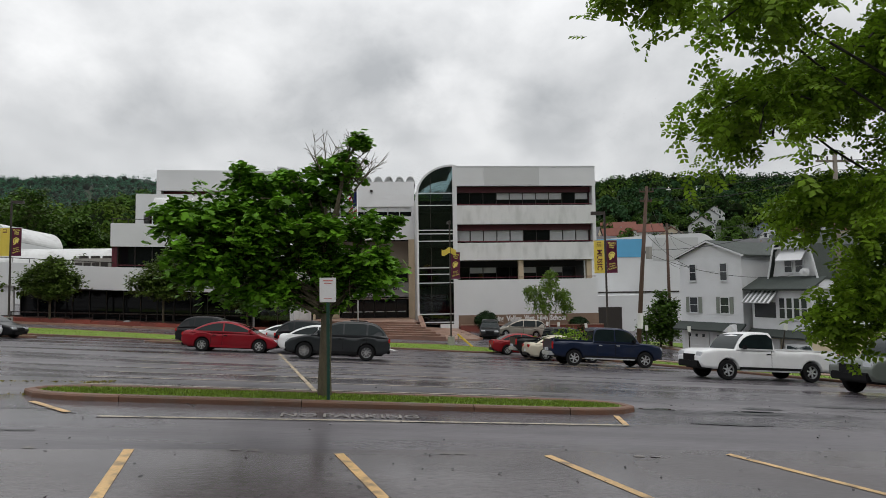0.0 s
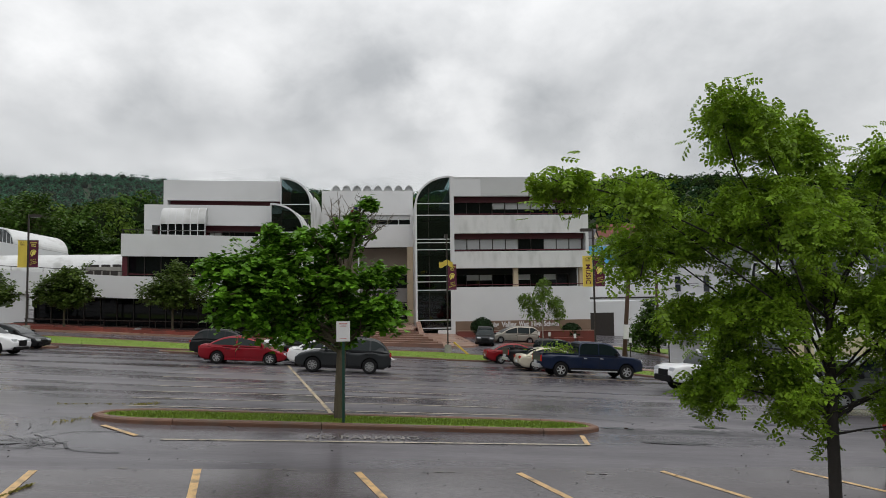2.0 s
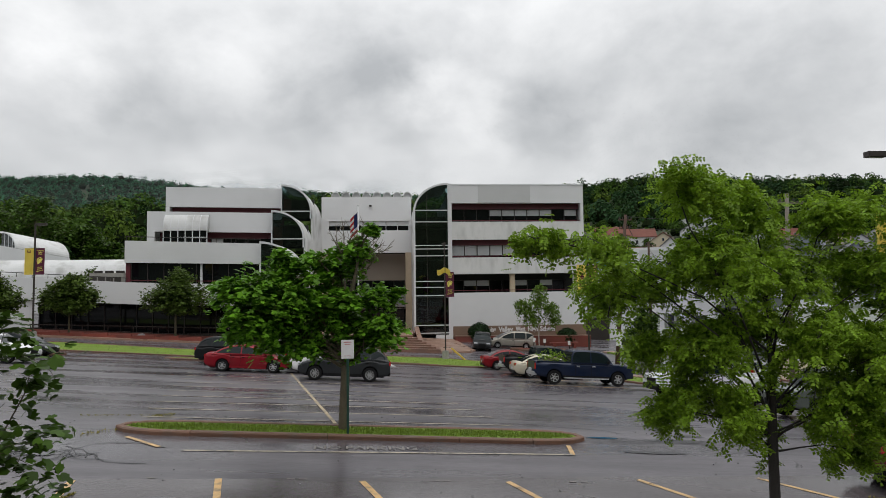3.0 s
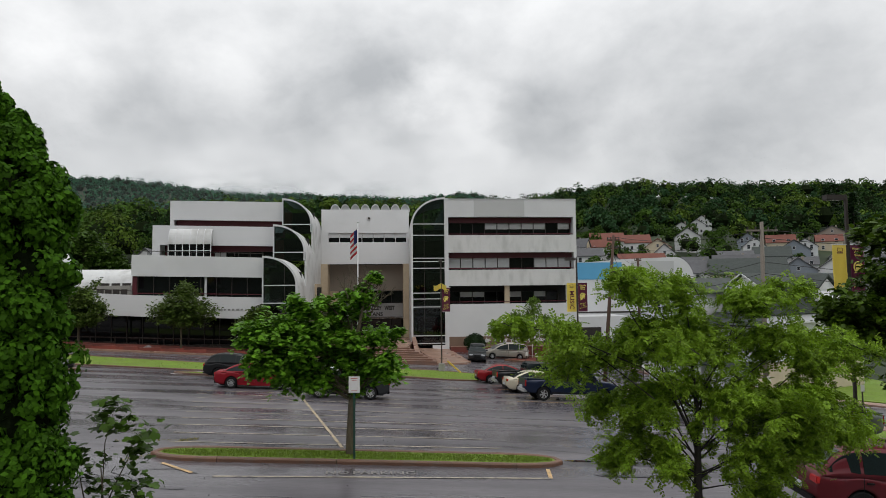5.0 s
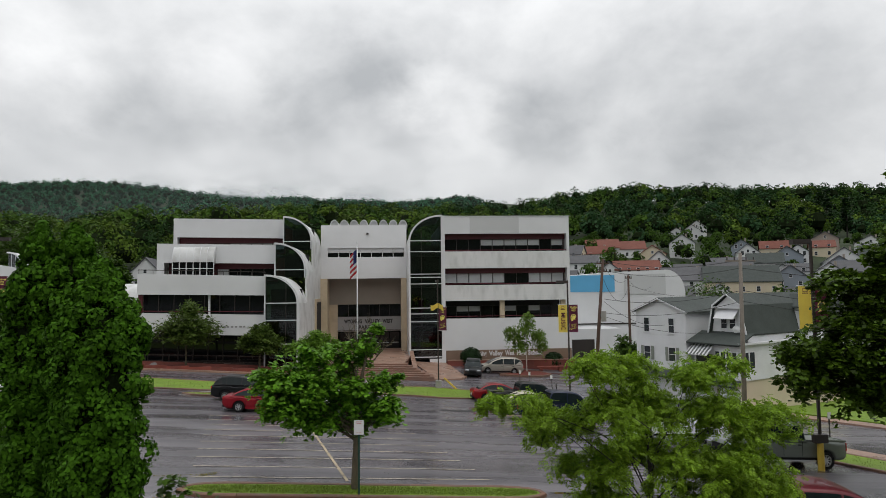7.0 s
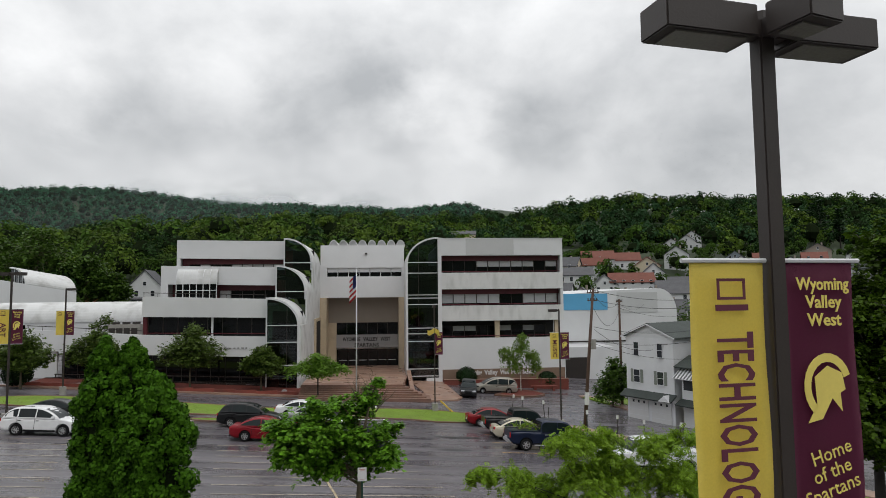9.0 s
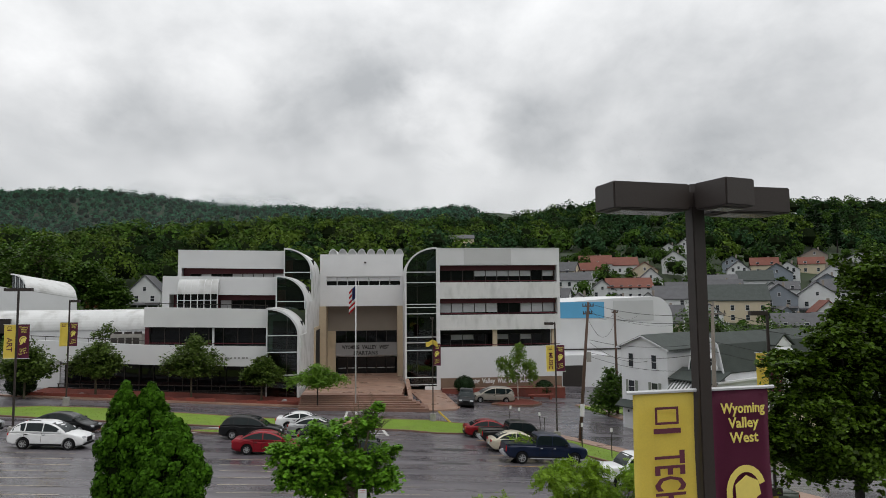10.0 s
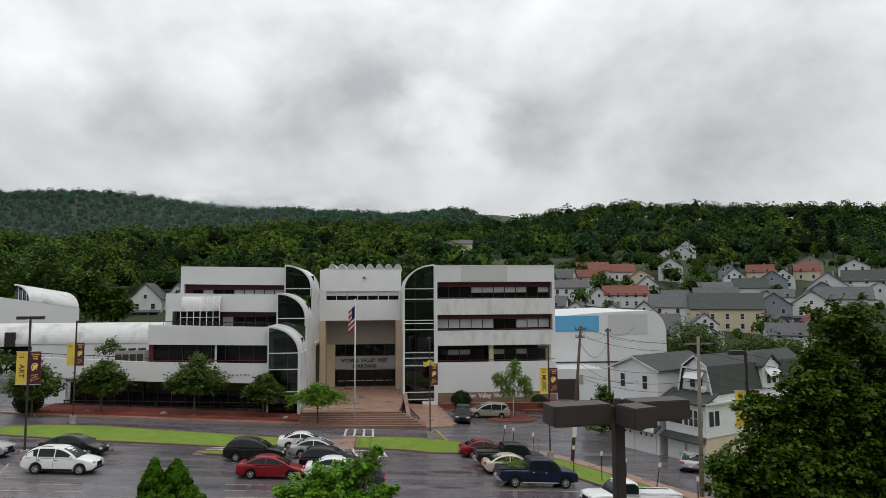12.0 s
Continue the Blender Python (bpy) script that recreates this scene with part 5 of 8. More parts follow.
for k, (x, y, a, n) in enumerate(((-8.3, 13.2, 20, 12), (-9.4, 12.9, 5, 10), (-8.8, 12.2, 35, 9), (-9.2, 13.8, -20, 8), (-6.6, 13.2, 150, 8), (5.2, 16.2, 8, 12), (8.2, 16.8, 170, 10), (-12.0, 25.5, 0, 14), (3.0, 26.0, 8, 14), (-3.0, 22.0, -5, 12), (-7.4, 14.0, -30, 8), (-4.2, 13.6, 70, 8), (-7.0, 12.4, 60, 7), (7.4, 15.2, 5, 9), (-9.5, 22.5, 10, 10), (-8.0, 12.4, 100, 8))):
    rng = np.random.RandomState(320 + k)
    pts, h = [(x, y)], radians(a)
    for _ in range(n):
        h += rng.uniform(-0.6, 0.6)
        pts.append((pts[-1][0] + 0.28 * math.cos(h), pts[-1][1] + 0.28 * math.sin(h)))
    bm = bmesh.new()
    prev = None
    for i, (px, py) in enumerate(pts):
        w = 0.02 * rng.uniform(0.4, 1.4)
        row = [bm.verts.new((px, py - w, lot(px, py) + 0.007)), bm.verts.new((px, py + w, lot(px, py) + 0.007))]
        if prev:
            bm.faces.new((prev[0], row[0], row[1], prev[1]))
        prev = row
    tagged(link("crack", bm, "patch"), "thin dark crack in the asphalt", "crack", "cracks in the car park", "structure")
# crazed asphalt round the pothole: a net of short cracks
def crazed(x, y, rx, ry, count, seed):
    rng = np.random.RandomState(seed)
    bm = bmesh.new()
    for _ in range(count):
        a, q = rng.uniform(0, 2 * math.pi), math.sqrt(rng.uniform())
        px, py, h = x + rx * q * math.cos(a), y + ry * q * math.sin(a), rng.uniform(0, math.pi)
        prev = None
        for i in range(4):
            w = 0.011 * rng.uniform(0.5, 1.5) * (0.4 if i in (0, 3) else 1)
            nx, ny = -math.sin(h) * w, math.cos(h) * w
            row = [bm.verts.new((px + nx * g, py + ny * g, lot(px, py) + 0.008)) for g in (-1, 1)]
            if prev:
                bm.faces.new((prev[0], row[0], row[1], prev[1]))
            prev = row
            h += rng.uniform(-0.8, 0.8)
            px, py = px + 0.13 * math.cos(h), py + 0.13 * math.sin(h)
    tagged(link("crazed_asphalt", bm, "patch"), "net of fine cracks in worn asphalt", "cracks", kind="stuff")


crazed(-8.3, 13.3, 1.5, 0.55, 130, 351)
crazed(7.6, 16.4, 1.8, 0.35, 90, 352)
crazed(5.2, 16.3, 0.9, 0.4, 50, 353)
for k, (x, y, rx, ry) in enumerate(((-8.55, 13.75, 0.55, 0.20), (-7.8, 13.45, 0.30, 0.10), (7.1, 16.75, 0.5, 0.10), (4.9, 16.75, 0.5, 0.12), (-10.3, 14.2, 0.5, 0.22))):
    rng = np.random.RandomState(360 + k)
    out = [(x + rx * math.cos(a) * rng.uniform(0.7, 1.15), y + ry * math.sin(a) * rng.uniform(0.7, 1.15)) for a in np.linspace(0, 2 * math.pi, 19)[:-1]]
    tagged(laid("puddle", out, "puddle", 0.013, cuts=0), "shallow puddle in the worn asphalt", "puddle", "puddles in the car park", "structure")


def tufts_along(name, runs, count, size, mat, label, seed):
    """Low growth in the joints of the asphalt, along straight runs."""
    rng = np.random.RandomState(seed)
    p = []
    for x0, y0, x1, y1, wide in runs:
        u, off = rng.uniform(size=count), rng.normal(size=count) * wide
        p += [(x0 + (x1 - x0) * a, y0 + (y1 - y0) * a + b, lot(x0, y0 + (y1 - y0) * a) - 0.061 * (x1 - x0) * a + 0.02) for a, b in zip(u, off)]
    p = np.array(p)
    tagged(cards(name, p, rng.normal(size=(len(p), 3)), rng.uniform(0.6, 1.3, len(p)) * size, mat, None, "spray", rng=rng), label, "weeds", kind="stuff")


tufts_along("weeds_in_joints", ((-9.2, 17.7, -7.1, 18.2, 0.04), (-7.4, 18.0, -6.9, 18.3, 0.10), (-6.15, 10.6, -6.0, 11.2, 0.05), (-7.9, 15.3, -7.2, 16.2, 0.10), (8.6, 12.0, 9.4, 11.6, 0.04)), 90, 0.06, "weed", "yellowing weeds in the joints of the asphalt", 371)
rng = np.random.RandomState(340)
lx, ly = rng.uniform(-9, 9, 420), rng.uniform(7.5, 20.0, 420)
lp = np.array([(a, b, lot(a, b) + 0.014) for a, b in zip(lx, ly)])
tagged(cards("leaf_litter", lp, np.tile((0.0, 0.0, 1.0), (420, 1)) + rng.normal(size=(420, 3)) * 0.3, rng.uniform(0.02, 0.06, 420), "patch", None, "leaf", rng=rng), "scattered dark wet leaves on asphalt", "leaf litter", kind="stuff")


# ---- vehicles ----
def wheel(parent, x, y, r, wide, spokes=5):
    s = 1 if y > 0 else -1
    bm = bmesh.new()
    prof = [(r * 0.62, -wide / 2), (r * 0.93, -wide / 2), (r, -wide / 2 + 0.035), (r, wide / 2 - 0.035), (r * 0.93, wide / 2), (r * 0.62, wide / 2)]
    n = 20
    rings = [[bm.verts.new((x + q * math.cos(2 * math.pi * k / n), y + d, r + q * math.sin(2 * math.pi * k / n))) for q, d in prof] for k in range(n)]
    for k in range(n):
        a, b = rings[k], rings[(k + 1) % n]
        for i in range(len(prof) - 1):
            bm.faces.new((a[i], a[i + 1], b[i + 1], b[i]))
    bmesh.ops.recalc_face_normals(bm, faces=bm.faces[:])
    tyre = part("wheel", bm, "tyre", parent)
    yo = y + s * (wide / 2 - 0.03)
    rim = bmesh.new()
    disc = [(x + r * 0.63 * math.cos(2 * math.pi * k / n), r + r * 0.63 * math.sin(2 * math.pi * k / n)) for k in range(n)]
    prism(disc, yo - s * 0.07, yo - s * 0.05, "y", rim)
    part("brake_disc", rim, "car_trim", tyre)
    sp_bm = bmesh.new()
    for k in range(spokes):
        a = 2 * math.pi * k / spokes + 0.3
        ca, sa = math.cos(a), math.sin(a)
        w = r * 0.46 / spokes
        q = [(x + ca * 0.06 * r - sa * w, r + sa * 0.06 * r + ca * w), (x + ca * r * 0.6 - sa * w * 0.8, r + sa * r * 0.6 + ca * w * 0.8),
             (x + ca * r * 0.6 + sa * w * 0.8, r + sa * r * 0.6 - ca * w * 0.8), (x + ca * 0.06 * r + sa * w, r + sa * 0.06 * r - ca * w)]
        prism(q, yo - s * 0.05, yo, "y", sp_bm)
    for k in range(n):
        a0, a1 = 2 * math.pi * k / n, 2 * math.pi * (k + 1) / n
        q = [(x + g * r * math.cos(a), r + g * r * math.sin(a)) for g, a in ((0.57, a0), (0.65, a0), (0.65, a1), (0.57, a1))]
        prism(q, yo - s * 0.05, yo + s * 0.004, "y", sp_bm)
    part("rim", sp_bm, "rim", tyre)


CARS = {
    "sedan": dict(L=4.45, W=1.78, H=1.44, base=2.65, r=0.32, belt=0.92, hood=0.80, tail=0.98, low=0.22, foot=(-1.85, 1.28), peak=-0.28, nr=2.2, nf=1.9),
    "coupe": dict(L=4.50, W=1.75, H=1.38, base=2.62, r=0.31, belt=0.90, hood=0.78, tail=0.95, low=0.22, foot=(-1.8, 1.2), peak=-0.25, nr=2.0, nf=1.9),
    "suv": dict(L=4.50, W=1.84, H=1.66, base=2.66, r=0.35, belt=1.04, hood=0.98, tail=1.06, low=0.27, foot=(-2.14, 1.15), peak=-0.45, nr=5.0, nf=2.1),
    "van": dict(L=4.95, W=1.92, H=1.75, base=3.0, r=0.33, belt=1.00, hood=0.92, tail=1.02, low=0.24, foot=(-2.42, 1.58), peak=-0.4, nr=8.0, nf=1.9),
    "pickup": dict(L=5.60, W=1.95, H=1.90, base=3.60, r=0.39, belt=1.18, hood=1.16, tail=1.20, low=0.42, foot=(-0.78, 1.62), peak=0.2, nr=12.0, nf=3.6),
    "regular_cab": dict(L=5.90, W=1.95, H=1.88, base=3.55, r=0.39, belt=1.18, hood=1.16, tail=1.20, low=0.42, foot=(-0.12, 1.56), peak=0.4, nr=12.0, nf=3.2),
}


def on_ground(x, y, heading):
    """The pose of a thing that stands on the sloping pavement, its front towards heading (degrees from +x)."""
    z, e = lot(x, y), 0.8
    up = Vector((lot(x - e, y) - lot(x + e, y), lot(x, y - e) - lot(x, y + e), 2 * e)).normalized()
    fwd = Vector((math.cos(radians(heading)), math.sin(radians(heading)), 0))
    side = up.cross(fwd).normalized()
    fwd = side.cross(up)
    m = Matrix((fwd, side, up)).transposed().to_4x4()
    m.translation = (x, y, z)
    return m


def car(kind, mat, x, y, heading, label, category, group="cars in the car park", spokes=9, rack=False, cab_doors=2):
    c = CARS[kind]
    L, W, H, r, belt, low = c["L"], c["W"], c["H"], c["r"], c["belt"], c["low"]
    pick = kind in ("pickup", "regular_cab")
    name = "pickup_truck" if pick else {"suv": "sport_utility_car", "van": "minivan"}.get(kind, "car")
    top = thing(name, on_ground(x, y, heading), label, category, group)
    h, w = L / 2, W / 2
    fa = h - (L - c["base"]) * 0.46
    ra = fa - c["base"]
    ft, fb = c["foot"][1], c["foot"][0]

    def half(px, pz):
        """Half width of the body: drawn in towards the ends, the sill and the roof."""
        end = max(0.0, (abs(px) - (h - 0.55)) / 0.55)
        v = w * (1 - 0.14 * end * end)
        if pz > belt:
            v -= (0.05 + 0.16 * (pz - belt) / max(0.1, H - belt)) * (0.8 if pick else 1)
        elif pz < 0.45:
            v -= 0.05 * (0.45 - pz) / 0.25
        return v

    def loft(xs, top_z, low_z, levels=7, crown=0.02, shoulder=0.05):
        """A smooth shell through cross-sections along the car, between a lower and an upper line."""
        bm = bmesh.new()
        rings = []
        for px in xs:
            zt, zb = top_z(px), low_z(px)
            zt = max(zt, zb + 0.02)
            side = []
            for z in np.linspace(zb, zt, levels):
                side.append((half(px, z), z))
            yt = side[-1][0]
            side[-1] = (yt - min(shoulder, 0.4 * yt) * 0.35, zt - min(shoulder, 0.3 * (zt - zb)) * 0.35)
            side += [(yt - shoulder, zt), (yt * 0.5, zt + crown * 0.8)]
            pts = [(px, -q, z) for q, z in side] + [(px, 0, zt + crown)] + [(px, q, z) for q, z in reversed(side)]
            rings.append([bm.verts.new(p) for p in pts])
        n = len(rings[0])
        for u, v in zip(rings, rings[1:]):
            for i in range(n):
                bm.faces.new((u[i], u[(i + 1) % n], v[(i + 1) % n], v[i]))
        bm.faces.new(rings[0])
        bm.faces.new(list(reversed(rings[-1])))
        bmesh.ops.recalc_face_normals(bm, faces=bm.faces[:])
        return bm

    hood, tail = c["hood"], c["tail"]
    if pick:
        rear = [(-h + 0.03, low + 0.12), (-h, low + 0.22), (-h + 0.02, tail - 0.03), (-h + 0.06, tail)]
        mid = [(fb, tail), (fb, belt)]
        nose = [(ft, belt), (h - 0.55, hood), (h - 0.12, hood - 0.10), (h, hood - 0.30), (h, low + 0.12), (h - 0.06, low)]
    else:
        rear = [(-h + 0.12, low + 0.06), (-h + 0.01, low + 0.28), (-h, tail - 0.28), (-h + 0.08, tail - 0.02)]
        mid = [(fb, tail), (fb + 0.1, belt + 0.02)]
        nose = [(ft, belt - 0.02), (h - 0.75, hood), (h - 0.22, hood - 0.12), (h - 0.02, hood - 0.30), (h, low + 0.24), (h - 0.10, low + 0.04)]
    upper = [(-h, rear[-2][1] - 0.10)] + rear[-2:] + mid + nose[:-2]
    ux, uz = [q[0] + 1e-4 * i for i, q in enumerate(upper)], [q[1] for q in upper]
    lx, lz = [-h, -h + 0.12, -h + 0.35, h - 0.35, h - 0.10, h], [low + 0.26, low + 0.08, low, low, low + 0.05, low + 0.22]
    g = r * 1.16

    def body_low(px):
        z = float(np.interp(px, lx, lz))
        for cx in (fa, ra):
            if abs(px - cx) < g:
                z = max(z, r + math.sqrt(g * g - (px - cx) ** 2))
        return z

    def body_top(px):
        """The upper line, with its corners eased."""
        return float(np.mean([np.interp(px + e, ux, uz) for e in ((0,) if pick else (-0.05, 0, 0.05))]))

    stations = set(np.linspace(-h, h, 26)) | {q[0] for q in upper} | {-h + 0.03, -h + 0.08, h - 0.03, h - 0.08, h - 0.15}
    for cx in (fa, ra):
        stations |= {cx + g * math.cos(radians(a)) for a in range(0, 181, 15)} | {cx - g - 0.004, cx + g + 0.004}
    body = part("body", loft(sorted(q for q in stations if -h <= q <= h), body_top, body_low), mat, top, smooth=True)
    for cx in (fa, ra):
        for s in (-1, 1):
            lining = bmesh.new()
            prism([(cx + g * 0.99 * math.cos(radians(a)), r + g * 0.99 * math.sin(radians(a))) for a in range(0, 181, 20)], s * (w - 0.35), s * (w - 0.30), "y", lining)
            part("wheel_arch", lining, "car_trim", body)
    if pick:
        # the open bed
        part("bed_liner", box(-h + 0.12, fb - 0.10, -w + 0.16, w - 0.16, tail - 0.02, tail + 0.012), "car_trim", body)
        part("bed_rail", box(-h + 0.08, fb - 0.02, w - 0.15, w - 0.05, tail - 0.01, tail + 0.05), mat, body)
        part("bed_rail", box(-h + 0.08, fb - 0.02, -w + 0.05, -w + 0.15, tail - 0.01, tail + 0.05), mat, body)
        part("tailgate", box(-h - 0.01, -h + 0.07, -w + 0.2, w - 0.2, low + 0.35, tail + 0.04, bevel=0.015), mat, body)
        part("running_board", box(ra + 0.55, fa - 0.55, -w - 0.03, -w + 0.10, low - 0.06, low), "rim", body)
        part("running_board", box(ra + 0.55, fa - 0.55, w - 0.10, w + 0.03, low - 0.06, low), "rim", body)
    peak, nr, nf = c["peak"], c["nr"], c["nf"]

    def cab(px):
        """Height of the cabin's arched roof line."""
        s, e = ((peak - px) / (peak - fb), nr) if px < peak else ((px - peak) / (ft - peak), nf)
        return belt - 0.04 + (H - belt + 0.04) * (1 - min(1.0, s) ** e)

    def rear_x(f):
        return peak - (peak - fb) * (1 - f) ** (1 / nr)

    def front_x(f):
        return peak + (ft - peak) * (1 - f) ** (1 / nf)

    levels = (0.0, 0.12, 0.28, 0.45, 0.62, 0.77, 0.88, 0.95, 0.99)
    line_x = [rear_x(f) for f in levels] + [peak] + [front_x(f) for f in reversed(levels)]
    rt, rf = rear_x(0.95), front_x(0.95)
    cabin = part("cabin", loft(sorted(set(line_x)), cab, lambda px: belt - 0.05, 6), mat, top, smooth=True)

    def glass_side(poly, nm="side_window"):
        for s in (-1, 1):
            bm = bmesh.new()
            a = [bm.verts.new((px, s * (half(px, pz) + 0.010), pz)) for px, pz in poly]
            b = [bm.verts.new((px, s * (half(px, pz) - 0.02), pz)) for px, pz in poly]
            bm.faces.new(a)
            for i in range(len(poly)):
                j = (i + 1) % len(poly)
                bm.faces.new((a[i], a[j], b[j], b[i]))
            bmesh.ops.recalc_face_normals(bm, faces=bm.faces[:])
            part(nm, bm, "car_glass", body)

    zl = belt + 0.05
    x_lo, x_hi = rear_x(0.30) + 0.05, front_x(0.30) - 0.06

    def side_pane(xa, xb, nm="side_window"):
        tops = [(q, max(zl + 0.02, cab(q) - 0.085)) for q in np.linspace(xb, xa, 8)]
        glass_side([(xa, zl), (xb, zl)] + tops, nm)

    if kind == "regular_cab":
        side_pane(x_lo, x_hi)
        seams = (fb + 0.16,)
    elif kind in ("suv", "van"):
        span = x_hi - x_lo
        m1, m2 = x_lo + span * 0.26, x_lo + span * 0.62
        side_pane(x_lo, m1 - 0.04, "quarter_window")
        side_pane(m1 + 0.04, m2 - 0.035)
        side_pane(m2 + 0.035, x_hi)
        seams = (m2, m1)
    else:
        mid_x = (x_lo + x_hi) / 2 - 0.02
        side_pane(x_lo, mid_x - 0.035)
        side_pane(mid_x + 0.035, x_hi)
        seams = (mid_x, max(ra + r * 1.25, x_lo + 0.15))
    for pick_x, nm, f0, f1 in ((front_x, "windscreen", 0.06, 0.86), (rear_x, "rear_window", 0.12 if kind in ("sedan", "coupe") else 0.2, 0.84)):
        bm = bmesh.new()
        sgn = 1 if nm == "windscreen" else -1
        rows = []
        for f in np.linspace(f0, f1, 6):
            px = pick_x(f)
            pz = cab(px)
            wide = half(px, pz) - 0.09
            rows.append([bm.verts.new((px + sgn * 0.014, g * wide, pz + 0.012)) for g in (-1, -0.5, 0, 0.5, 1)])
        for u, v in zip(rows, rows[1:]):
            for i in range(4):
                bm.faces.new((u[i], u[i + 1], v[i + 1], v[i]))
        bmesh.ops.recalc_face_normals(bm, faces=bm.faces[:])
        part(nm, bm, "car_glass", body, smooth=True)
    for s in (-1, 1):
        for sx in seams:
            part("door_seam", box(sx - 0.008, sx + 0.008, s * (half(sx, 0.7) - 0.01), s * (half(sx, 0.7) + 0.004), low + 0.12, belt - 0.02), "car_trim", body)
            part("door_handle", box(sx + 0.06, sx + 0.22, s * (half(sx, 0.8) - 0.01), s * (half(sx, 0.8) + 0.03), belt - 0.16, belt - 0.12), "car_trim" if mat != "paint_blue" else "rim", body)
        mx = ft - 0.34
        part("mirror", box(mx - 0.07, mx + 0.07, s * (w - 0.04), s * (w + 0.17), belt + 0.02, belt + 0.18, bevel=0.03), "car_trim" if pick else mat, body)
        zt = tail - 0.10 if not pick else tail - 0.06
        part("tail_light", box(-h - 0.012, -h + (0.16 if not pick else 0.07), s * (w - 0.42 if not pick else w - 0.24), s * (w - 0.10), zt - (0.17 if not pick else 0.36), zt, bevel=0.02), "taillight", body)
        hz = hood - (0.30 if not pick else 0.32)
        part("headlight", box(h - 0.30, h - 0.03 + (0.02 if pick else 0), s * (w - 0.50), s * (w - 0.13), hz, hz + (0.15 if not pick else 0.2), bevel=0.03), "headlight", body)
        part("sill_trim", box(ra + r * 1.2, fa - r * 1.2, s * (half(0, low + 0.05) - 0.03), s * (half(0, low + 0.05) + 0.012), low - 0.01, low + 0.10), "car_trim" if kind in ("suv", "van") or pick else mat, body)
    part("grille", box(h - 0.06, h + 0.012, -w + 0.55, w - 0.55, low + 0.2, hood - 0.22, bevel=0.015), "car_trim", body)
    part("front_bumper", box(h - 0.14, h + (0.06 if pick else 0.02), -w + 0.25, w - 0.25, low + 0.02, low + (0.28 if pick else 0.16), bevel=0.03), "car_trim", body)
    part("rear_bumper", box(-h - (0.09 if pick else 0.02), -h + 0.16, -w + 0.25, w - 0.25, low + 0.04, low + (0.24 if pick else 0.2), bevel=0.03), "rim" if pick else "car_trim", body)
    part("number_plate", box(-h - (0.10 if pick else 0.025), -h - 0.0, -0.16, 0.16, low + 0.26, low + 0.40), "plate", body)
    if rack:
        for s in (-1, 1):
            part("roof_rail", tube([(rt + 0.2, s * (w - 0.28), H + 0.05), (rf - 0.4, s * (w - 0.28), H + 0.05)], 0.02, 6), "car_trim", body)
    part("underbody", box(-h + 0.3, h - 0.3, -w + 0.22, w - 0.22, low - 0.05, low + 0.25), "car_trim", top)
    for ax in (fa, ra):
        for s in (-1, 1):
            wheel(top, ax, s * (w - 0.11), r, 0.22, spokes)
    return top


car("sedan", "paint_red", -8.7, 34.75, 3, "shiny red sedan parked on wet asphalt", "car", spokes=7)
car("suv", "paint_black", -10.9, 40.2, 2, "black crossover parked beside a grass tip", "car")
car("coupe", "paint_white", -7.9, 45.9, 4, "small white coupe parked by the drive", "car")
car("sedan", "paint_silver", -6.4, 42.4, 2, "silver sedan parked between other cars", "car")
car("suv", "paint_black", -4.9, 37.4, 2, "black crossover with red tail lights", "car")
car("sedan", "paint_white", -4.25, 35.0, 2, "white sedan with red tail lights", "car")
car("suv", "paint_grey", -3.25, 31.6, 181, "graphite compact crossover on wet asphalt", "car", rack=True)
car("sedan", "paint_red2", 7.7, 44.7, 2, "crimson sedan parked at the edge of the lot", "car")
car("pickup", "paint_black", 9.0, 40.7, 2, "black pickup truck in a row of parked vehicles", "pickup truck")
car("sedan", "paint_cream", 8.7, 38.3, 2, "pale gold sedan between two pickup trucks", "car")
car("pickup", "paint_blue", 9.6, 34.4, 2, "navy blue crew-cab pickup truck with cut branches in its bed", "pickup truck", spokes=6)
car("regular_cab", "paint_white", 13.9, 28.0, 184, "white regular-cab pickup truck with black bumper", "pickup truck", spokes=6)
car("pickup", "paint_olive", 16.2, 22.4, 184, "grey-green older pickup truck", "pickup truck")
car("suv", "paint_maroon", 11.4, 12.5, 352, "maroon sport utility car beside a grass strip", "car")
car("suv", "paint_white", -22.1, 34.5, 2, "white sport utility car with roof rails", "car", rack=True)
car("sedan", "paint_black", -24.2, 40.4, 1, "black sedan parked behind a white car", "car")
car("suv", "paint_silver", -30.0, 38.6, 2, "silver car parked at the west edge", "car")
car("van", "paint_gold", 11.3, 64.1, 182, "champagne minivan parked before the school wall", "minivan", "cars by the school")
car("suv", "paint_grey", 7.9, 61.6, 262, "small dark car parked beside a minivan", "car", "cars by the school")
car("sedan", "paint_silver", 25.0, 41.9, 60, "silver car parked on the street by the houses", "car", "cars on the street")
branches = np.random.RandomState(11)
pile = thing("cut_branches", on_ground(8.2, 34.4, 2), "heap of cut leafy branches in a truck bed", "branches")
cards("leaves", branches.normal(size=(260, 3)) * (0.55, 0.35, 0.22) + (0, 0, 1.38), branches.normal(size=(260, 3)), branches.uniform(0.12, 0.26, 260), "leaf_locust", pile, "spray", rng=branches)
for k in range(5):
    part("branch", tube([(-0.7, -0.3 + 0.15 * k, 1.24), (0.4, -0.2 + 0.1 * k, 1.4 + 0.05 * k)], 0.015, 5), "bark", pile)


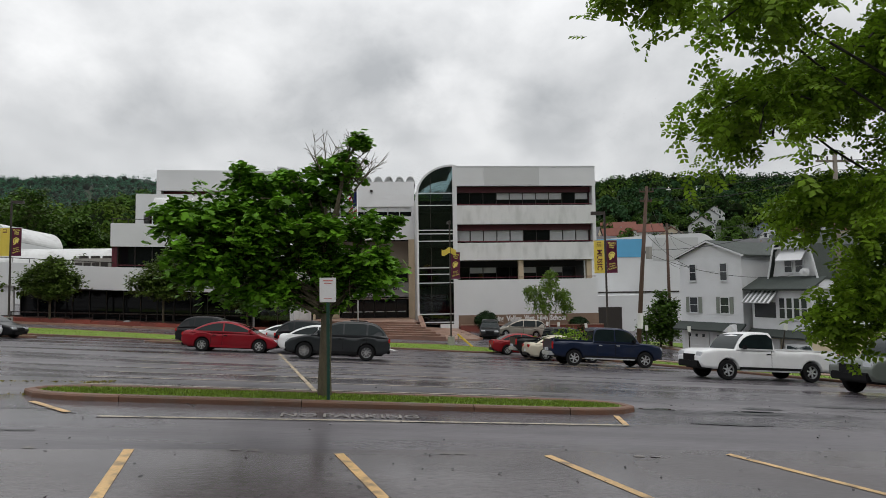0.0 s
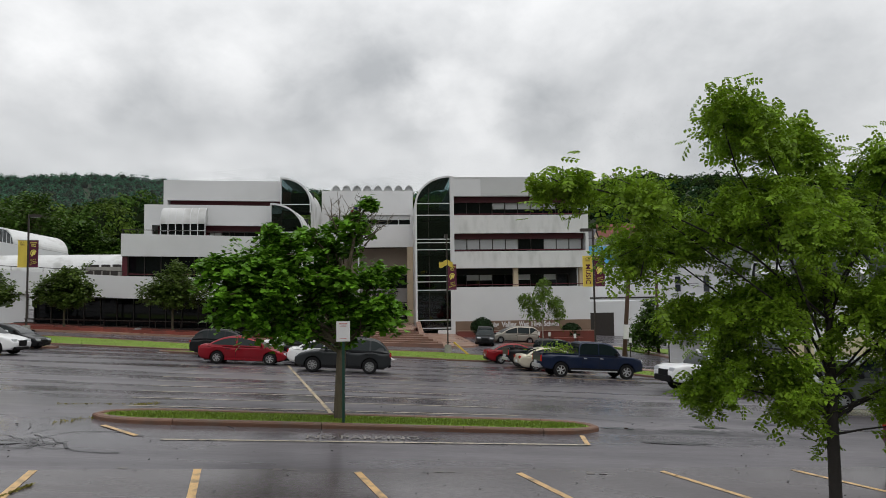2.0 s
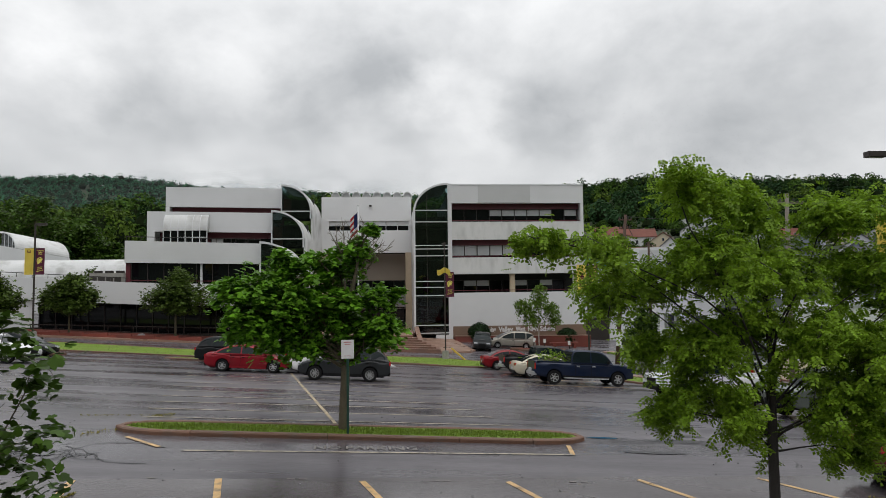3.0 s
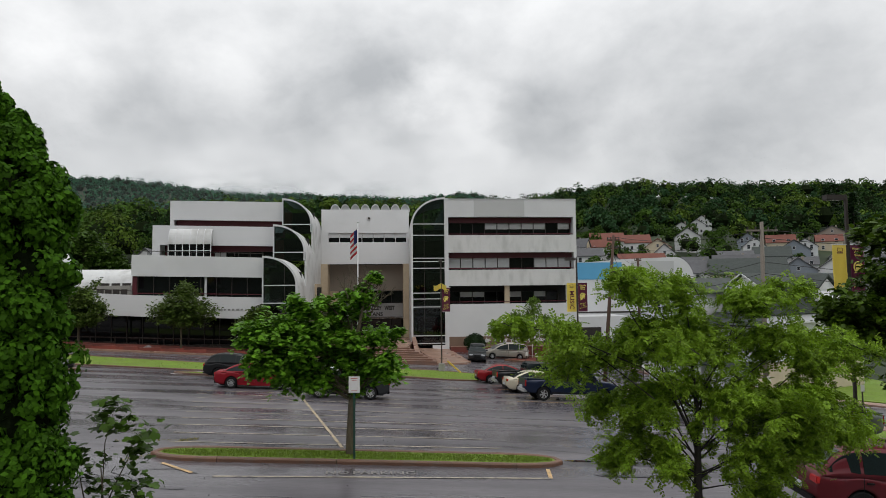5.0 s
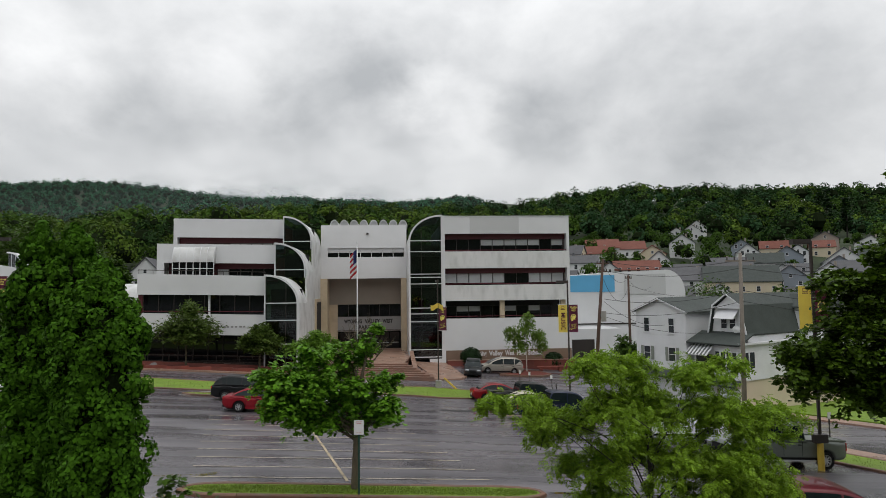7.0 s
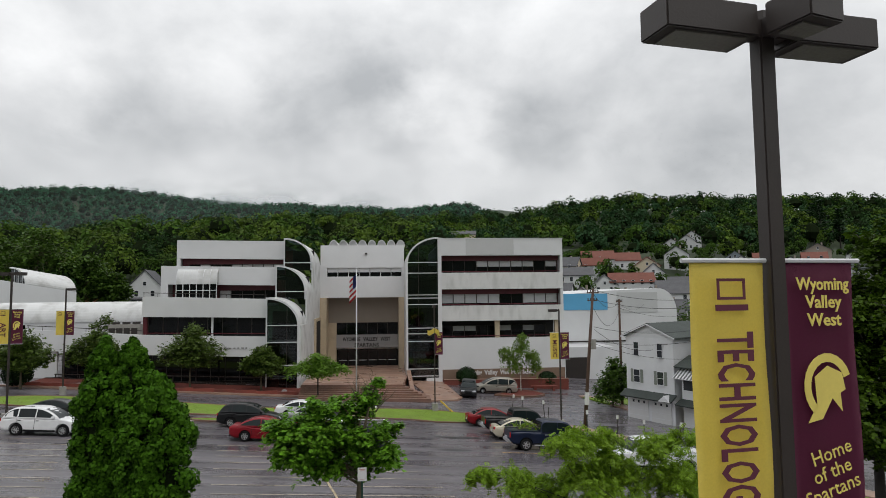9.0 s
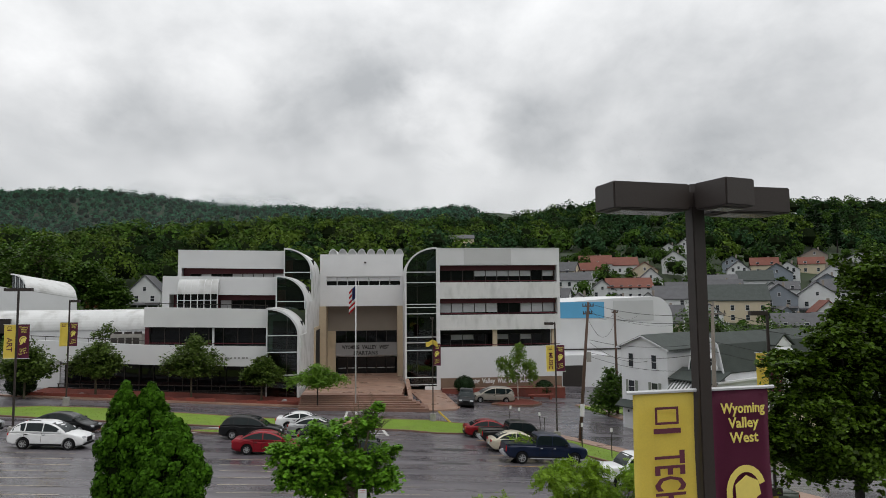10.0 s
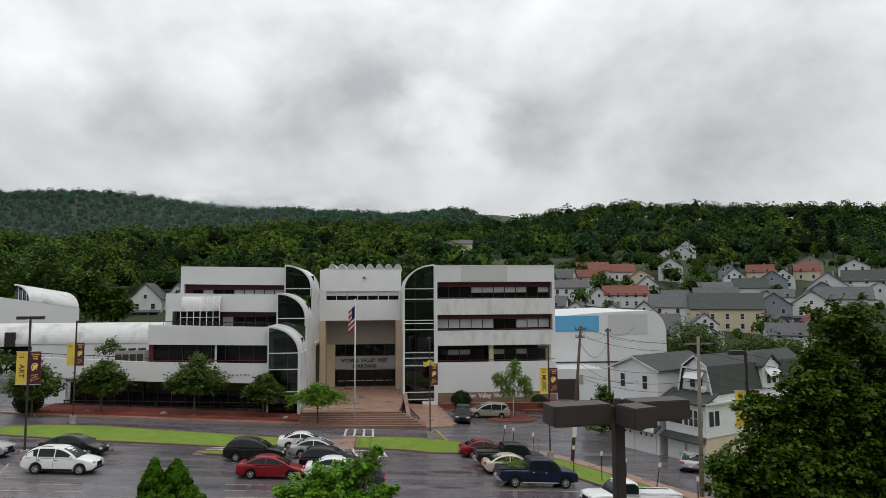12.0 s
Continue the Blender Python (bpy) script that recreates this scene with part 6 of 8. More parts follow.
# ---- lamps, banners, signs, poles and wires ----
def banner(parent, side, mat, w, h, z_top, word="", crest=False):
    """A cloth banner on two rods, hung beside the pole on the given side (-1 or 1)."""
    x0, x1 = (0.075, 0.075 + w) if side > 0 else (-0.075 - w, -0.075)
    n = 10
    bm = bmesh.new()
    cols = []
    for i in range(n + 1):
        x = x0 + (x1 - x0) * i / n
        cols.append([bm.verts.new((x, 0.02 * math.sin(i * 0.7 + j * 0.5) * (j / n) * (1 - j / n) * 3, z_top - h * j / n)) for j in range(n + 1)])
    for i in range(n):
        for j in range(n):
            bm.faces.new((cols[i][j], cols[i + 1][j], cols[i + 1][j + 1], cols[i][j + 1]))
    f = bm.faces[:]
    bmesh.ops.solidify(bm, geom=f, thickness=0.006)
    cloth = part("banner", bm, mat, parent, "yellow cloth banner" if mat == "yellow_banner" else "maroon cloth banner", smooth=True)
    for z in (z_top + 0.01, z_top - h - 0.01):
        part("banner_rod", tube([(0.04 * side, 0, z), (side * (w + 0.13), 0, z)], 0.016, 6), "metal_white", cloth)
    xm = (x0 + x1) / 2
    y = -0.034
    if word:
        words(word, w * 0.68, pose(xm, y, z_top - h * 0.595, 90, 0, 0) @ pose(0, 0, 0, 0, 0, -90), "maroon_ink", cloth, "banner_word", "maroon capitals running down", deep=0.002, bold=0.015, fit=h * 0.68)
    if mat == "yellow_banner":
        fr = bmesh.new()
        s = w * 0.19
        zc = z_top - h * 0.12
        for a, b, c, d in ((-s, s, s * 0.82, s), (-s, s, -s * 0.32, -s * 0.14), (-s, -s * 0.82, -s * 0.14, s), (s * 0.82, s, -s * 0.14, s), (-s * 1.15, s * 1.15, -s * 1.0, -s * 0.62)):
            box(xm + a, xm + b, y - 0.004, y, zc + c, zc + d, fr)
        part("emblem", fr, "maroon_ink", cloth, "maroon line emblem")
    if crest:
        for k, t in enumerate(("Wyoming", "Valley", "West")):
            words(t, w * 0.215, pose(xm, y, z_top - h * (0.085 + 0.068 * k), 90, 0, 0), "yellow_ink", cloth, "banner_word", "yellow lettering", deep=0.002, bold=0.02, fit=w * 0.76)
        for k, t in enumerate(("Home", "of the", "Spartans")):
            words(t, w * 0.235, pose(xm, y, z_top - h * (0.715 + 0.068 * k), 90, 0, 0) @ pose(0, 0, 0, 0, 0, 16), "yellow_ink", cloth, "banner_word", "yellow slanting lettering", deep=0.002)
        zc, rx, rz = z_top - h * 0.47, w * 0.34, h * 0.125
        arc = [(xm + rx * math.cos(radians(g)), zc + rz * math.sin(radians(g))) for g in range(20, 231, 15)]
        inn = [(xm + rx * 0.72 * math.cos(radians(g)), zc + rz * 0.74 * math.sin(radians(g))) for g in range(230, 19, -15)]
        part("crest", prism(arc + inn, y - 0.003, y, "y"), "yellow_ink", cloth, "plain yellow crescent shape")
        mark = [(-0.55, 0.3), (0.0, 0.62), (0.6, 0.4), (0.72, -0.1), (0.5, -0.2), (0.55, -0.75), (0.15, -0.35), (-0.3, -0.95), (-0.9, -1.05), (-0.5, -0.5)]
        part("crest_mark", prism([(xm + px * rx, zc + pz * rz) for px, pz in mark], y - 0.003, y, "y"), "yellow_ink", cloth, "plain yellow crest shape")
    return cloth


def lamp(x, y, h, heads, label, words_left="", crest=True, banners=True, z_banner=None, bw=0.6, bh=1.95, base="concrete", turn=0, foot=None, left=True):
    z = lot(x, y)
    top = thing("street_lamp", pose(x, y, z, 0, 0, turn), label, "street lamp", "lamps in the car park")
    part("pole", box(-0.055, 0.055, -0.055, 0.055, 0.0, h, bevel=0.008), "lamp_brown", top, "square dark brown pole")
    stout = (0.32, 0.28, 0.75) if base == "concrete" else (0.14, 0.13, 1.2)
    part("footing", tube([(0, 0, -0.4), (0, 0, stout[2])], stout[:2], 14), base, top, "round footing")
    if base == "safety_yellow":
        part("junction_box", box(-0.30, 0.30, -0.14, 0.14, 1.18, 1.55, bevel=0.02), "lamp_brown", top, "dark junction box on the pole")
    for a, reach in heads:
        m = pose(0, 0, h - 0.02, 0, 0, a)
        bm = prism([(0.15, -0.105), (0.15, 0.105), (reach, 0.105), (reach, -0.105)], -0.145, 0.145, "y", bevel=0.01)
        bm.transform(m)
        head = part("lamp_head", bm, "lamp_brown", top, "brown box-shaped lamp head")
        arm = box(0.04, 0.28, -0.05, 0.05, -0.06, 0.06)
        arm.transform(m)
        part("arm", arm, "lamp_brown", head)
        lens = box(0.22, reach - 0.08, -0.11, 0.11, -0.117, -0.106)
        lens.transform(m)
        part("lamp_lens", lens, "lens", head)
    part("cap", tube([(0, 0, h), (0, 0, h + 0.11)], [0.05, 0.045], 8), "lamp_brown", top)
    if banners:
        zb = z_banner or h * 0.78
        if left:
            banner(top, -1, "yellow_banner", bw, bh, zb, words_left)
        banner(top, 1, "maroon_banner", bw, bh, zb, "", crest)
    return top


zn = lot(1.5, -2.32)
lamp(1.5, -2.32, 10.13 - zn, ((183, 0.82), (-80, 0.46), (1, 0.80)), "tall brown lamp with three box heads and two banners", "TECHNOLOGY", True, z_banner=8.58 - zn, turn=7, bw=0.53, bh=1.70)
lamp(-26.1, 37.5, 10.0, ((0, 0.9), (180, 0.9)), "tall dark lamp with two heads and two banners", "ART", True, z_banner=7.6, bw=0.75, bh=2.3)
lamp(-30.4, 53.2, 9.6, ((0, 0.9),), "tall dark lamp with one head and two banners", "", True, z_banner=7.6, bw=0.72, bh=2.2)
lamp(3.45, 51.5, 9.7, ((90, 0.9),), "dark lamp post with a maroon banner and a folded yellow one", "", True, z_banner=7.3, bw=0.7, bh=2.1, left=False)
lamp(13.3, 44.0, 9.75, ((180, 0.9),), "dark lamp post with a music banner on the verge", "MUSIC", True, z_banner=7.9, bw=0.72, bh=2.2)
lamp(17.6, 21.4, 9.9, ((180, 0.9),), "dark lamp post with banners beside a big tree", "", True, z_banner=7.95, bw=0.6, bh=1.9, base="safety_yellow")
fold = thing("folded_banner", pose(3.45, 51.5, lot(3.45, 51.5)), "yellow banner blown over its rod on a lamp post", "banner")
rng = np.random.RandomState(5)
bm = bmesh.new()
bmesh.ops.create_grid(bm, x_segments=8, y_segments=6, size=0.5)
for v in bm.verts:
    v.co = Vector((v.co.x * 1.1 - 0.1, 0.12 * math.sin(v.co.x * 9) - 0.14, 7.35 + v.co.y * 0.45 + 0.12 * math.sin(v.co.x * 7 + 1)))
bmesh.ops.solidify(bm, geom=bm.faces[:], thickness=0.01)
part("cloth", bm, "yellow_banner", fold)
barrier = thing("yellow_barrier", on_ground(4.3, 51.4, -30), "leaning yellow and grey barrier by a lamp foot", "barrier")
part("board", prism([(-0.5, 0.9), (-0.42, 1.0), (0.9, 0.12), (0.82, 0.02)], -0.05, 0.05, "y"), "safety_yellow", barrier)
part("stay", tube([(-0.4, 0.3, 0), (-0.4, 0, 0.85)], 0.03, 6), "concrete", barrier)


def sign_post(x, y, h, w, hh, label, post="sign_green", lean=0.0, print_mat=None, lift=0.12):
    z = lot(x, y) + lift
    top = thing("sign_post", pose(x, y, z, 0, lean, 0), label, "sign", "signs and posts")
    part("post", box(-0.03, 0.03, -0.02, 0.02, -0.4, h, bevel=0.008), post, top)
    if w:
        plate = part("sign_plate", box(-w / 2, w / 2, -0.034, -0.024, h - hh, h, bevel=0.004), "sign_white", top)
        if print_mat:
            for k, (a, b, s) in enumerate(((0.10, 0.14, 0.6), (0.22, 0.25, 0.45), (0.84, 0.86, 0.5))):
                part("print_bar", box(-w * s / 2, w * s / 2, -0.038, -0.035, h - hh * b, h - hh * a), print_mat, plate)
    return top


sign_post(-1.85, 15.72, 2.28, 0.31, 0.46, "small white notice on a green steel post", print_mat="red_print")
for x, y, h, lean, w in ((9.8, 47.6, 2.2, 8, 0.25), (10.6, 46.4, 2.2, 0, 0.25), (11.9, 43.8, 2.2, -4, 0.25), (12.6, 45.4, 1.5, 0, 0), (14.6, 41.5, 1.4, 0, 0), (13.6, 38.3, 2.1, 0, 0.25), (15.0, 36.0, 2.1, 0, 0.25), (15.9, 33.6, 2.1, 0, 0.25), (16.9, 31.2, 2.3, 10, 0.28), (18.2, 28.0, 2.1, 0, 0.25), (20.0, 24.0, 2.1, 0, 0.25)):
    sign_post(x, y, h, w * 0.75, 0.3, "thin dark post with a small pale plate on the verge" if w else "thin dark post on the verge", post="metal_dark", lean=lean)


def utility_pole(x, y, h, lean_x, lean_y, mat, arms, label):
    z = lot(x, y)
    top = thing("utility_pole", pose(x, y, z), label, "utility pole", "utility poles")
    tip = Vector((lean_x, lean_y, h))
    part("pole", tube([(0, 0, -0.4), tip * 0.5, tip], [0.16, 0.135, 0.10], 10), mat, top, smooth=True)
    for dz, w in arms:
        c = tip * ((h - dz) / h)
        part("crossarm", box(c.x - w, c.x + w, c.y - 0.05, c.y + 0.05, c.z - 0.05, c.z + 0.05), mat, top)
        for s in (-0.9, -0.4, 0.4, 0.9):
            part("insulator", tube([(c.x + s * w, c.y, c.z + 0.05), (c.x + s * w, c.y, c.z + 0.22)], 0.04, 6), "metal_dark", top)
    return Vector((x, y, z)) + tip


P1 = utility_pole(15.1, 43.6, 11.6, 1.15, 0.3, "wood_dark", ((0.35, 0.5), (1.0, 0.4)), "dark leaning wooden utility pole with a white notice")
P2 = utility_pole(24.2, 58.6, 11.4, 0, 0, "wood_dark", ((0.3, 0.35),), "dark wooden utility pole beside the auditorium")
P3 = utility_pole(20.5, 31.9, 10.9, 0.15, 0, "wood_grey", ((0.5, 0.95),), "weathered grey utility pole with a crossarm")
box_t = thing("transformer", pose(15.75, 43.2, 4.2), "grey transformer can on a utility pole", "transformer")
part("can", tube([(0.1, -0.25, -0.45), (0.1, -0.25, 0.35)], 0.2, 12), "concrete", box_t)
part("bracket", box(-0.1, 0.2, -0.12, -0.02, -0.1, 0.1), "metal_dark", box_t)
notice = thing("pole_notice", pose(15.35, 43.42, lot(15.3, 43.6) + 2.1), "white notice wrapped on a utility pole", "notice")
part("sheet", tube([(0, 0.17, 0), (0.06, 0.19, 1.0)], 0.185, 10), "sign_white", notice)


def wire(a, b, sag, label="black overhead cable between poles"):
    a, b = Vector(a), Vector(b)
    pts = [a.lerp(b, u) - Vector((0, 0, sag * 4 * u * (1 - u))) for u in np.linspace(0, 1, 13)]
    tagged(link("overhead_wire", tube(pts, 0.016, 5), "wire"), label, "cable", "overhead wires")


for dz in (0.1, 0.9, 3.2, 4.3):
    wire(P1 - Vector((0, 0, dz)), P3 - Vector((0, 0, dz * 0.6 + 0.4)), 0.5)
    wire(P3 - Vector((0, 0, dz * 0.6 + 0.4)), (31.0, 14.0, 6.6 - dz * 0.6), 0.5)
wire(P1 - Vector((0, 0, 0.4)), P2 - Vector((0, 0, 0.3)), 0.9)
wire(P1 - Vector((0, 0, 1.6)), P2 - Vector((0, 0, 1.2)), 1.6)
wire(P1 - Vector((0, 0, 3.4)), (24.6, 50.2, 3.0), 0.8, "black service cable to a house")
wire(P1 - Vector((0, 0, 4.6)), (28.4, 46.6, 2.6), 0.7, "black service cable to a house")
wire(P2 - Vector((0, 0, 0.5)), (38.0, 84.0, 6.5), 0.8)
wire(P2 - Vector((0, 0, 1.0)), (44.0, 78.0, 5.6), 0.9)
wire(P2 - Vector((0, 0, 3.6)), (24.0, 50.4, 3.2), 0.5, "black service cable to a house")

# flag and its pole
mast = thing("flagpole", pose(-4.05, 56.4, -2.0), "tall white flagpole before the entrance steps", "flagpole")
part("mast", tube([(0, 0, -0.2), (0, 0, 13.0)], [0.08, 0.05], 10), "metal_white", mast, smooth=True)
ball = bmesh.new()
bmesh.ops.create_uvsphere(ball, u_segments=10, v_segments=6, radius=0.1)
bmesh.ops.translate(ball, verts=ball.verts[:], vec=(0, 0, 13.08))
part("finial", ball, "metal_white", mast)
flag = thing("flag", pose(-4.05, 56.4, 8.2), "limp striped flag hanging on its pole", "flag")


def fold_cloth(name, z0, z1, x0, x1, mat, n=8):
    bm = bmesh.new()
    cols = []
    for i in range(n + 1):
        u = i / n
        x = x0 + (x1 - x0) * u
        cols.append([bm.verts.new((-x * 0.75, 0.10 * math.sin(x * 9), z0 + (z1 - z0) * j - x * 0.75)) for j in (0, 1)])
    for i in range(n):
        bm.faces.new((cols[i][0], cols[i + 1][0], cols[i + 1][1], cols[i][1]))
    bmesh.ops.solidify(bm, geom=bm.faces[:], thickness=0.01)
    part(name, bm, mat, flag)


for k in range(9):
    fold_cloth("stripe", 2.3 - 0.26 * (k + 1), 2.3 - 0.26 * k - 0.004, 0.05 if k > 4 else 0.5, 0.95, "flag_red" if k % 2 == 0 else "flag_white")
fold_cloth("canton", 1.0, 2.3, 0.05, 0.496, "flag_blue")


# ---- houses ----
def house_window(parent, x, y, z, w, h, shutters=False, face=-1):
    """A sash window in the wall plane y, facing -y (face -1) or, along x, the side wall."""
    win = part("window", box(x - w / 2 - 0.07, x + w / 2 + 0.07, y - 0.05, y + 0.02, z - 0.07, z + h + 0.07), "metal_white", parent)
    part("pane", box(x - w / 2, x + w / 2, y - 0.062, y - 0.052, z, z + h * 0.48), "window", win)
    part("pane", box(x - w / 2, x + w / 2, y - 0.062, y - 0.052, z + h * 0.52, z + h), "window", win)
    part("sill", box(x - w / 2 - 0.1, x + w / 2 + 0.1, y - 0.10, y - 0.05, z - 0.12, z - 0.07), "metal_white", win)
    if shutters:
        for s in (-1, 1):
            a, b = sorted((x + s * (w / 2 + 0.09), x + s * (w / 2 + 0.38)))
            part("shutter", box(a, b, y - 0.05, y - 0.01, z - 0.05, z + h + 0.05), "shutter", win)
    return win


def side_window(parent, x, y, z, w, h):
    win = part("window", box(x - 0.02, x + 0.05, y - w / 2 - 0.07, y + w / 2 + 0.07, z - 0.07, z + h + 0.07), "metal_white", parent)
    part("pane", box(x + 0.052, x + 0.062, y - w / 2, y + w / 2, z, z + h), "window", win)
    return win


def boards(parent, x0, x1, y, z0, z1, gap=0.16, mat="siding", apex=None):
    """Clapboards over a wall that faces -y, each a thin tilted board; apex (z) closes a gable."""
    n = int((z1 - z0) / gap)
    for k in range(n):
        za = z0 + k * gap
        bm = bmesh.new()
        v = [bm.verts.new(p) for p in ((x0, y - 0.03, za), (x1, y - 0.03, za), (x1, y - 0.008, za + gap), (x0, y - 0.008, za + gap), (x0, y, za), (x1, y, za))]
        bm.faces.new((v[0], v[1], v[2], v[3]))
        bm.faces.new((v[4], v[5], v[1], v[0]))
        part("clapboard", bm, mat, parent)


def gable_house(x, y, turn, w, d, eave, ridge, wall="siding", roof="shingle_grey", label="small house with a gable roof on the hillside", rows=2, cols=2, z=None, along=False, chimney=True, porch=False, name="house"):
    """A house whose front wall faces -y before it is turned; along: the ridge runs along the front."""
    zz = land(x, y) - 0.3 if z is None else z
    top = thing(name, pose(x, y, zz, 0, 0, turn), label, "house", "houses on the hillside")
    e = 0.35
    if along:
        part("wall", prism([(0, -2), (0, eave), (d / 2, ridge), (d, eave), (d, -2)], -w / 2, w / 2, "x"), wall, top)
        part("roof", prism([(-e, eave - 0.15), (d / 2, ridge + 0.12), (d + e, eave - 0.15), (d + e, eave + 0.08), (d / 2, ridge + 0.38), (-e, eave + 0.08)], -w / 2 - e, w / 2 + e, "x"), roof, top)
    else:
        part("wall", prism([(-w / 2, -2), (-w / 2, eave), (0, ridge), (w / 2, eave), (w / 2, -2)], 0, d, "y"), wall, top)
        part("roof", prism([(-w / 2 - e, eave - 0.2), (0, ridge + 0.1), (w / 2 + e, eave - 0.2), (w / 2 + e, eave + 0.02), (0, ridge + 0.36), (-w / 2 - e, eave + 0.02)], -e, d + e, "y"), roof, top)
    for r in range(rows):
        for c in range(cols):
            wx = -w / 2 + w * (c + 0.5) / cols
            house_window(top, wx, 0, 1.0 + r * 2.7, 0.9, 1.35)
            side_window(top, w / 2, d * (c + 0.5) / cols, 1.0 + r * 2.7, 0.9, 1.35)
    if not along and ridge - eave > 2.0:
        house_window(top, 0, 0, eave + 0.25, 0.7, 0.95)
    if chimney:
        part("chimney", box(w * 0.15, w * 0.15 + 0.6, d * 0.6, d * 0.6 + 0.6, eave, ridge + 0.8), "taupe", top)
    if porch:
        part("porch_roof", prism([(-1.9, 2.7), (0, 3.2), (0, 3.35), (-2.0, 2.85)], -w / 2, w / 2, "x"), roof, top)
        for k in range(4):
            px = -w / 2 + 0.15 + k * (w - 0.3) / 3
            part("porch_post", box(px - 0.07, px + 0.07, -1.8, -1.66, -0.5, 2.75), "metal_white", top)
        part("porch_floor", box(-w / 2, w / 2, -1.9, 0, -0.6, 0.0), "metal_white", top)
    return top


# the white clapboard house on the street corner: garage below, two floors above
T1 = -60
H1 = thing("white_house", pose(23.6, 50.0, -3.85, 0, 0, T1), "tall white clapboard house with shutters and a garage below", "house", "houses on the street")
part("wall", prism([(-2.6, -0.6), (-2.6, 8.08), (0, 9.12), (2.6, 8.08), (2.6, -0.6)], 0, 9.0, "y"), "siding", H1)
part("roof", prism([(-2.95, 7.90), (0, 9.14), (2.95, 7.90), (2.95, 8.02), (0, 9.28), (-2.95, 8.02)], -0.3, 9.3, "y"), "shingle", H1)
part("barge_board", prism([(-2.97, 7.86), (0, 9.10), (2.97, 7.86), (2.97, 7.98), (0, 9.22), (-2.97, 7.98)], -0.36, -0.30, "y"), "metal_white", H1)
boards(H1, -2.6, 2.6, 0, 2.7, 8.0, 0.2)
for x in (-1.4, 1.2):
    house_window(H1, x, -0.03, 6.15, 0.5, 1.25)
    house_window(H1, x, -0.03, 3.65, 0.62, 1.15, True)
part("garage_canopy", prism([(-0.9, 2.25), (0, 2.75), (0, 2.9), (-0.95, 2.36)], -2.8, 2.8, "x"), "shingle", H1, "small shingled canopy over the garage doors")
part("canopy_gable", prism([(1.5, 2.3), (2.1, 2.85), (2.7, 2.3)], -1.0, -0.2, "y"), "siding", H1)
for x in (-1.25, 1.2):
    door = part("garage_door", box(x - 1.05, x + 1.05, -0.08, -0.01, 0, 2.15), "door_white", H1)
    for k in range(1, 4):
        part("door_rail", box(x - 1.05, x + 1.05, -0.10, -0.081, k * 0.54 - 0.015, k * 0.54 + 0.015), "siding", door)
    for dx in (-0.6, 0.0, 0.6):
        part("door_light", box(x + dx - 0.1, x + dx + 0.1, -0.10, -0.081, 1.72, 1.95), "window", door)
part("eave_trim", box(2.6, 2.72, -0.2, 9.2, 7.72, 7.90), "metal_white", H1)
for k in range(24):
    part("clapboard", box(2.6, 2.625, 0.0, 9.0, 2.9 + k * 0.2, 3.09 + k * 0.2), "siding", H1)
bags = thing("rubbish_bags", on_ground(25.6, 50.2, 0), "heap of black rubbish bags on the footway", "rubbish bags")
for k, (bx, by, r) in enumerate(((0, 0, 0.35), (0.5, 0.1, 0.3), (0.2, -0.3, 0.28), (-0.4, 0.1, 0.26))):
    bm = bmesh.new()
    bmesh.ops.create_icosphere(bm, subdivisions=2, radius=r)
    for v in bm.verts:
        v.co = v.co * (1 + 0.18 * noise.noise(v.co * 5 + Vector((k, 0, 0)))) + Vector((bx, by, r * 0.75))
        v.co.z = max(v.co.z, 0.1)
    part("bag", bm, "car_trim", bags, smooth=True)

# the gambrel-roofed house next door
H2 = thing("gambrel_house", pose(27.9, 46.1, -3.95, 0, 0, -65), "white house with a dark gambrel roof, dormer and glazed porch", "house", "houses on the street")
gam = [(-1.75, 6.2), (-1.25, 8.65), (0, 9.6), (1.25, 8.65), (1.75, 6.2)]
part("wall", prism([(-1.7, -0.8)] + [(x * 0.96, z - 0.1) for x, z in gam] + [(1.7, -0.8)], 0, 14.5, "y"), "siding", H2)
rf = bmesh.new()
up = [(x * 1.07, z + 0.12) for x, z in gam]
for a, b, c, d in zip(gam, gam[1:], up, up[1:]):
    prism([a, b, d, c], -0.3, 14.8, "y", rf)
bmesh.ops.remove_doubles(rf, verts=rf.verts[:], dist=0.002)
part("roof", rf, "shingle", H2, "dark shingled gambrel roof")
fr = bmesh.new()
for a, b, c, d in zip(gam, gam[1:], up, up[1:]):
    prism([a, b, d, c], -0.36, -0.31, "y", fr)
part("barge_board", fr, "metal_white", H2)
boards(H2, -1.4, 1.4, 0, 6.3, 8.4, 0.2)
part("gable_trim", box(-1.35, 1.35, -0.34, -0.02, 8.45, 8.58), "metal_white", H2)
for x in (-0.40, 0.40):
    house_window(H2, x, -0.03, 6.75, 0.5, 0.85)
part("awning", prism([(-0.75, 7.55), (0, 8.3), (0, 8.36), (-0.78, 7.6)], -0.95, 0.95, "x"), "metal_white", H2, "white metal window awning")
dish = bmesh.new()
bmesh.ops.create_cone(dish, cap_ends=False, segments=14, radius1=0.32, radius2=0.05, depth=0.12)
dish.transform(pose(1.0, -0.5, 6.75, 70, 0, 20))
part("satellite_dish", dish, "panel_grey", H2)
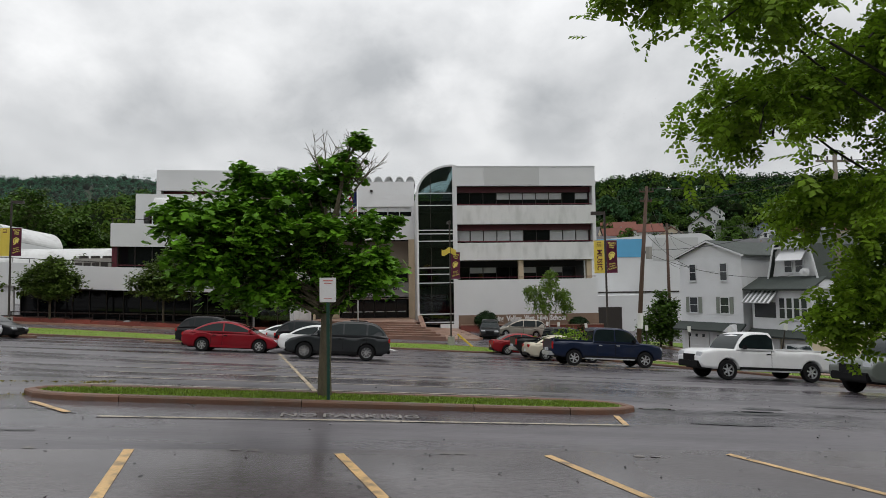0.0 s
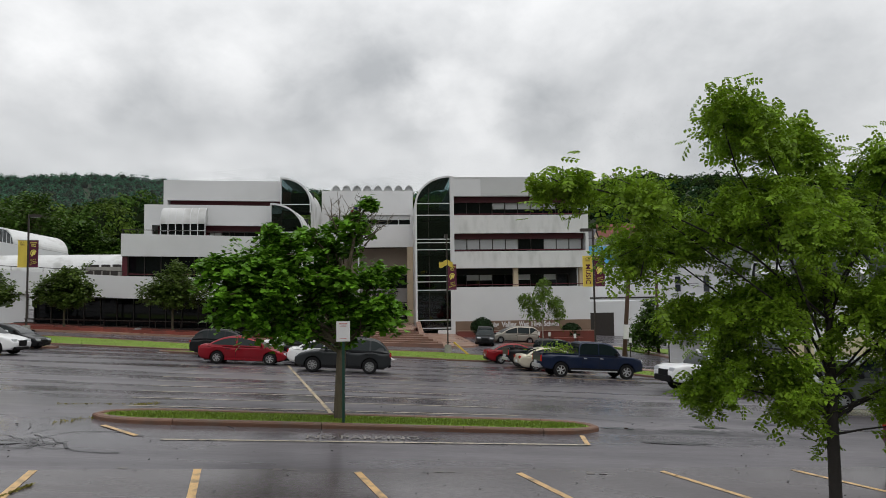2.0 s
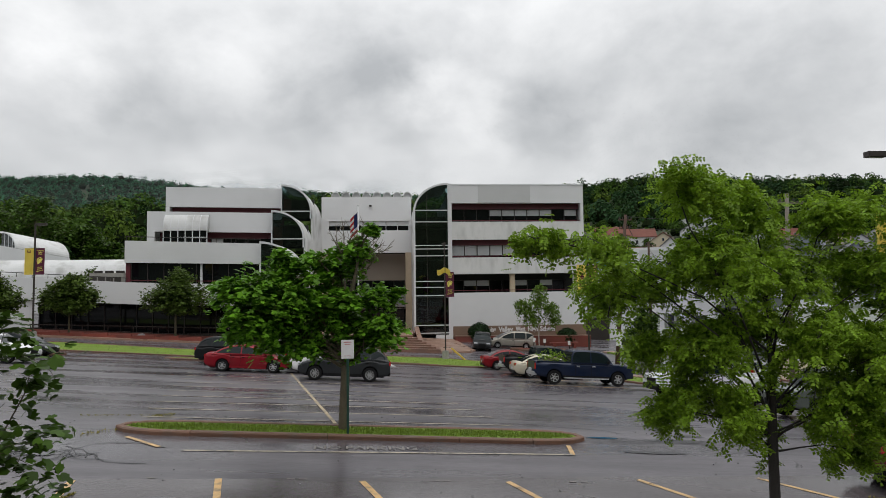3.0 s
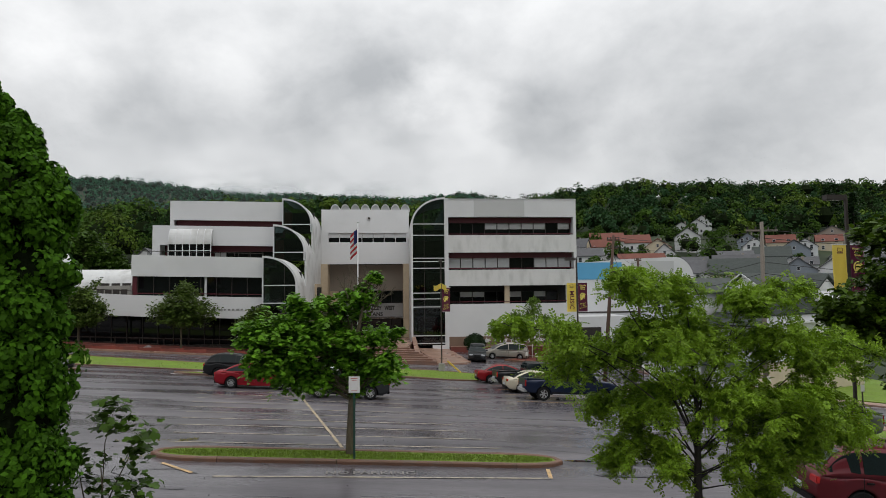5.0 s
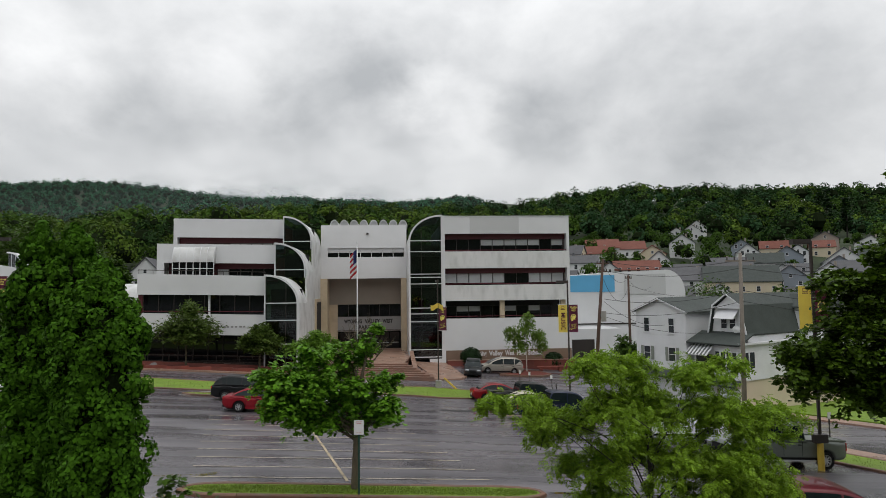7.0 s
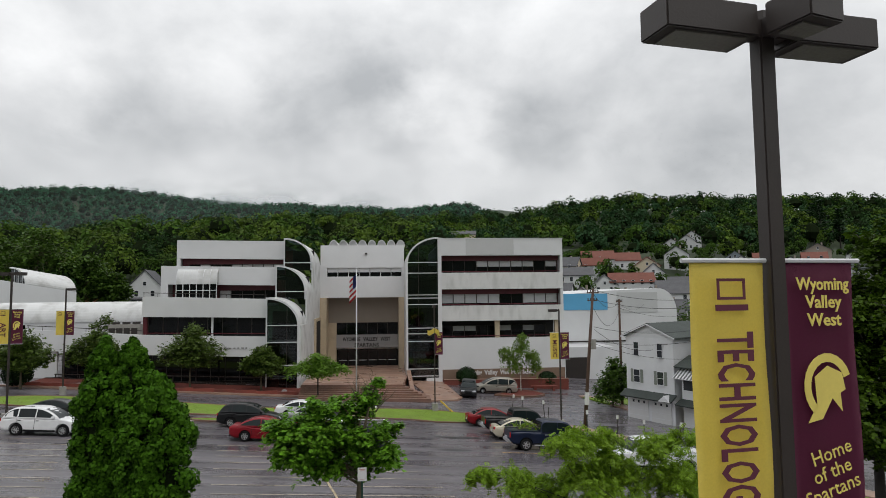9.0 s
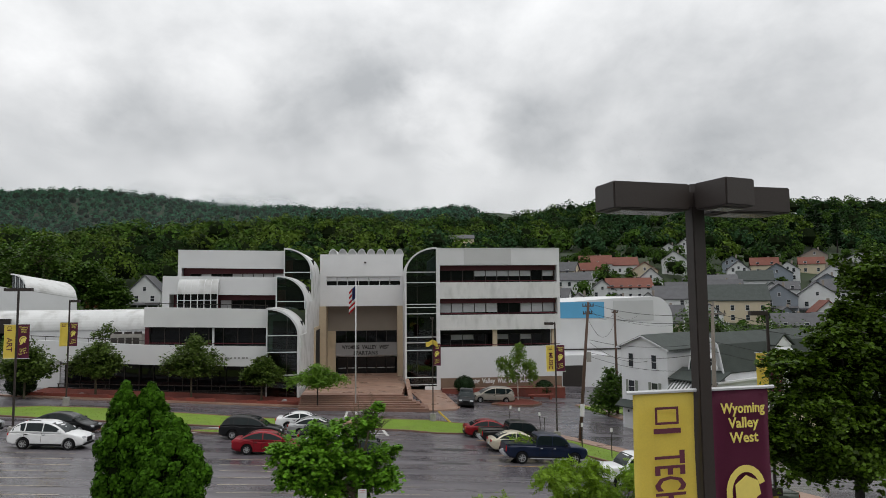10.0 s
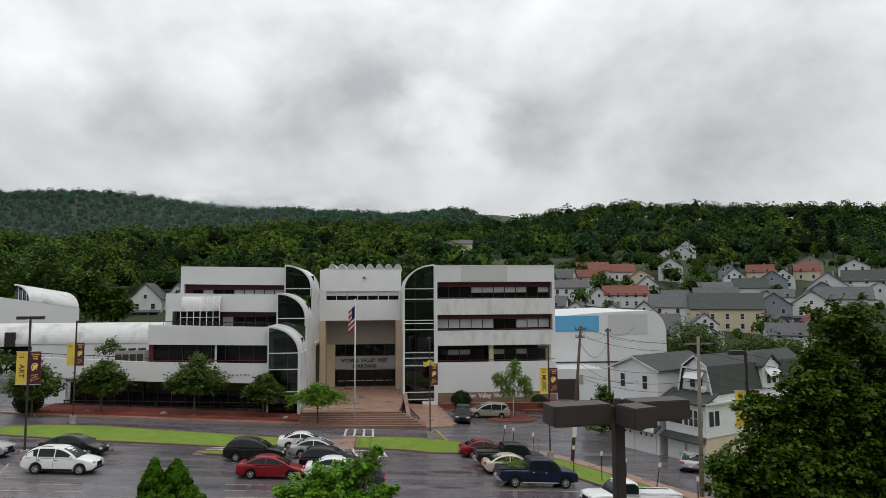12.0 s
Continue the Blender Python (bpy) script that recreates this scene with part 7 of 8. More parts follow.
# dormer on the south slope
dorm = part("dormer", box(1.0, 1.95, 7.2, 9.8, 6.3, 8.4), "siding", H2)
part("dormer_roof", prism([(6.9, 8.3), (8.5, 9.4), (10.1, 8.3), (10.1, 8.46), (8.5, 9.58), (6.9, 8.46)], 0.4, 2.2, "x"), "shingle", dorm)
part("dormer_gable", prism([(7.1, 8.32), (8.5, 9.28), (9.9, 8.32)], 1.9, 2.0, "x"), "siding", dorm)
for y in (8.1, 8.95):
    side_window(dorm, 1.95, y, 6.75, 0.55, 0.85)
part("dormer_awning", prism([(1.97, 8.15), (2.55, 7.55), (2.55, 7.5), (1.97, 8.05)], 7.5, 9.6, "y"), "metal_white", dorm)
# ground floor, porch and garages
part("lower_floor", box(-2.3, 2.0, -1.6, 14.2, 2.6, 5.55), "siding", H2)
for k in range(22):
    part("clapboard", box(2.0, 2.025, -1.6, 14.2, 2.65 + k * 0.13, 2.77 + k * 0.13), "siding", H2)
for k in range(4):
    house_window(H2, 0.0 + k * 0.52, -1.62, 3.5, 0.36, 1.4)
for k in range(3):
    side_window(H2, 2.03, -0.9 + k * 0.8 if k < 2 else 6.0, 3.6, 0.6, 1.3)
part("porch_roof", prism([(-2.1, 5.45), (0.0, 6.35), (0.0, 6.45), (-2.15, 5.58)], -2.7, 2.3, "x"), "shingle", H2, "low shingled porch roof")
part("eave_trim", box(2.0, 2.35, -1.9, 14.5, 5.55, 5.70), "metal_white", H2)
part("foundation", box(-2.2, 1.9, -1.5, 14.0, -0.8, 2.6), "cream", H2, "tan rendered basement wall")
for x in (-1.25, 0.95):
    door = part("garage_door", box(x - 0.95, x + 0.95, -1.6, -1.52, -0.1, 2.0), "door_white", H2)
    for k in range(1, 4):
        part("door_rail", box(x - 0.95, x + 0.95, -1.62, -1.601, k * 0.5 - 0.015, k * 0.5 + 0.015), "siding", door)
part("garage_canopy", prism([(-2.5, 2.15), (-1.6, 2.55), (-1.6, 2.68), (-2.55, 2.26)], -2.4, 2.0, "x"), "shingle", H2)
part("porch_window", box(-2.1, -0.5, -1.64, -1.6, 3.5, 4.6), "window", H2)
aw = part("striped_awning", prism([(-2.7, 4.55), (-1.6, 5.4), (-1.6, 5.46), (-2.75, 4.6)], -2.4, -0.3, "x"), "metal_white", H2, "striped metal awning")
for k in range(6):
    part("awning_stripe", prism([(-2.705, 4.585), (-1.6, 5.455), (-1.6, 5.48), (-2.75, 4.62)], -2.3 + k * 0.34, -2.14 + k * 0.34, "x"), "awning_stripe", aw)

# the town on the slope behind the school
gable_house(-64.0, 160.0, 8, 7.8, 11, 6.2, 10.3, "siding_town", "shingle_grey", "white gabled house with a front porch among trees", 2, 2, porch=True, z=4.8, chimney=False)
gable_house(-57.5, 165.0, 8, 7.0, 9, 6.2, 10.2, "siding_town", "shingle_grey", "white side wing of a gabled house among trees", 2, 2, z=4.8)
gable_house(-74.5, 158.0, 8, 6.0, 9, 6.2, 8.2, "brown_brick", "shingle_grey", "orange-brown brick house behind a tree", 2, 2, z=4.8)
gable_house(60.0, 187.0, -12, 11.5, 9, 5.6, 8.0, "siding_town", "shingle_grey", "white house with a grey hipped roof", 2, 4, along=True)
gable_house(79.0, 219.0, -15, 12.0, 9, 4.2, 7.4, "siding_town", "shingle_red", "long house with an orange-red roof", 1, 4, along=True)
gable_house(90.0, 219.5, -15, 11.0, 9, 3.6, 6.6, "siding_town", "shingle_red", "low house with an orange-red roof", 1, 4, along=True)
gable_house(77.0, 182.0, -12, 14.0, 8, 4.4, 7.2, "siding_town", "shingle_red", "white house with a rust-red roof", 2, 5, along=True)
gable_house(68.5, 184.0, -16, 8.0, 9, 3.0, 6.2, "siding_town", "shingle_grey", "small white gabled house", 1, 2)
gable_house(88.0, 191.0, -20, 7.5, 10, 5.0, 8.4, "siding_town", "shingle_grey", "white gabled house on the slope", 2, 2)
gable_house(109.5, 218.0, -25, 9.0, 9, 6.0, 9.2, "siding_town", "shingle_grey", "white two-storey house on the slope", 2, 2)
gable_house(159.6, 302.0, -25, 9.5, 9, 6.5, 9.8, "siding_town", "shingle_grey", "white house high on the wooded hill", 2, 2)
gable_house(147.0, 283.0, -25, 8.0, 8, 4.5, 7.4, "siding_town", "shingle_grey", "pale house below the wood", 1, 2)
gable_house(110.0, 193.0, -25, 17.0, 9, 3.6, 5.6, "siding_town", "shingle_grey", "long low white house", 1, 5, along=True)
gable_house(84.0, 162.0, -22, 15.0, 12, 5.4, 9.0, "siding_town", "shingle_grey", "house with a large grey roof", 2, 3, along=True)
gable_house(95.0, 155.0, -24, 19.0, 12, 6.4, 10.6, "cream", "shingle", "big cream house with a dark roof", 2, 5, along=True)
gable_house(139.0, 200.0, -30, 10.0, 9, 4.6, 8.0, "greyhouse", "shingle", "dark house with a green-trimmed gable", 1, 2)
gable_house(113.0, 161.0, -30, 9.5, 11, 6.0, 9.6, "greyhouse", "shingle_grey", "blue-grey gabled house with a porch", 2, 2, porch=True)
gable_house(123.0, 158.5, -34, 11.0, 12, 6.6, 10.6, "siding_town", "shingle_grey", "white gabled house with a covered stair", 2, 2, porch=True)
gable_house(141.0, 168.0, -36, 15.0, 11, 6.0, 9.6, "siding_town", "shingle_grey", "white house with a grey roof", 2, 4, along=True)
gable_house(174.0, 227.0, -34, 9.5, 9, 6.0, 8.6, "taupe", "shingle_grey", "weathered grey-brown old house", 2, 2)
gable_house(157.0, 195.5, -34, 13.0, 10, 3.4, 8.4, "siding_town", "shingle_grey", "white house with a steep grey roof", 1, 3)
gable_house(189.0, 221.5, -38, 11.0, 9, 5.0, 8.0, "siding_town", "shingle_grey", "white house on the hill", 2, 2)
gable_house(175.0, 199.0, -38, 15.0, 10, 4.6, 8.6, "siding_town", "shingle", "white house with a dark roof", 2, 3, along=True)
gable_house(36.5, 294.0, -6, 13.0, 10, 8.0, 10.0, "cream", "shingle_grey", "pale yellow house on the wooded hill", 2, 4, along=True)
gable_house(18.7, 278.6, -4, 8.0, 8, 3.0, 5.0, "siding_town", "shingle_grey", "low white house below the wood", 1, 3, along=True)
gable_house(41.0, 264.0, -6, 11.0, 8, 2.6, 4.6, "siding_town", "shingle_grey", "low house with a flat grey roof", 1, 3, along=True)
gable_house(164.0, 180.5, -40, 12.0, 10, 5.0, 8.6, "siding_town", "shingle_grey", "white gabled house in the town", 2, 2)
gable_house(126.5, 257.0, -26, 8.5, 8, 4.0, 6.8, "siding_town", "shingle_grey", "small white house by the wood", 1, 2)
gable_house(92.0, 205.0, -18, 9.0, 8, 4.6, 7.6, "cream", "shingle_red", "small house with a rusty roof", 1, 2)
gable_house(124.0, 189.5, -30, 11.0, 9, 4.6, 7.8, "siding_town", "shingle", "white house with a dark roof among trees", 1, 3, along=True)
gable_house(104.0, 176.0, -24, 13.0, 9, 4.4, 7.8, "siding_town", "shingle_grey", "house with a long grey roof", 1, 4, along=True)
gable_house(146.0, 184.0, -33, 10.0, 9, 4.4, 7.8, "greyhouse", "shingle_grey", "grey house with a gable", 1, 2)


# smaller houses that fill the streets between them
rng = np.random.RandomState(77)
taken = [(o.matrix_world.translation.x, o.matrix_world.translation.y) for o in bpy.data.objects if o.get("group") == "houses on the hillside"]
for row, y in enumerate((134, 146, 158, 170, 182, 194, 206, 219)):
    x = 0.24 * (y + 9) + 6 * (row % 2)
    while x < 0.80 * (y + 9):
        hx, hy = x + rng.uniform(-2, 2), y + rng.uniform(-3, 3)
        x += rng.uniform(9, 12)
        pick = rng.uniform()
        if (y > 200 and hx < 0.55 * (y + 9) and pick < 0.8) or any((hx - a) ** 2 + (hy - b) ** 2 < 9.8 ** 2 for a, b in taken):
            continue
        taken.append((hx, hy))
        wall = ("siding_town", "siding_town", "siding_town", "siding_town", "cream", "greyhouse")[rng.randint(6)]
        roof = ("shingle_grey", "shingle_grey", "shingle_grey", "shingle", "shingle_red")[rng.randint(5)]
        lies = rng.uniform() < 0.5
        colour = {"siding_town": "white", "greyhouse": "blue-grey", "cream": "cream", "taupe": "tan"}[wall]
        over = {"shingle_grey": "grey", "shingle": "dark", "shingle_red": "rust-red"}[roof]
        eave = rng.uniform(3.6, 5.0)
        gable_house(hx, hy, -18 - (y - 140) * 0.1 - rng.uniform(0, 12), rng.uniform(5.8, 8) * (1.25 if lies else 1), rng.uniform(6, 8), eave, eave + rng.uniform(2.2, 3.2), wall, roof,
                    "small %s house with a %s roof on the slope" % (colour, over), 2, 2, along=lies, chimney=rng.uniform() < 0.6)


# ---- trees and shrubs ----
def leafy_twigs(lobes, density, rng, shell, arch, droop):
    """Twigs that fan out of every lobe of a crown and arch over: an array of curves, six points each, and their lobes."""
    out, own = [], []
    for k, l in enumerate(lobes):
        area = (l[3] * l[4] + l[4] * l[5] + l[3] * l[5]) / 3
        n = max(8, int(density * area * 1.7))
        c, r = np.array(l[:3]), np.array(l[3:6])
        d = rng.normal(size=(n, 3))
        d[:, 2] = d[:, 2] * 0.8 + 0.25
        d /= np.linalg.norm(d, axis=1, keepdims=True)
        e = c + d * r * rng.uniform(shell, 1.12, (n, 1))
        b = c + d * r * 0.15 - np.array((0, 0, 0.25)) * r
        b += rng.normal(size=(n, 3)) * r * 0.30
        t = np.linspace(0, 1, 6)[None, :, None]
        curve = b[:, None, :] * (1 - t) + e[:, None, :] * t
        reach = np.linalg.norm(e - b, axis=1)[:, None]
        curve[:, :, 2] += reach * (arch * 4 * t[:, :, 0] * (1 - t[:, :, 0]) - droop * t[:, :, 0] ** 3)
        out.append(curve)
        own += [k] * n
    return np.concatenate(out), own


def leaves_on(curves, count, size, rng, fall, side, up, loose):
    """Leaves along twigs: places, facings, directions and sizes. fall pulls the leaves down, side spreads them, up turns their faces to the sky."""
    pick = rng.randint(0, len(curves), count)
    t = np.clip(rng.uniform(0.18, 1.0, count) ** 0.8, 0, 0.999) * 5
    i, f = t.astype(int), (t % 1)[:, None]
    a, b = curves[pick, i], curves[pick, i + 1]
    p, way = a * (1 - f) + b * f, b - a
    way /= np.maximum(1e-6, np.linalg.norm(way, axis=1, keepdims=True))
    across = np.stack([-way[:, 1], way[:, 0], 0 * t], 1)
    across /= np.maximum(1e-6, np.linalg.norm(across, axis=1, keepdims=True))
    across *= np.where(rng.uniform(size=count) < 0.5, -1, 1)[:, None]
    axis = way * 0.6 + across * side + rng.normal(size=(count, 3)) * 0.28
    axis[:, 2] -= fall * rng.uniform(0.4, 1.3, count)
    axis /= np.linalg.norm(axis, axis=1, keepdims=True)
    sz = size * rng.uniform(0.6, 1.25, count)
    face = rng.normal(size=(count, 3)) * 0.45 + way * 0.25
    face[:, 2] += up
    return p + axis * sz[:, None] * 0.5 + rng.normal(size=(count, 3)) * size * loose, face, axis, sz


def tree(name, x, y, trunk_h, trunk_r, lobes, leaf, size, count, shape, label, category="tree", bark="bark", lean=(0, 0), fall=0.35, side=0.9, up=1.0, arch=0.12, droop=0.15, loose=0.5,
         twigs=0, shell=0.45, grow=1.0, deep=1.0, seed=1, lift=0.0, group="", density=30, slim=1.0):
    """A tree at (x, y): a tapered trunk, a limb to every lobe of its crown, twigs that fan out of the lobes, and single leaves along them.
    Lobes: x, y, z over the foot, and three radii, which grow scales, and deep the last one alone."""
    rng = np.random.RandomState(seed)
    lobes = [(*l[:3], l[3] * grow, l[4] * grow, l[5] * grow * deep) for l in lobes]
    z = lot(x, y) + lift
    top = thing(name, pose(x, y, z), label, category, group)
    fork = Vector((lean[0], lean[1], trunk_h))
    crest = max(l[2] for l in lobes)
    wood = tube([(0, 0, -0.25), (0.01, 0, 0.06), (lean[0] * 0.3, lean[1] * 0.3, trunk_h * 0.4), fork, fork + Vector((0.04, 0.02, (crest - trunk_h) * 0.3)), fork + Vector((-0.02, 0.05, (crest - trunk_h) * 0.62))],
                [trunk_r * 1.5, trunk_r * 1.1, trunk_r * 0.95, trunk_r * 0.85, trunk_r * 0.55, trunk_r * 0.25], 10)
    part("trunk", wood, bark, top, smooth=True)
    for l in lobes:
        c = Vector(l[:3])
        far = (c - fork).length
        foot = fork + Vector((0, 0, max(-0.15, (c.z - fork.z) * rng.uniform(0.15, 0.5) - 0.15)))
        one = foot.lerp(c, 0.35) + Vector((rng.uniform(-0.06, 0.06) * far, rng.uniform(-0.06, 0.06) * far, 0.05 * far))
        two = foot.lerp(c, 0.7) + Vector((rng.uniform(-0.05, 0.05) * far, rng.uniform(-0.05, 0.05) * far, 0.06 * far))
        part("limb", tube([foot, one, two, c], [trunk_r * 0.50 * slim, trunk_r * 0.34 * slim, trunk_r * 0.24 * slim, trunk_r * 0.12], 6), bark, top)
    curves, own = leafy_twigs(lobes, density, rng, shell, arch, droop)
    sprigs = bmesh.new()
    for c in curves[::4]:
        tube([c[0], c[2], c[4]], [trunk_r * 0.12, trunk_r * 0.07, 0.004], 4, sprigs)
    part("branchwork", sprigs, bark, top)["kind"] = "stuff"
    if twigs:
        bm = bmesh.new()
        for _ in range(twigs):
            s = Vector((0.35, 0.1, 4.3)) + Vector((rng.uniform(-0.45, 0.4), rng.uniform(-0.3, 0.3), rng.uniform(-0.5, 0.4)))
            e = s + Vector((rng.uniform(-1.0, 1.25), rng.uniform(-0.5, 0.5), rng.uniform(0.35, 1.0))) * rng.uniform(0.6, 1.1)
            m = s.lerp(e, 0.5) + Vector((rng.uniform(-0.08, 0.08), 0, rng.uniform(-0.1, 0.04)))
            tube([s, m, e], [0.020, 0.012, 0.004], 5, bm)
            for _ in range(6):
                u = rng.uniform(0.1, 0.95)
                q = s.lerp(m, u * 2) if u < 0.5 else m.lerp(e, u * 2 - 1)
                w = q + Vector((rng.uniform(-0.28, 0.28), rng.uniform(-0.2, 0.2), rng.uniform(0.02, 0.32)))
                tube([q, w], [0.008, 0.003], 4, bm)
                tube([q.lerp(w, 0.5), q.lerp(w, 0.5) + Vector((rng.uniform(-0.12, 0.12), 0, rng.uniform(0.02, 0.12)))], [0.005, 0.002], 4, bm)
        part("twig_growth", bm, bark, top)["kind"] = "stuff"
    p, face, axis, sz = leaves_on(curves, count, size, rng, fall, side, up, loose)
    keep = p[:, 2] > 0.25
    ob = cards("crown", p[keep], face[keep], sz[keep], leaf, top, shape, rng=rng, axes=axis[keep])
    ob["kind"] = "stuff"
    return top


tree("maple_tree", -2.02, 16.45, 1.55, 0.13, [(-2.1, 0.0, 3.40, 1.0, 0.95, 0.75), (-2.85, 0.1, 3.6, 0.5, 0.5, 0.28), (-1.45, 0.1, 4.25, 0.6, 0.6, 0.38), (-0.65, 0.2, 4.35, 0.6, 0.5, 0.28), (0.3, 0.1, 4.65, 0.45, 0.45, 0.42),
      (0.75, 0.0, 5.15, 0.15, 0.18, 0.12), (-1.05, -0.2, 3.4, 0.75, 0.75, 0.6), (-0.1, 0.3, 3.95, 0.45, 0.5, 0.35), (0.95, 0.2, 3.35, 0.5, 0.55, 0.38), (0.9, 0.1, 2.5, 0.7, 0.7, 0.5), (-0.2, 0.2, 2.75, 0.75, 0.7, 0.5),
      (-1.8, 0.1, 2.55, 1.0, 0.9, 0.45), (-2.5, 0.0, 2.8, 0.6, 0.6, 0.4), (-0.5, 0.3, 2.05, 0.6, 0.5, 0.28), (-1.3, 0.2, 2.15, 0.7, 0.6, 0.3), (0.5, 0.3, 2.1, 0.6, 0.5, 0.3), (0.1, -0.3, 3.3, 0.6, 0.5, 0.4)],
     "leaf_maple", 0.145, 19000, "lobed", "young maple with bare twigs at its top on a grass island", lean=(0.06, 0), twigs=20, seed=21, lift=0.1, density=46, grow=1.28, fall=0.45, up=1.3, droop=0.25, loose=0.35)
tree("locust_tree", 4.35, 8.3, 1.9, 0.075, [(-1.6, -0.7, 5.3, 0.45, 0.45, 0.18), (-0.9, -0.2, 5.25, 0.55, 0.6, 0.25), (-0.05, 0.2, 5.05, 0.45, 0.5, 0.22), (1.2, 0.1, 4.95, 0.7, 0.7, 0.28), (1.9, 0.2, 5.1, 0.4, 0.4, 0.18), (-2.5, -0.3, 4.5, 0.6, 0.5, 0.16), (-3.25, -0.5, 4.6, 0.35, 0.35, 0.09), (-1.9, 0.3, 3.95, 0.75, 0.75, 0.26),
      (-0.8, -0.1, 4.3, 0.9, 0.9, 0.35), (0.3, 0.5, 4.2, 0.9, 0.9, 0.35), (1.7, 0.0, 4.2, 0.9, 0.9, 0.36), (2.7, 0.2, 4.0, 0.7, 0.7, 0.28), (-1.1, 0.1, 3.2, 0.65, 0.7, 0.30), (-0.3, 0.4, 3.3, 0.8, 0.9, 0.34), (0.8, -0.5, 3.3, 0.95, 0.9, 0.38), (2.1, 0.2, 3.1, 0.9, 0.9, 0.40),
      (-0.9, 0.0, 2.5, 0.55, 0.6, 0.30), (0.6, -0.5, 2.5, 0.6, 0.6, 0.30), (1.5, -0.1, 2.4, 0.7, 0.7, 0.34), (-1.4, 0.1, 2.3, 0.28, 0.3, 0.2), (2.5, 0.2, 2.6, 0.6, 0.6, 0.34), (-0.1, 0.3, 1.95, 0.3, 0.3, 0.25), (1.1, 0.0, 1.75, 0.3, 0.3, 0.3)],
     "leaf_locust", 0.175, 21000, "pinnate", "light green honey locust with feathery drooping leaves", bark="bark_black", seed=33, density=30, grow=1.20, deep=1.28, fall=0.85, side=0.75, up=0.9, arch=0.16, droop=0.40, loose=0.40, slim=0.45)
tree("broadleaf_tree", 17.9, 16.4, 2.9, 0.2, [(1.3, 0, 7.8, 2.0, 2.2, 1.6), (-2.2, -0.3, 5.9, 1.7, 1.8, 1.3), (2.8, 0.3, 7.2, 2.2, 2.2, 1.7), (-1.6, -0.6, 4.4, 1.8, 1.8, 0.9), (1.6, -0.6, 4.2, 2.2, 2.0, 1.0), (1.5, 0.4, 11.2, 1.3, 1.4, 1.2), (3.4, 0.2, 9.8, 1.8, 1.8, 1.4), (-3.6, 0.0, 5.0, 1.3, 1.3, 0.9), (-1.1, 0, 7.2, 1.5, 1.5, 1.1),
      (0.2, -1.2, 5.6, 1.6, 1.2, 1.0), (3.2, -1.4, 5.4, 1.7, 1.4, 1.1), (-2.9, -0.8, 4.0, 1.2, 1.1, 0.6), (0.3, 0.2, 9.4, 1.3, 1.2, 1.0), (4.6, 0.0, 7.6, 1.5, 1.5, 1.3), (1.9, -1.5, 7.0, 1.3, 1.1, 0.9), (4.2, -1.2, 4.2, 1.6, 1.4, 0.9), (-2.5, -0.2, 7.7, 1.1, 1.1, 0.8), (-4.5, -0.2, 5.3, 0.9, 1.0, 0.7), (-4.4, 0.0, 4.3, 0.9, 0.9, 0.5),
      (5.2, -0.4, 5.6, 1.7, 1.6, 1.3), (-1.0, -0.4, 8.6, 1.0, 1.0, 0.7)],
     "leaf_sun", 0.20, 88000, "kite", "large green broadleaf tree beside the verge", bark="bark_black", seed=41, density=16, grow=1.22, up=1.1, fall=0.5, droop=0.25, loose=0.5)
for (x, y, s, sd, lf) in ((-35.4, 55.6, 1.0, 51, 0.0), (-29.8, 57.6, 1.0, 52, 0.3), (-20.7, 58.0, 1.16, 53, 0.3), (-13.9, 59.0, 0.8, 54, 0.3)):
    tree("street_tree", x, y, 1.5 * s, 0.10, [(0, 0, 3.6 * s, 1.7 * s, 1.6 * s, 1.2 * s), (-1.3 * s, 0, 2.9 * s, 1.3 * s, 1.3 * s, 0.95 * s), (1.4 * s, 0, 3.0 * s, 1.3 * s, 1.3 * s, 0.95 * s), (0.2, 0, 4.6 * s, 1.0 * s, 1.0 * s, 0.75 * s), (0.3, -0.3, 2.3 * s, 1.5 * s, 1.3 * s, 0.6 * s)],
         "leaf_olive", 0.23, 9500, "kite", "round-headed street tree in a red mulch bed", seed=sd, lift=lf, group="trees before the school", density=20, grow=1.25, fall=0.1, arch=0.05, droop=0.0)
tree("small_locust", -7.75, 55.4, 2.0, 0.08, [(0, 0, 3.5, 1.9, 1.5, 0.6), (-1.7, 0, 3.0, 1.5, 1.3, 0.55), (1.8, 0, 3.0, 1.5, 1.3, 0.55), (0.3, -0.3, 2.7, 1.6, 1.3, 0.45), (0, 0, 4.1, 1.0, 1.0, 0.4)],
     "leaf_small_locust", 0.34, 3200, "pinnate", "small feathery locust on the pavement before the steps", bark="bark_black", seed=61, density=20, fall=0.5, droop=0.2)
tree("birch_tree", 14.6, 65.2, 2.2, 0.06, [(0, 0, 5.2, 1.5, 1.3, 1.3), (-1.5, 0, 4.4, 1.1, 1.1, 1.2), (1.5, 0, 4.2, 1.1, 1.1, 1.3), (0.4, 0, 6.4, 0.9, 0.9, 0.7), (-0.6, -0.2, 3.2, 1.2, 1.0, 0.8), (1.9, 0, 3.0, 0.7, 0.7, 0.9), (-2.0, 0.1, 4.9, 0.7, 0.7, 0.6)],
     "leaf_birch", 0.19, 6500, "kite", "weeping birch with pale stems in a red bed", bark="bark_pale", shell=0.5, seed=71, density=24, fall=1.2, side=0.4, arch=0.25, droop=0.9)
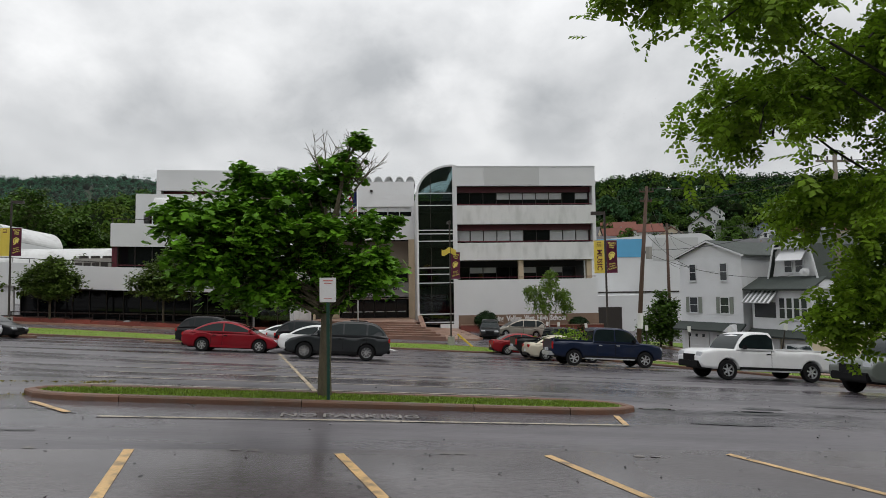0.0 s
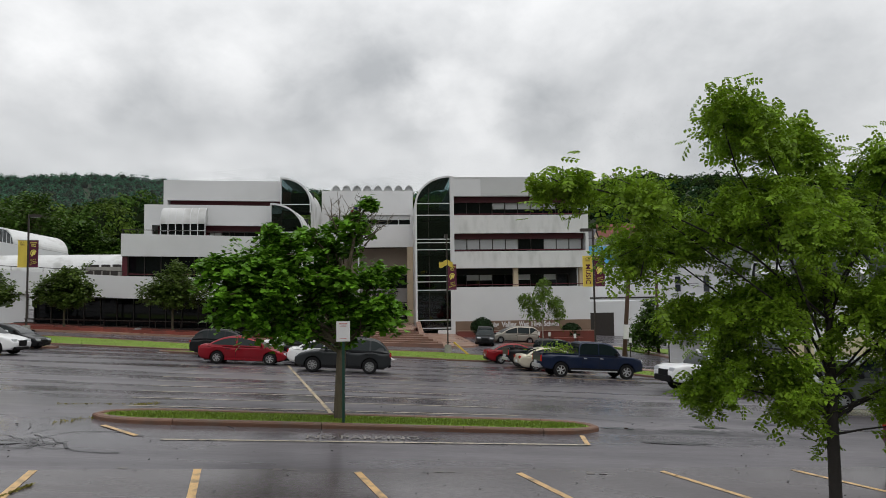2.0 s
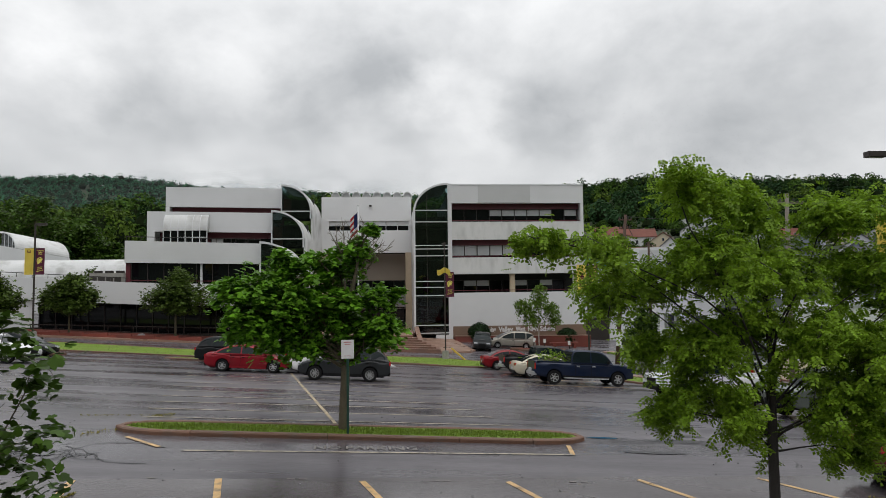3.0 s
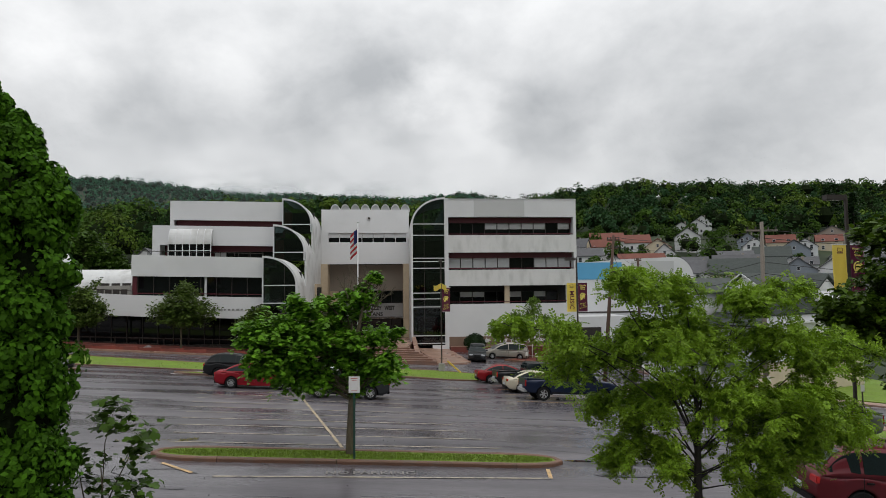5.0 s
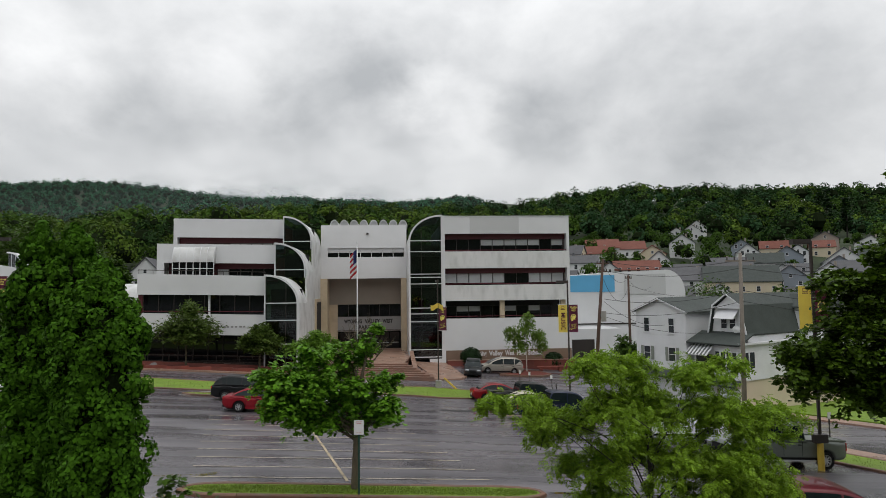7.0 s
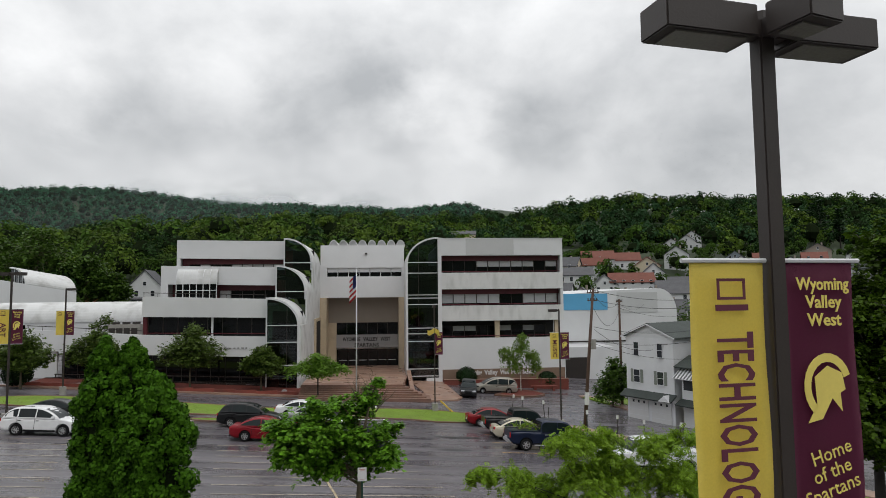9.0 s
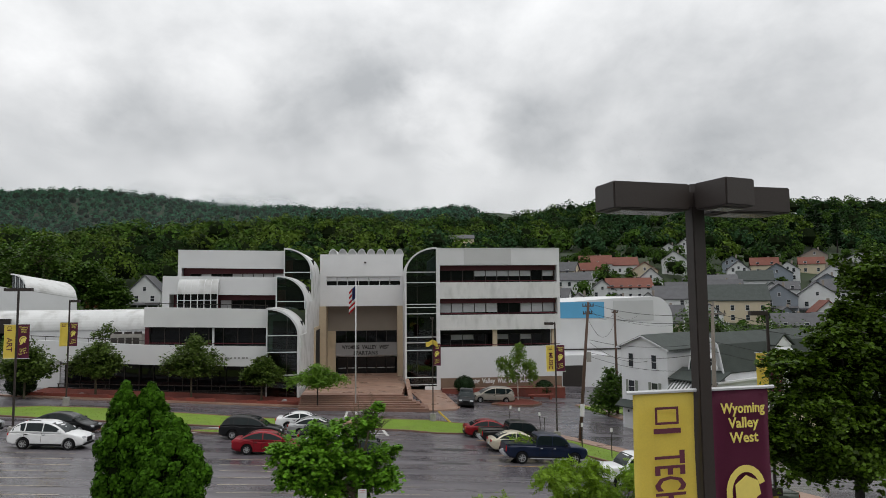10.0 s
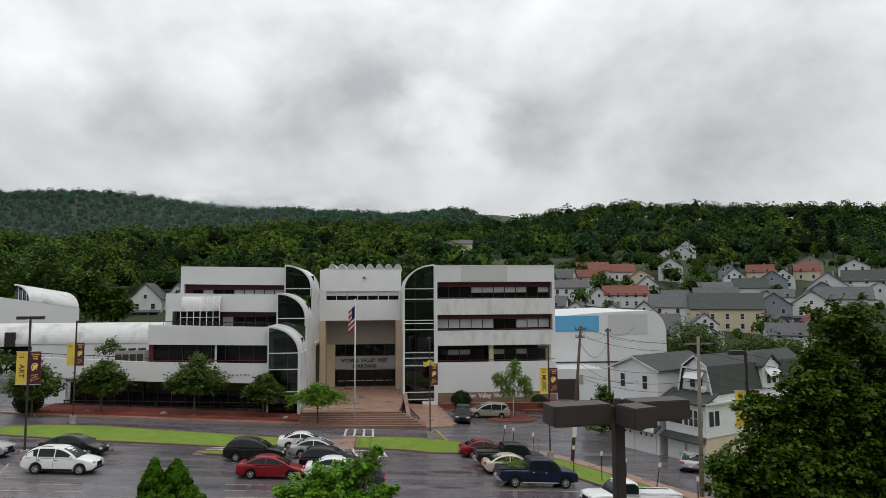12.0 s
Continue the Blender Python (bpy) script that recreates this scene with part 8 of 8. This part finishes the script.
tree("street_maple", 22.9, 57.8, 0.8, 0.10, [(0, 0, 2.6, 1.6, 1.4, 1.6), (-0.7, -0.3, 1.5, 1.4, 1.2, 1.0), (0.8, 0.2, 3.6, 1.1, 1.1, 1.0), (0.6, 0, 1.4, 1.3, 1.2, 1.0), (0.2, 0, 4.6, 0.6, 0.6, 0.6)],
     "leaf_deep", 0.24, 6500, "kite", "tall leafy shrub beside the white house", "shrub", seed=81, grow=1.2)
tree("sapling", -4.45, 6.4, 1.3, 0.025, [(0.25, 0, 2.05, 0.35, 0.35, 0.3), (0.35, 0.1, 2.75, 0.3, 0.3, 0.3), (-0.35, 0, 2.5, 0.35, 0.3, 0.3), (0.5, -0.1, 1.6, 0.35, 0.3, 0.25), (0.1, 0.1, 3.1, 0.22, 0.2, 0.18)],
     "leaf_deep", 0.115, 620, "lobed", "thin sapling with lobed leaves beside evergreens", seed=91, density=60, grow=1.35, fall=0.3)


def arborvitae(x, y, h, r, seed):
    rng = np.random.RandomState(seed)
    top = thing("arborvitae", pose(x, y, lot(x, y)), "tall narrow dense green arborvitae", "evergreen", "evergreens by the car park")
    part("trunk", tube([(0, 0, -0.2), (0, 0, h * 0.9)], [0.09, 0.02], 8), "bark", top)
    # plumes of upright sprays, each a small bulge of its own on the cone
    tufts, n = 640, 58000
    ta, tu = rng.uniform(0, 2 * math.pi, tufts), rng.uniform(0.0, 1.0, tufts) ** 0.9
    prof = r * np.minimum(1, (1.015 - tu) * 6.0) ** 0.7 * (0.82 + 0.18 * np.minimum(1, tu * 4))
    out = np.maximum(0, prof * rng.uniform(0.66, 1.12, tufts) - 0.10)
    tc = np.stack([out * np.cos(ta), out * np.sin(ta), 0.15 + tu * h], 1)
    tr = rng.uniform(0.09, 0.20, tufts) * np.clip(0.45 + 3.0 * (1 - tu), 0.5, 1)
    own = rng.randint(0, tufts, n)
    d = rng.normal(size=(n, 3))
    d[:, 0] += np.cos(ta[own]) * 0.9
    d[:, 1] += np.sin(ta[own]) * 0.9
    d[:, 2] += 0.5
    d /= np.linalg.norm(d, axis=1, keepdims=True)
    p = tc[own] + d * (tr[own] * rng.uniform(0.55, 1.1, n))[:, None] * (1, 1, 1.35)
    axis = d * 0.8 + rng.normal(size=(n, 3)) * 0.4 + (0, 0, 0.45)
    cards("sprays", p, d + rng.normal(size=(n, 3)) * 0.3, rng.uniform(0.05, 0.088, n), "leaf_arbor", top, "kite", rng=rng, axes=axis)["kind"] = "stuff"
    # solid core in near-black, painted for the dark between the sprays
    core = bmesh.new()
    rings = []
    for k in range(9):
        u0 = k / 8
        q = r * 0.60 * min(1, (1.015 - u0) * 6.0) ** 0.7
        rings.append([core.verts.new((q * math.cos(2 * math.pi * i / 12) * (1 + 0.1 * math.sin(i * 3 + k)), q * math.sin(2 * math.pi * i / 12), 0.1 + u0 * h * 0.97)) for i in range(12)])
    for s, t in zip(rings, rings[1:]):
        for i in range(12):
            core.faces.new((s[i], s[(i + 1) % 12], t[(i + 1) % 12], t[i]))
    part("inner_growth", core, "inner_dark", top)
    return top


arborvitae(-6.30, 6.2, 7.05, 0.52, 101)
arborvitae(-5.80, 6.2, 7.05, 0.52, 102)
arborvitae(-5.04, 5.5, 6.45, 0.60, 103)


def bush(x, y, r, seed, lift=0.0):
    rng = np.random.RandomState(seed)
    top = thing("round_bush", pose(x, y, lot(x, y) + lift), "clipped round dark green bush by the school wall", "bush", "bushes by the school")
    n = 1800
    d = rng.normal(size=(n, 3))
    d /= np.linalg.norm(d, axis=1, keepdims=True)
    p = d * np.array((r, r, r * 0.95)) * rng.uniform(0.85, 1.05, (n, 1)) + (0, 0, r * 0.8)
    cards("leaves", p, d + rng.normal(size=(n, 3)) * 0.5, rng.uniform(0.12, 0.24, n), "leaf_bush", top, "leaf", rng=rng)["kind"] = "stuff"
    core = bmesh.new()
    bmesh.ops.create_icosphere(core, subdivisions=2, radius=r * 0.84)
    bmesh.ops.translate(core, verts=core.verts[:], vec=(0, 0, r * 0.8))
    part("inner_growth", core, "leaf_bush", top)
    part("stem", tube([(0, 0, -0.2), (0, 0, r)], [0.06, 0.03], 6), "bark", top)
    return top


bush(8.75, 69.4, 1.25, 111)
bush(19.0, 69.8, 1.15, 112)
bush(-36.5, 57.0, 1.3, 113, 0.2)


# ---- woods on the hills, as masses of leaf clumps ----
HOUSE_SPOTS = [(o.matrix_world.translation.x, o.matrix_world.translation.y) for o in bpy.data.objects if o.get("group") == "houses on the hillside"]


def wood(name, spots, per_tree, leaf, mat, seed, label, tall=(8, 13)):
    """Many crowns in one mesh: each a heap of leafy domes over a solid heart painted as inner shade."""
    rng = np.random.RandomState(seed)
    cs, ns, ss, hearts = [], [], [], []
    ring = [(math.cos(radians(60 * k)), math.sin(radians(60 * k))) for k in range(6)]
    shell = np.array([(0.55 * a, 0.55 * b, -0.7) for a, b in ring] + [(a, b, 0.0) for a, b in ring] + [(0.6 * a, 0.6 * b, 0.75) for a, b in ring] + [(0, 0, 1.0)])
    for x, y, s in spots:
        h = rng.uniform(*tall) * s
        r = h * rng.uniform(0.38, 0.50)
        base = np.array((x, y, land(x, y) - 0.5))
        size = np.array((r, r, h * 0.44))
        mid = np.array((0, 0, h * 0.52))
        k = 10
        kd = rng.normal(size=(k, 3))
        kd[:, 2] = np.abs(kd[:, 2]) * 0.9 - 0.35
        kd /= np.linalg.norm(kd, axis=1, keepdims=True)
        kd[0] = (0, 0, 1)
        knots, wide = mid + kd * size * 0.58, rng.uniform(0.36, 0.56, k)
        own = rng.randint(0, k, per_tree)
        d = rng.normal(size=(per_tree, 3)) + kd[own] * 0.8
        d[:, 2] += 0.3
        d /= np.linalg.norm(d, axis=1, keepdims=True)
        cs.append(base + knots[own] + d * size * wide[own][:, None] * rng.uniform(0.85, 1.08, (per_tree, 1)))
        ns.append(d + rng.normal(size=(per_tree, 3)) * 0.38 + (0, 0, 0.15))
        ss.append(leaf * s * rng.uniform(0.6, 1.3, per_tree))
        hearts.append(base + mid + shell * size * 0.62 * rng.uniform(0.85, 1.1, (len(shell), 1)))
    ob = cards(name, np.concatenate(cs), np.concatenate(ns), np.concatenate(ss), mat, None, "kite", rng=rng)
    # the solid hearts of the crowns, near-black to stand in for inner shade
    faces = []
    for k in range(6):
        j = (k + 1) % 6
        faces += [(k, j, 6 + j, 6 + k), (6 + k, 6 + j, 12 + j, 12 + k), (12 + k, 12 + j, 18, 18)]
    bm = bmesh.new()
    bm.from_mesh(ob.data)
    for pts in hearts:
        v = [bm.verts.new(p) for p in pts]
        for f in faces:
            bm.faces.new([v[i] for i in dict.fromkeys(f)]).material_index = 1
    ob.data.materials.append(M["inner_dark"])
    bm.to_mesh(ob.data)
    bm.free()
    return tagged(ob, label, "wood", kind="stuff")


def scatter(x0, x1, y0, y1, gap, seed, keep=None, wedge=True):
    rng = np.random.RandomState(seed)
    out = []
    y = y0
    while y < y1:
        lo, hi = (max(x0, -0.72 * y - 30), min(x1, 0.95 * y + 30)) if wedge else (x0, x1)
        x = lo
        while x < hi:
            px, py = x + rng.uniform(-0.45, 0.45) * gap, y + rng.uniform(-0.45, 0.45) * gap
            if keep is None or keep(px, py, rng):
                out.append((px, py, rng.uniform(0.75, 1.25)))
            x += gap
        y += gap * 0.85
    return out


def clear(px, py, rng):
    return all((px - hx) ** 2 + (py - hy + 3) ** 2 > 9.5 ** 2 for hx, hy in HOUSE_SPOTS)


def town_edge(px, py, rng):
    """Solid wood to the west and high up; the town's slope has scattered trees only."""
    if not clear(px, py, rng):
        return False
    if py < 215 and (px / (py + 9) > 0.20 or px < -30 - 0.2 * (py - 128)):
        return False
    if px < 40:
        return True
    return py > 300 or rng.uniform() < 0.13


def valley(px, py, rng):
    """Behind the school to the west, with a gap before the porch house."""
    return clear(px, py, rng) and px < -30 - 0.2 * (py - 128) and not (-0.46 < px / (py + 9) < -0.32 and py < 166)


def gardens(px, py, rng):
    """Trees in the gaps between the houses of the town."""
    return 0.20 < px / (py + 9) < 0.98 and all((px - hx) ** 2 + (py - hy - 3) ** 2 > 7.2 ** 2 for hx, hy in HOUSE_SPOTS) and rng.uniform() < 0.8


near_spots, valley_spots = scatter(-340, 470, 145, 500, 10.5, 401, town_edge), scatter(-210, 30, 128, 215, 9.5, 403, valley)
mix = random.Random(9)
TONES = (("forest", "green"), ("forest_dark", "dark green"), ("forest_pale", "yellow-green"), ("forest_blue", "blue-green"), ("forest_olive", "olive green"))
near_lots, valley_lots = {m: [] for m, _ in TONES}, {m: [] for m, _ in TONES}
for s in near_spots:
    west = ("forest", "forest_pale", "forest_pale", "forest", "forest_dark", "forest_olive")
    east = ("forest", "forest_dark", "forest_dark", "forest_blue", "forest_blue", "forest", "forest_pale")
    near_lots[mix.choice(west if s[0] < 30 + mix.uniform(-30, 30) else east)].append(s)
for s in valley_spots:
    valley_lots[mix.choice(("forest", "forest_pale", "forest_olive", "forest_dark"))].append(s)
for k, (mat, tone) in enumerate(TONES):
    wood("forest_near", near_lots[mat], 155, 1.28, mat, 402 + k, "dense %s broadleaf wood on the near hill" % tone, tall=(8, 15))
    if valley_lots[mat]:
        wood("forest_valley", valley_lots[mat], 340, 0.8, mat, 412 + k, "%s trees behind the school" % tone)
# far ridge, its leaf colours tinted for haze
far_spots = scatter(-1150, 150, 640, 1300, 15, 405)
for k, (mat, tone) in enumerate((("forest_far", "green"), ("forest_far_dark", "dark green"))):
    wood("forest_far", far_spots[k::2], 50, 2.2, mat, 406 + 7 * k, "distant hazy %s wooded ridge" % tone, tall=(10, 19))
wood("town_trees", scatter(20, 260, 120, 262, 8.5, 410, gardens), 300, 0.65, "forest", 408, "scattered green trees between the houses", tall=(4.5, 8))


def pine(x, y, h, seed):
    """An old pine: a bare pole with flat, uneven tiers of needles."""
    rng = np.random.RandomState(seed)
    top = thing("pine_tree", pose(x, y, land(x, y) - 0.5), "tall dark pine with flat tiers on the skyline", "pine", "pines on the skyline")
    part("trunk", tube([(0, 0, -0.5), (0.1, 0, h * 0.5), (0, 0, h * 0.98)], [0.45, 0.3, 0.06], 7), "bark_black", top)
    p, d = [], []
    for k in range(11):
        u = 0.34 + 0.64 * k / 10
        reach = h * 0.26 * (1.05 - u) ** 0.6 * rng.uniform(0.75, 1.2)
        for b in range(6):
            a = rng.uniform(0, 2 * math.pi)
            r = reach * rng.uniform(0.6, 1.15)
            some = 22
            q = rng.uniform(0.15, 1.0, some)
            p += list(np.stack([q * r * math.cos(a), q * r * math.sin(a), h * u + 0.12 * q * r + 0 * q], 1) + rng.normal(size=(some, 3)) * (0.55, 0.55, 0.28))
            d += [(0, 0, 1.0)] * some
    p = np.array(p)
    cards("crown", p, np.array(d) + rng.normal(size=(len(p), 3)) * 0.5, rng.uniform(0.7, 1.3, len(p)), "leaf_bush", top, "kite", rng=rng)["kind"] = "stuff"
    return top


for x, y, h, sd in ((227, 300, 25, 541), (234, 304, 27, 542), (242, 300, 22, 543), (219, 303, 17, 544)):
    pine(x, y, h, sd)
# trees nearer the school: one by one
for x, y, s, sd in ((-79, 138, 1.5, 501), (-69.5, 140, 1.05, 502), (-91, 146, 1.3, 503), (-64.5, 141, 0.72, 504)):
    tree("shade_tree", x, y, 3.0, 0.3, [(0, 0, 9.5 * s, 4.2 * s, 4.0 * s, 3.2 * s), (-3.4 * s, 0, 7.5 * s, 3.2 * s, 3.0 * s, 2.6 * s), (3.4 * s, 0, 7.2 * s, 3.2 * s, 3.0 * s, 2.6 * s), (0.5, -0.5, 5.0 * s, 4.0 * s, 3.4 * s, 2.2 * s), (0.8, 0, 12.0 * s, 2.6 * s, 2.4 * s, 1.6 * s)],
         "leaf_deep", 0.66, 6500, "kite", "tall shade tree behind the school", seed=sd, lift=land(x, y) - lot(x, y), group="trees behind the school", density=5, grow=1.12, fall=0.5)
for x, y, s, sd in ((50.8, 92, 1.55, 511), (54.5, 94, 1.35, 512), (55.0, 84, 1.2, 513), (59, 83, 1.3, 514), (64, 84, 1.2, 515), (69, 82, 1.1, 516)):
    tree("garden_tree", x, y, 1.6, 0.2, [(0, 0, 5.4 * s, 2.6 * s, 2.6 * s, 2.4 * s), (-2.0 * s, 0, 4.2 * s, 2.0 * s, 2.0 * s, 1.8 * s), (2.2 * s, 0, 4.0 * s, 2.0 * s, 2.0 * s, 1.8 * s), (0, -0.4, 2.8 * s, 2.6 * s, 2.2 * s, 1.5 * s)],
         "leaf_deep", 0.40, 4200, "kite", "leafy garden tree beside the auditorium", seed=sd, group="garden trees", density=10, grow=1.12, fall=0.5)
for x, y, s, sd in ((-51.0, 75, 1.0, 531), (-56.0, 77, 1.1, 532), (-46.5, 76, 0.8, 533)):
    tree("court_tree", x, y, 1.2, 0.12, [(0, 0, 3.2 * s, 2.2 * s, 2.0 * s, 1.3 * s), (-1.8 * s, 0, 2.6 * s, 1.5 * s, 1.4 * s, 1.0 * s), (1.8 * s, 0, 2.6 * s, 1.5 * s, 1.4 * s, 1.0 * s), (0.2, 0, 1.6 * s, 2.0 * s, 1.8 * s, 0.8 * s)],
         "leaf_deep", 0.34, 2600, "kite", "leafy green tree in the court beside the low hall", seed=sd, group="trees in the court", density=10)
tree("roof_shrub", -37.0, 76, 0.8, 0.06, [(0, 0, 2.0, 1.3, 1.1, 1.0), (-0.9, 0, 1.6, 1.0, 0.9, 0.8), (1.0, 0, 1.7, 1.0, 0.9, 0.9), (0.3, 0, 2.8, 0.7, 0.7, 0.6)],
     "leaf_olive", 0.28, 700, "leaf", "shrubby tree beside the low hall", "shrub", seed=521, lift=3.0)


# ---- low cloud that clings to the far ridge ----
def vapour(name, x0, x1, y, low, high, mat, label):
    """A hanging sheet of vapour, bowed along the hill."""
    n, me = 24, bpy.data.meshes.new(name)
    v, uv = [], []
    for j, (z, back) in enumerate(((low, 0.0), (low * 0.5 + high * 0.5, 12.0), (high, 30.0))):
        for i in range(n + 1):
            x = x0 + (x1 - x0) * i / n
            v.append((x, y + back + 25 * math.sin(i * 0.5), z(x) if callable(z) else z))
            uv.append((i / n, j / 2))
    f = [(j * (n + 1) + i, j * (n + 1) + i + 1, (j + 1) * (n + 1) + i + 1, (j + 1) * (n + 1) + i) for j in range(2) for i in range(n)]
    me.from_pydata(v, [], f)
    layer = me.uv_layers.new(name="spread")
    for lp in me.loops:
        layer.data[lp.index].uv = uv[lp.vertex_index]
    for p in me.polygons:
        p.use_smooth = True
    me.materials.append(M[mat])
    tagged(new(name, me), label, "mist", kind="stuff")


vapour("valley_haze", -1000, 420, 585, 20, 190, "mist_veil", "thin pale haze before the distant ridge")
vapour("ridge_cloud", -640, 100, 1130, 125, 235, "mist_bank", "wisps of low cloud along the ridge")
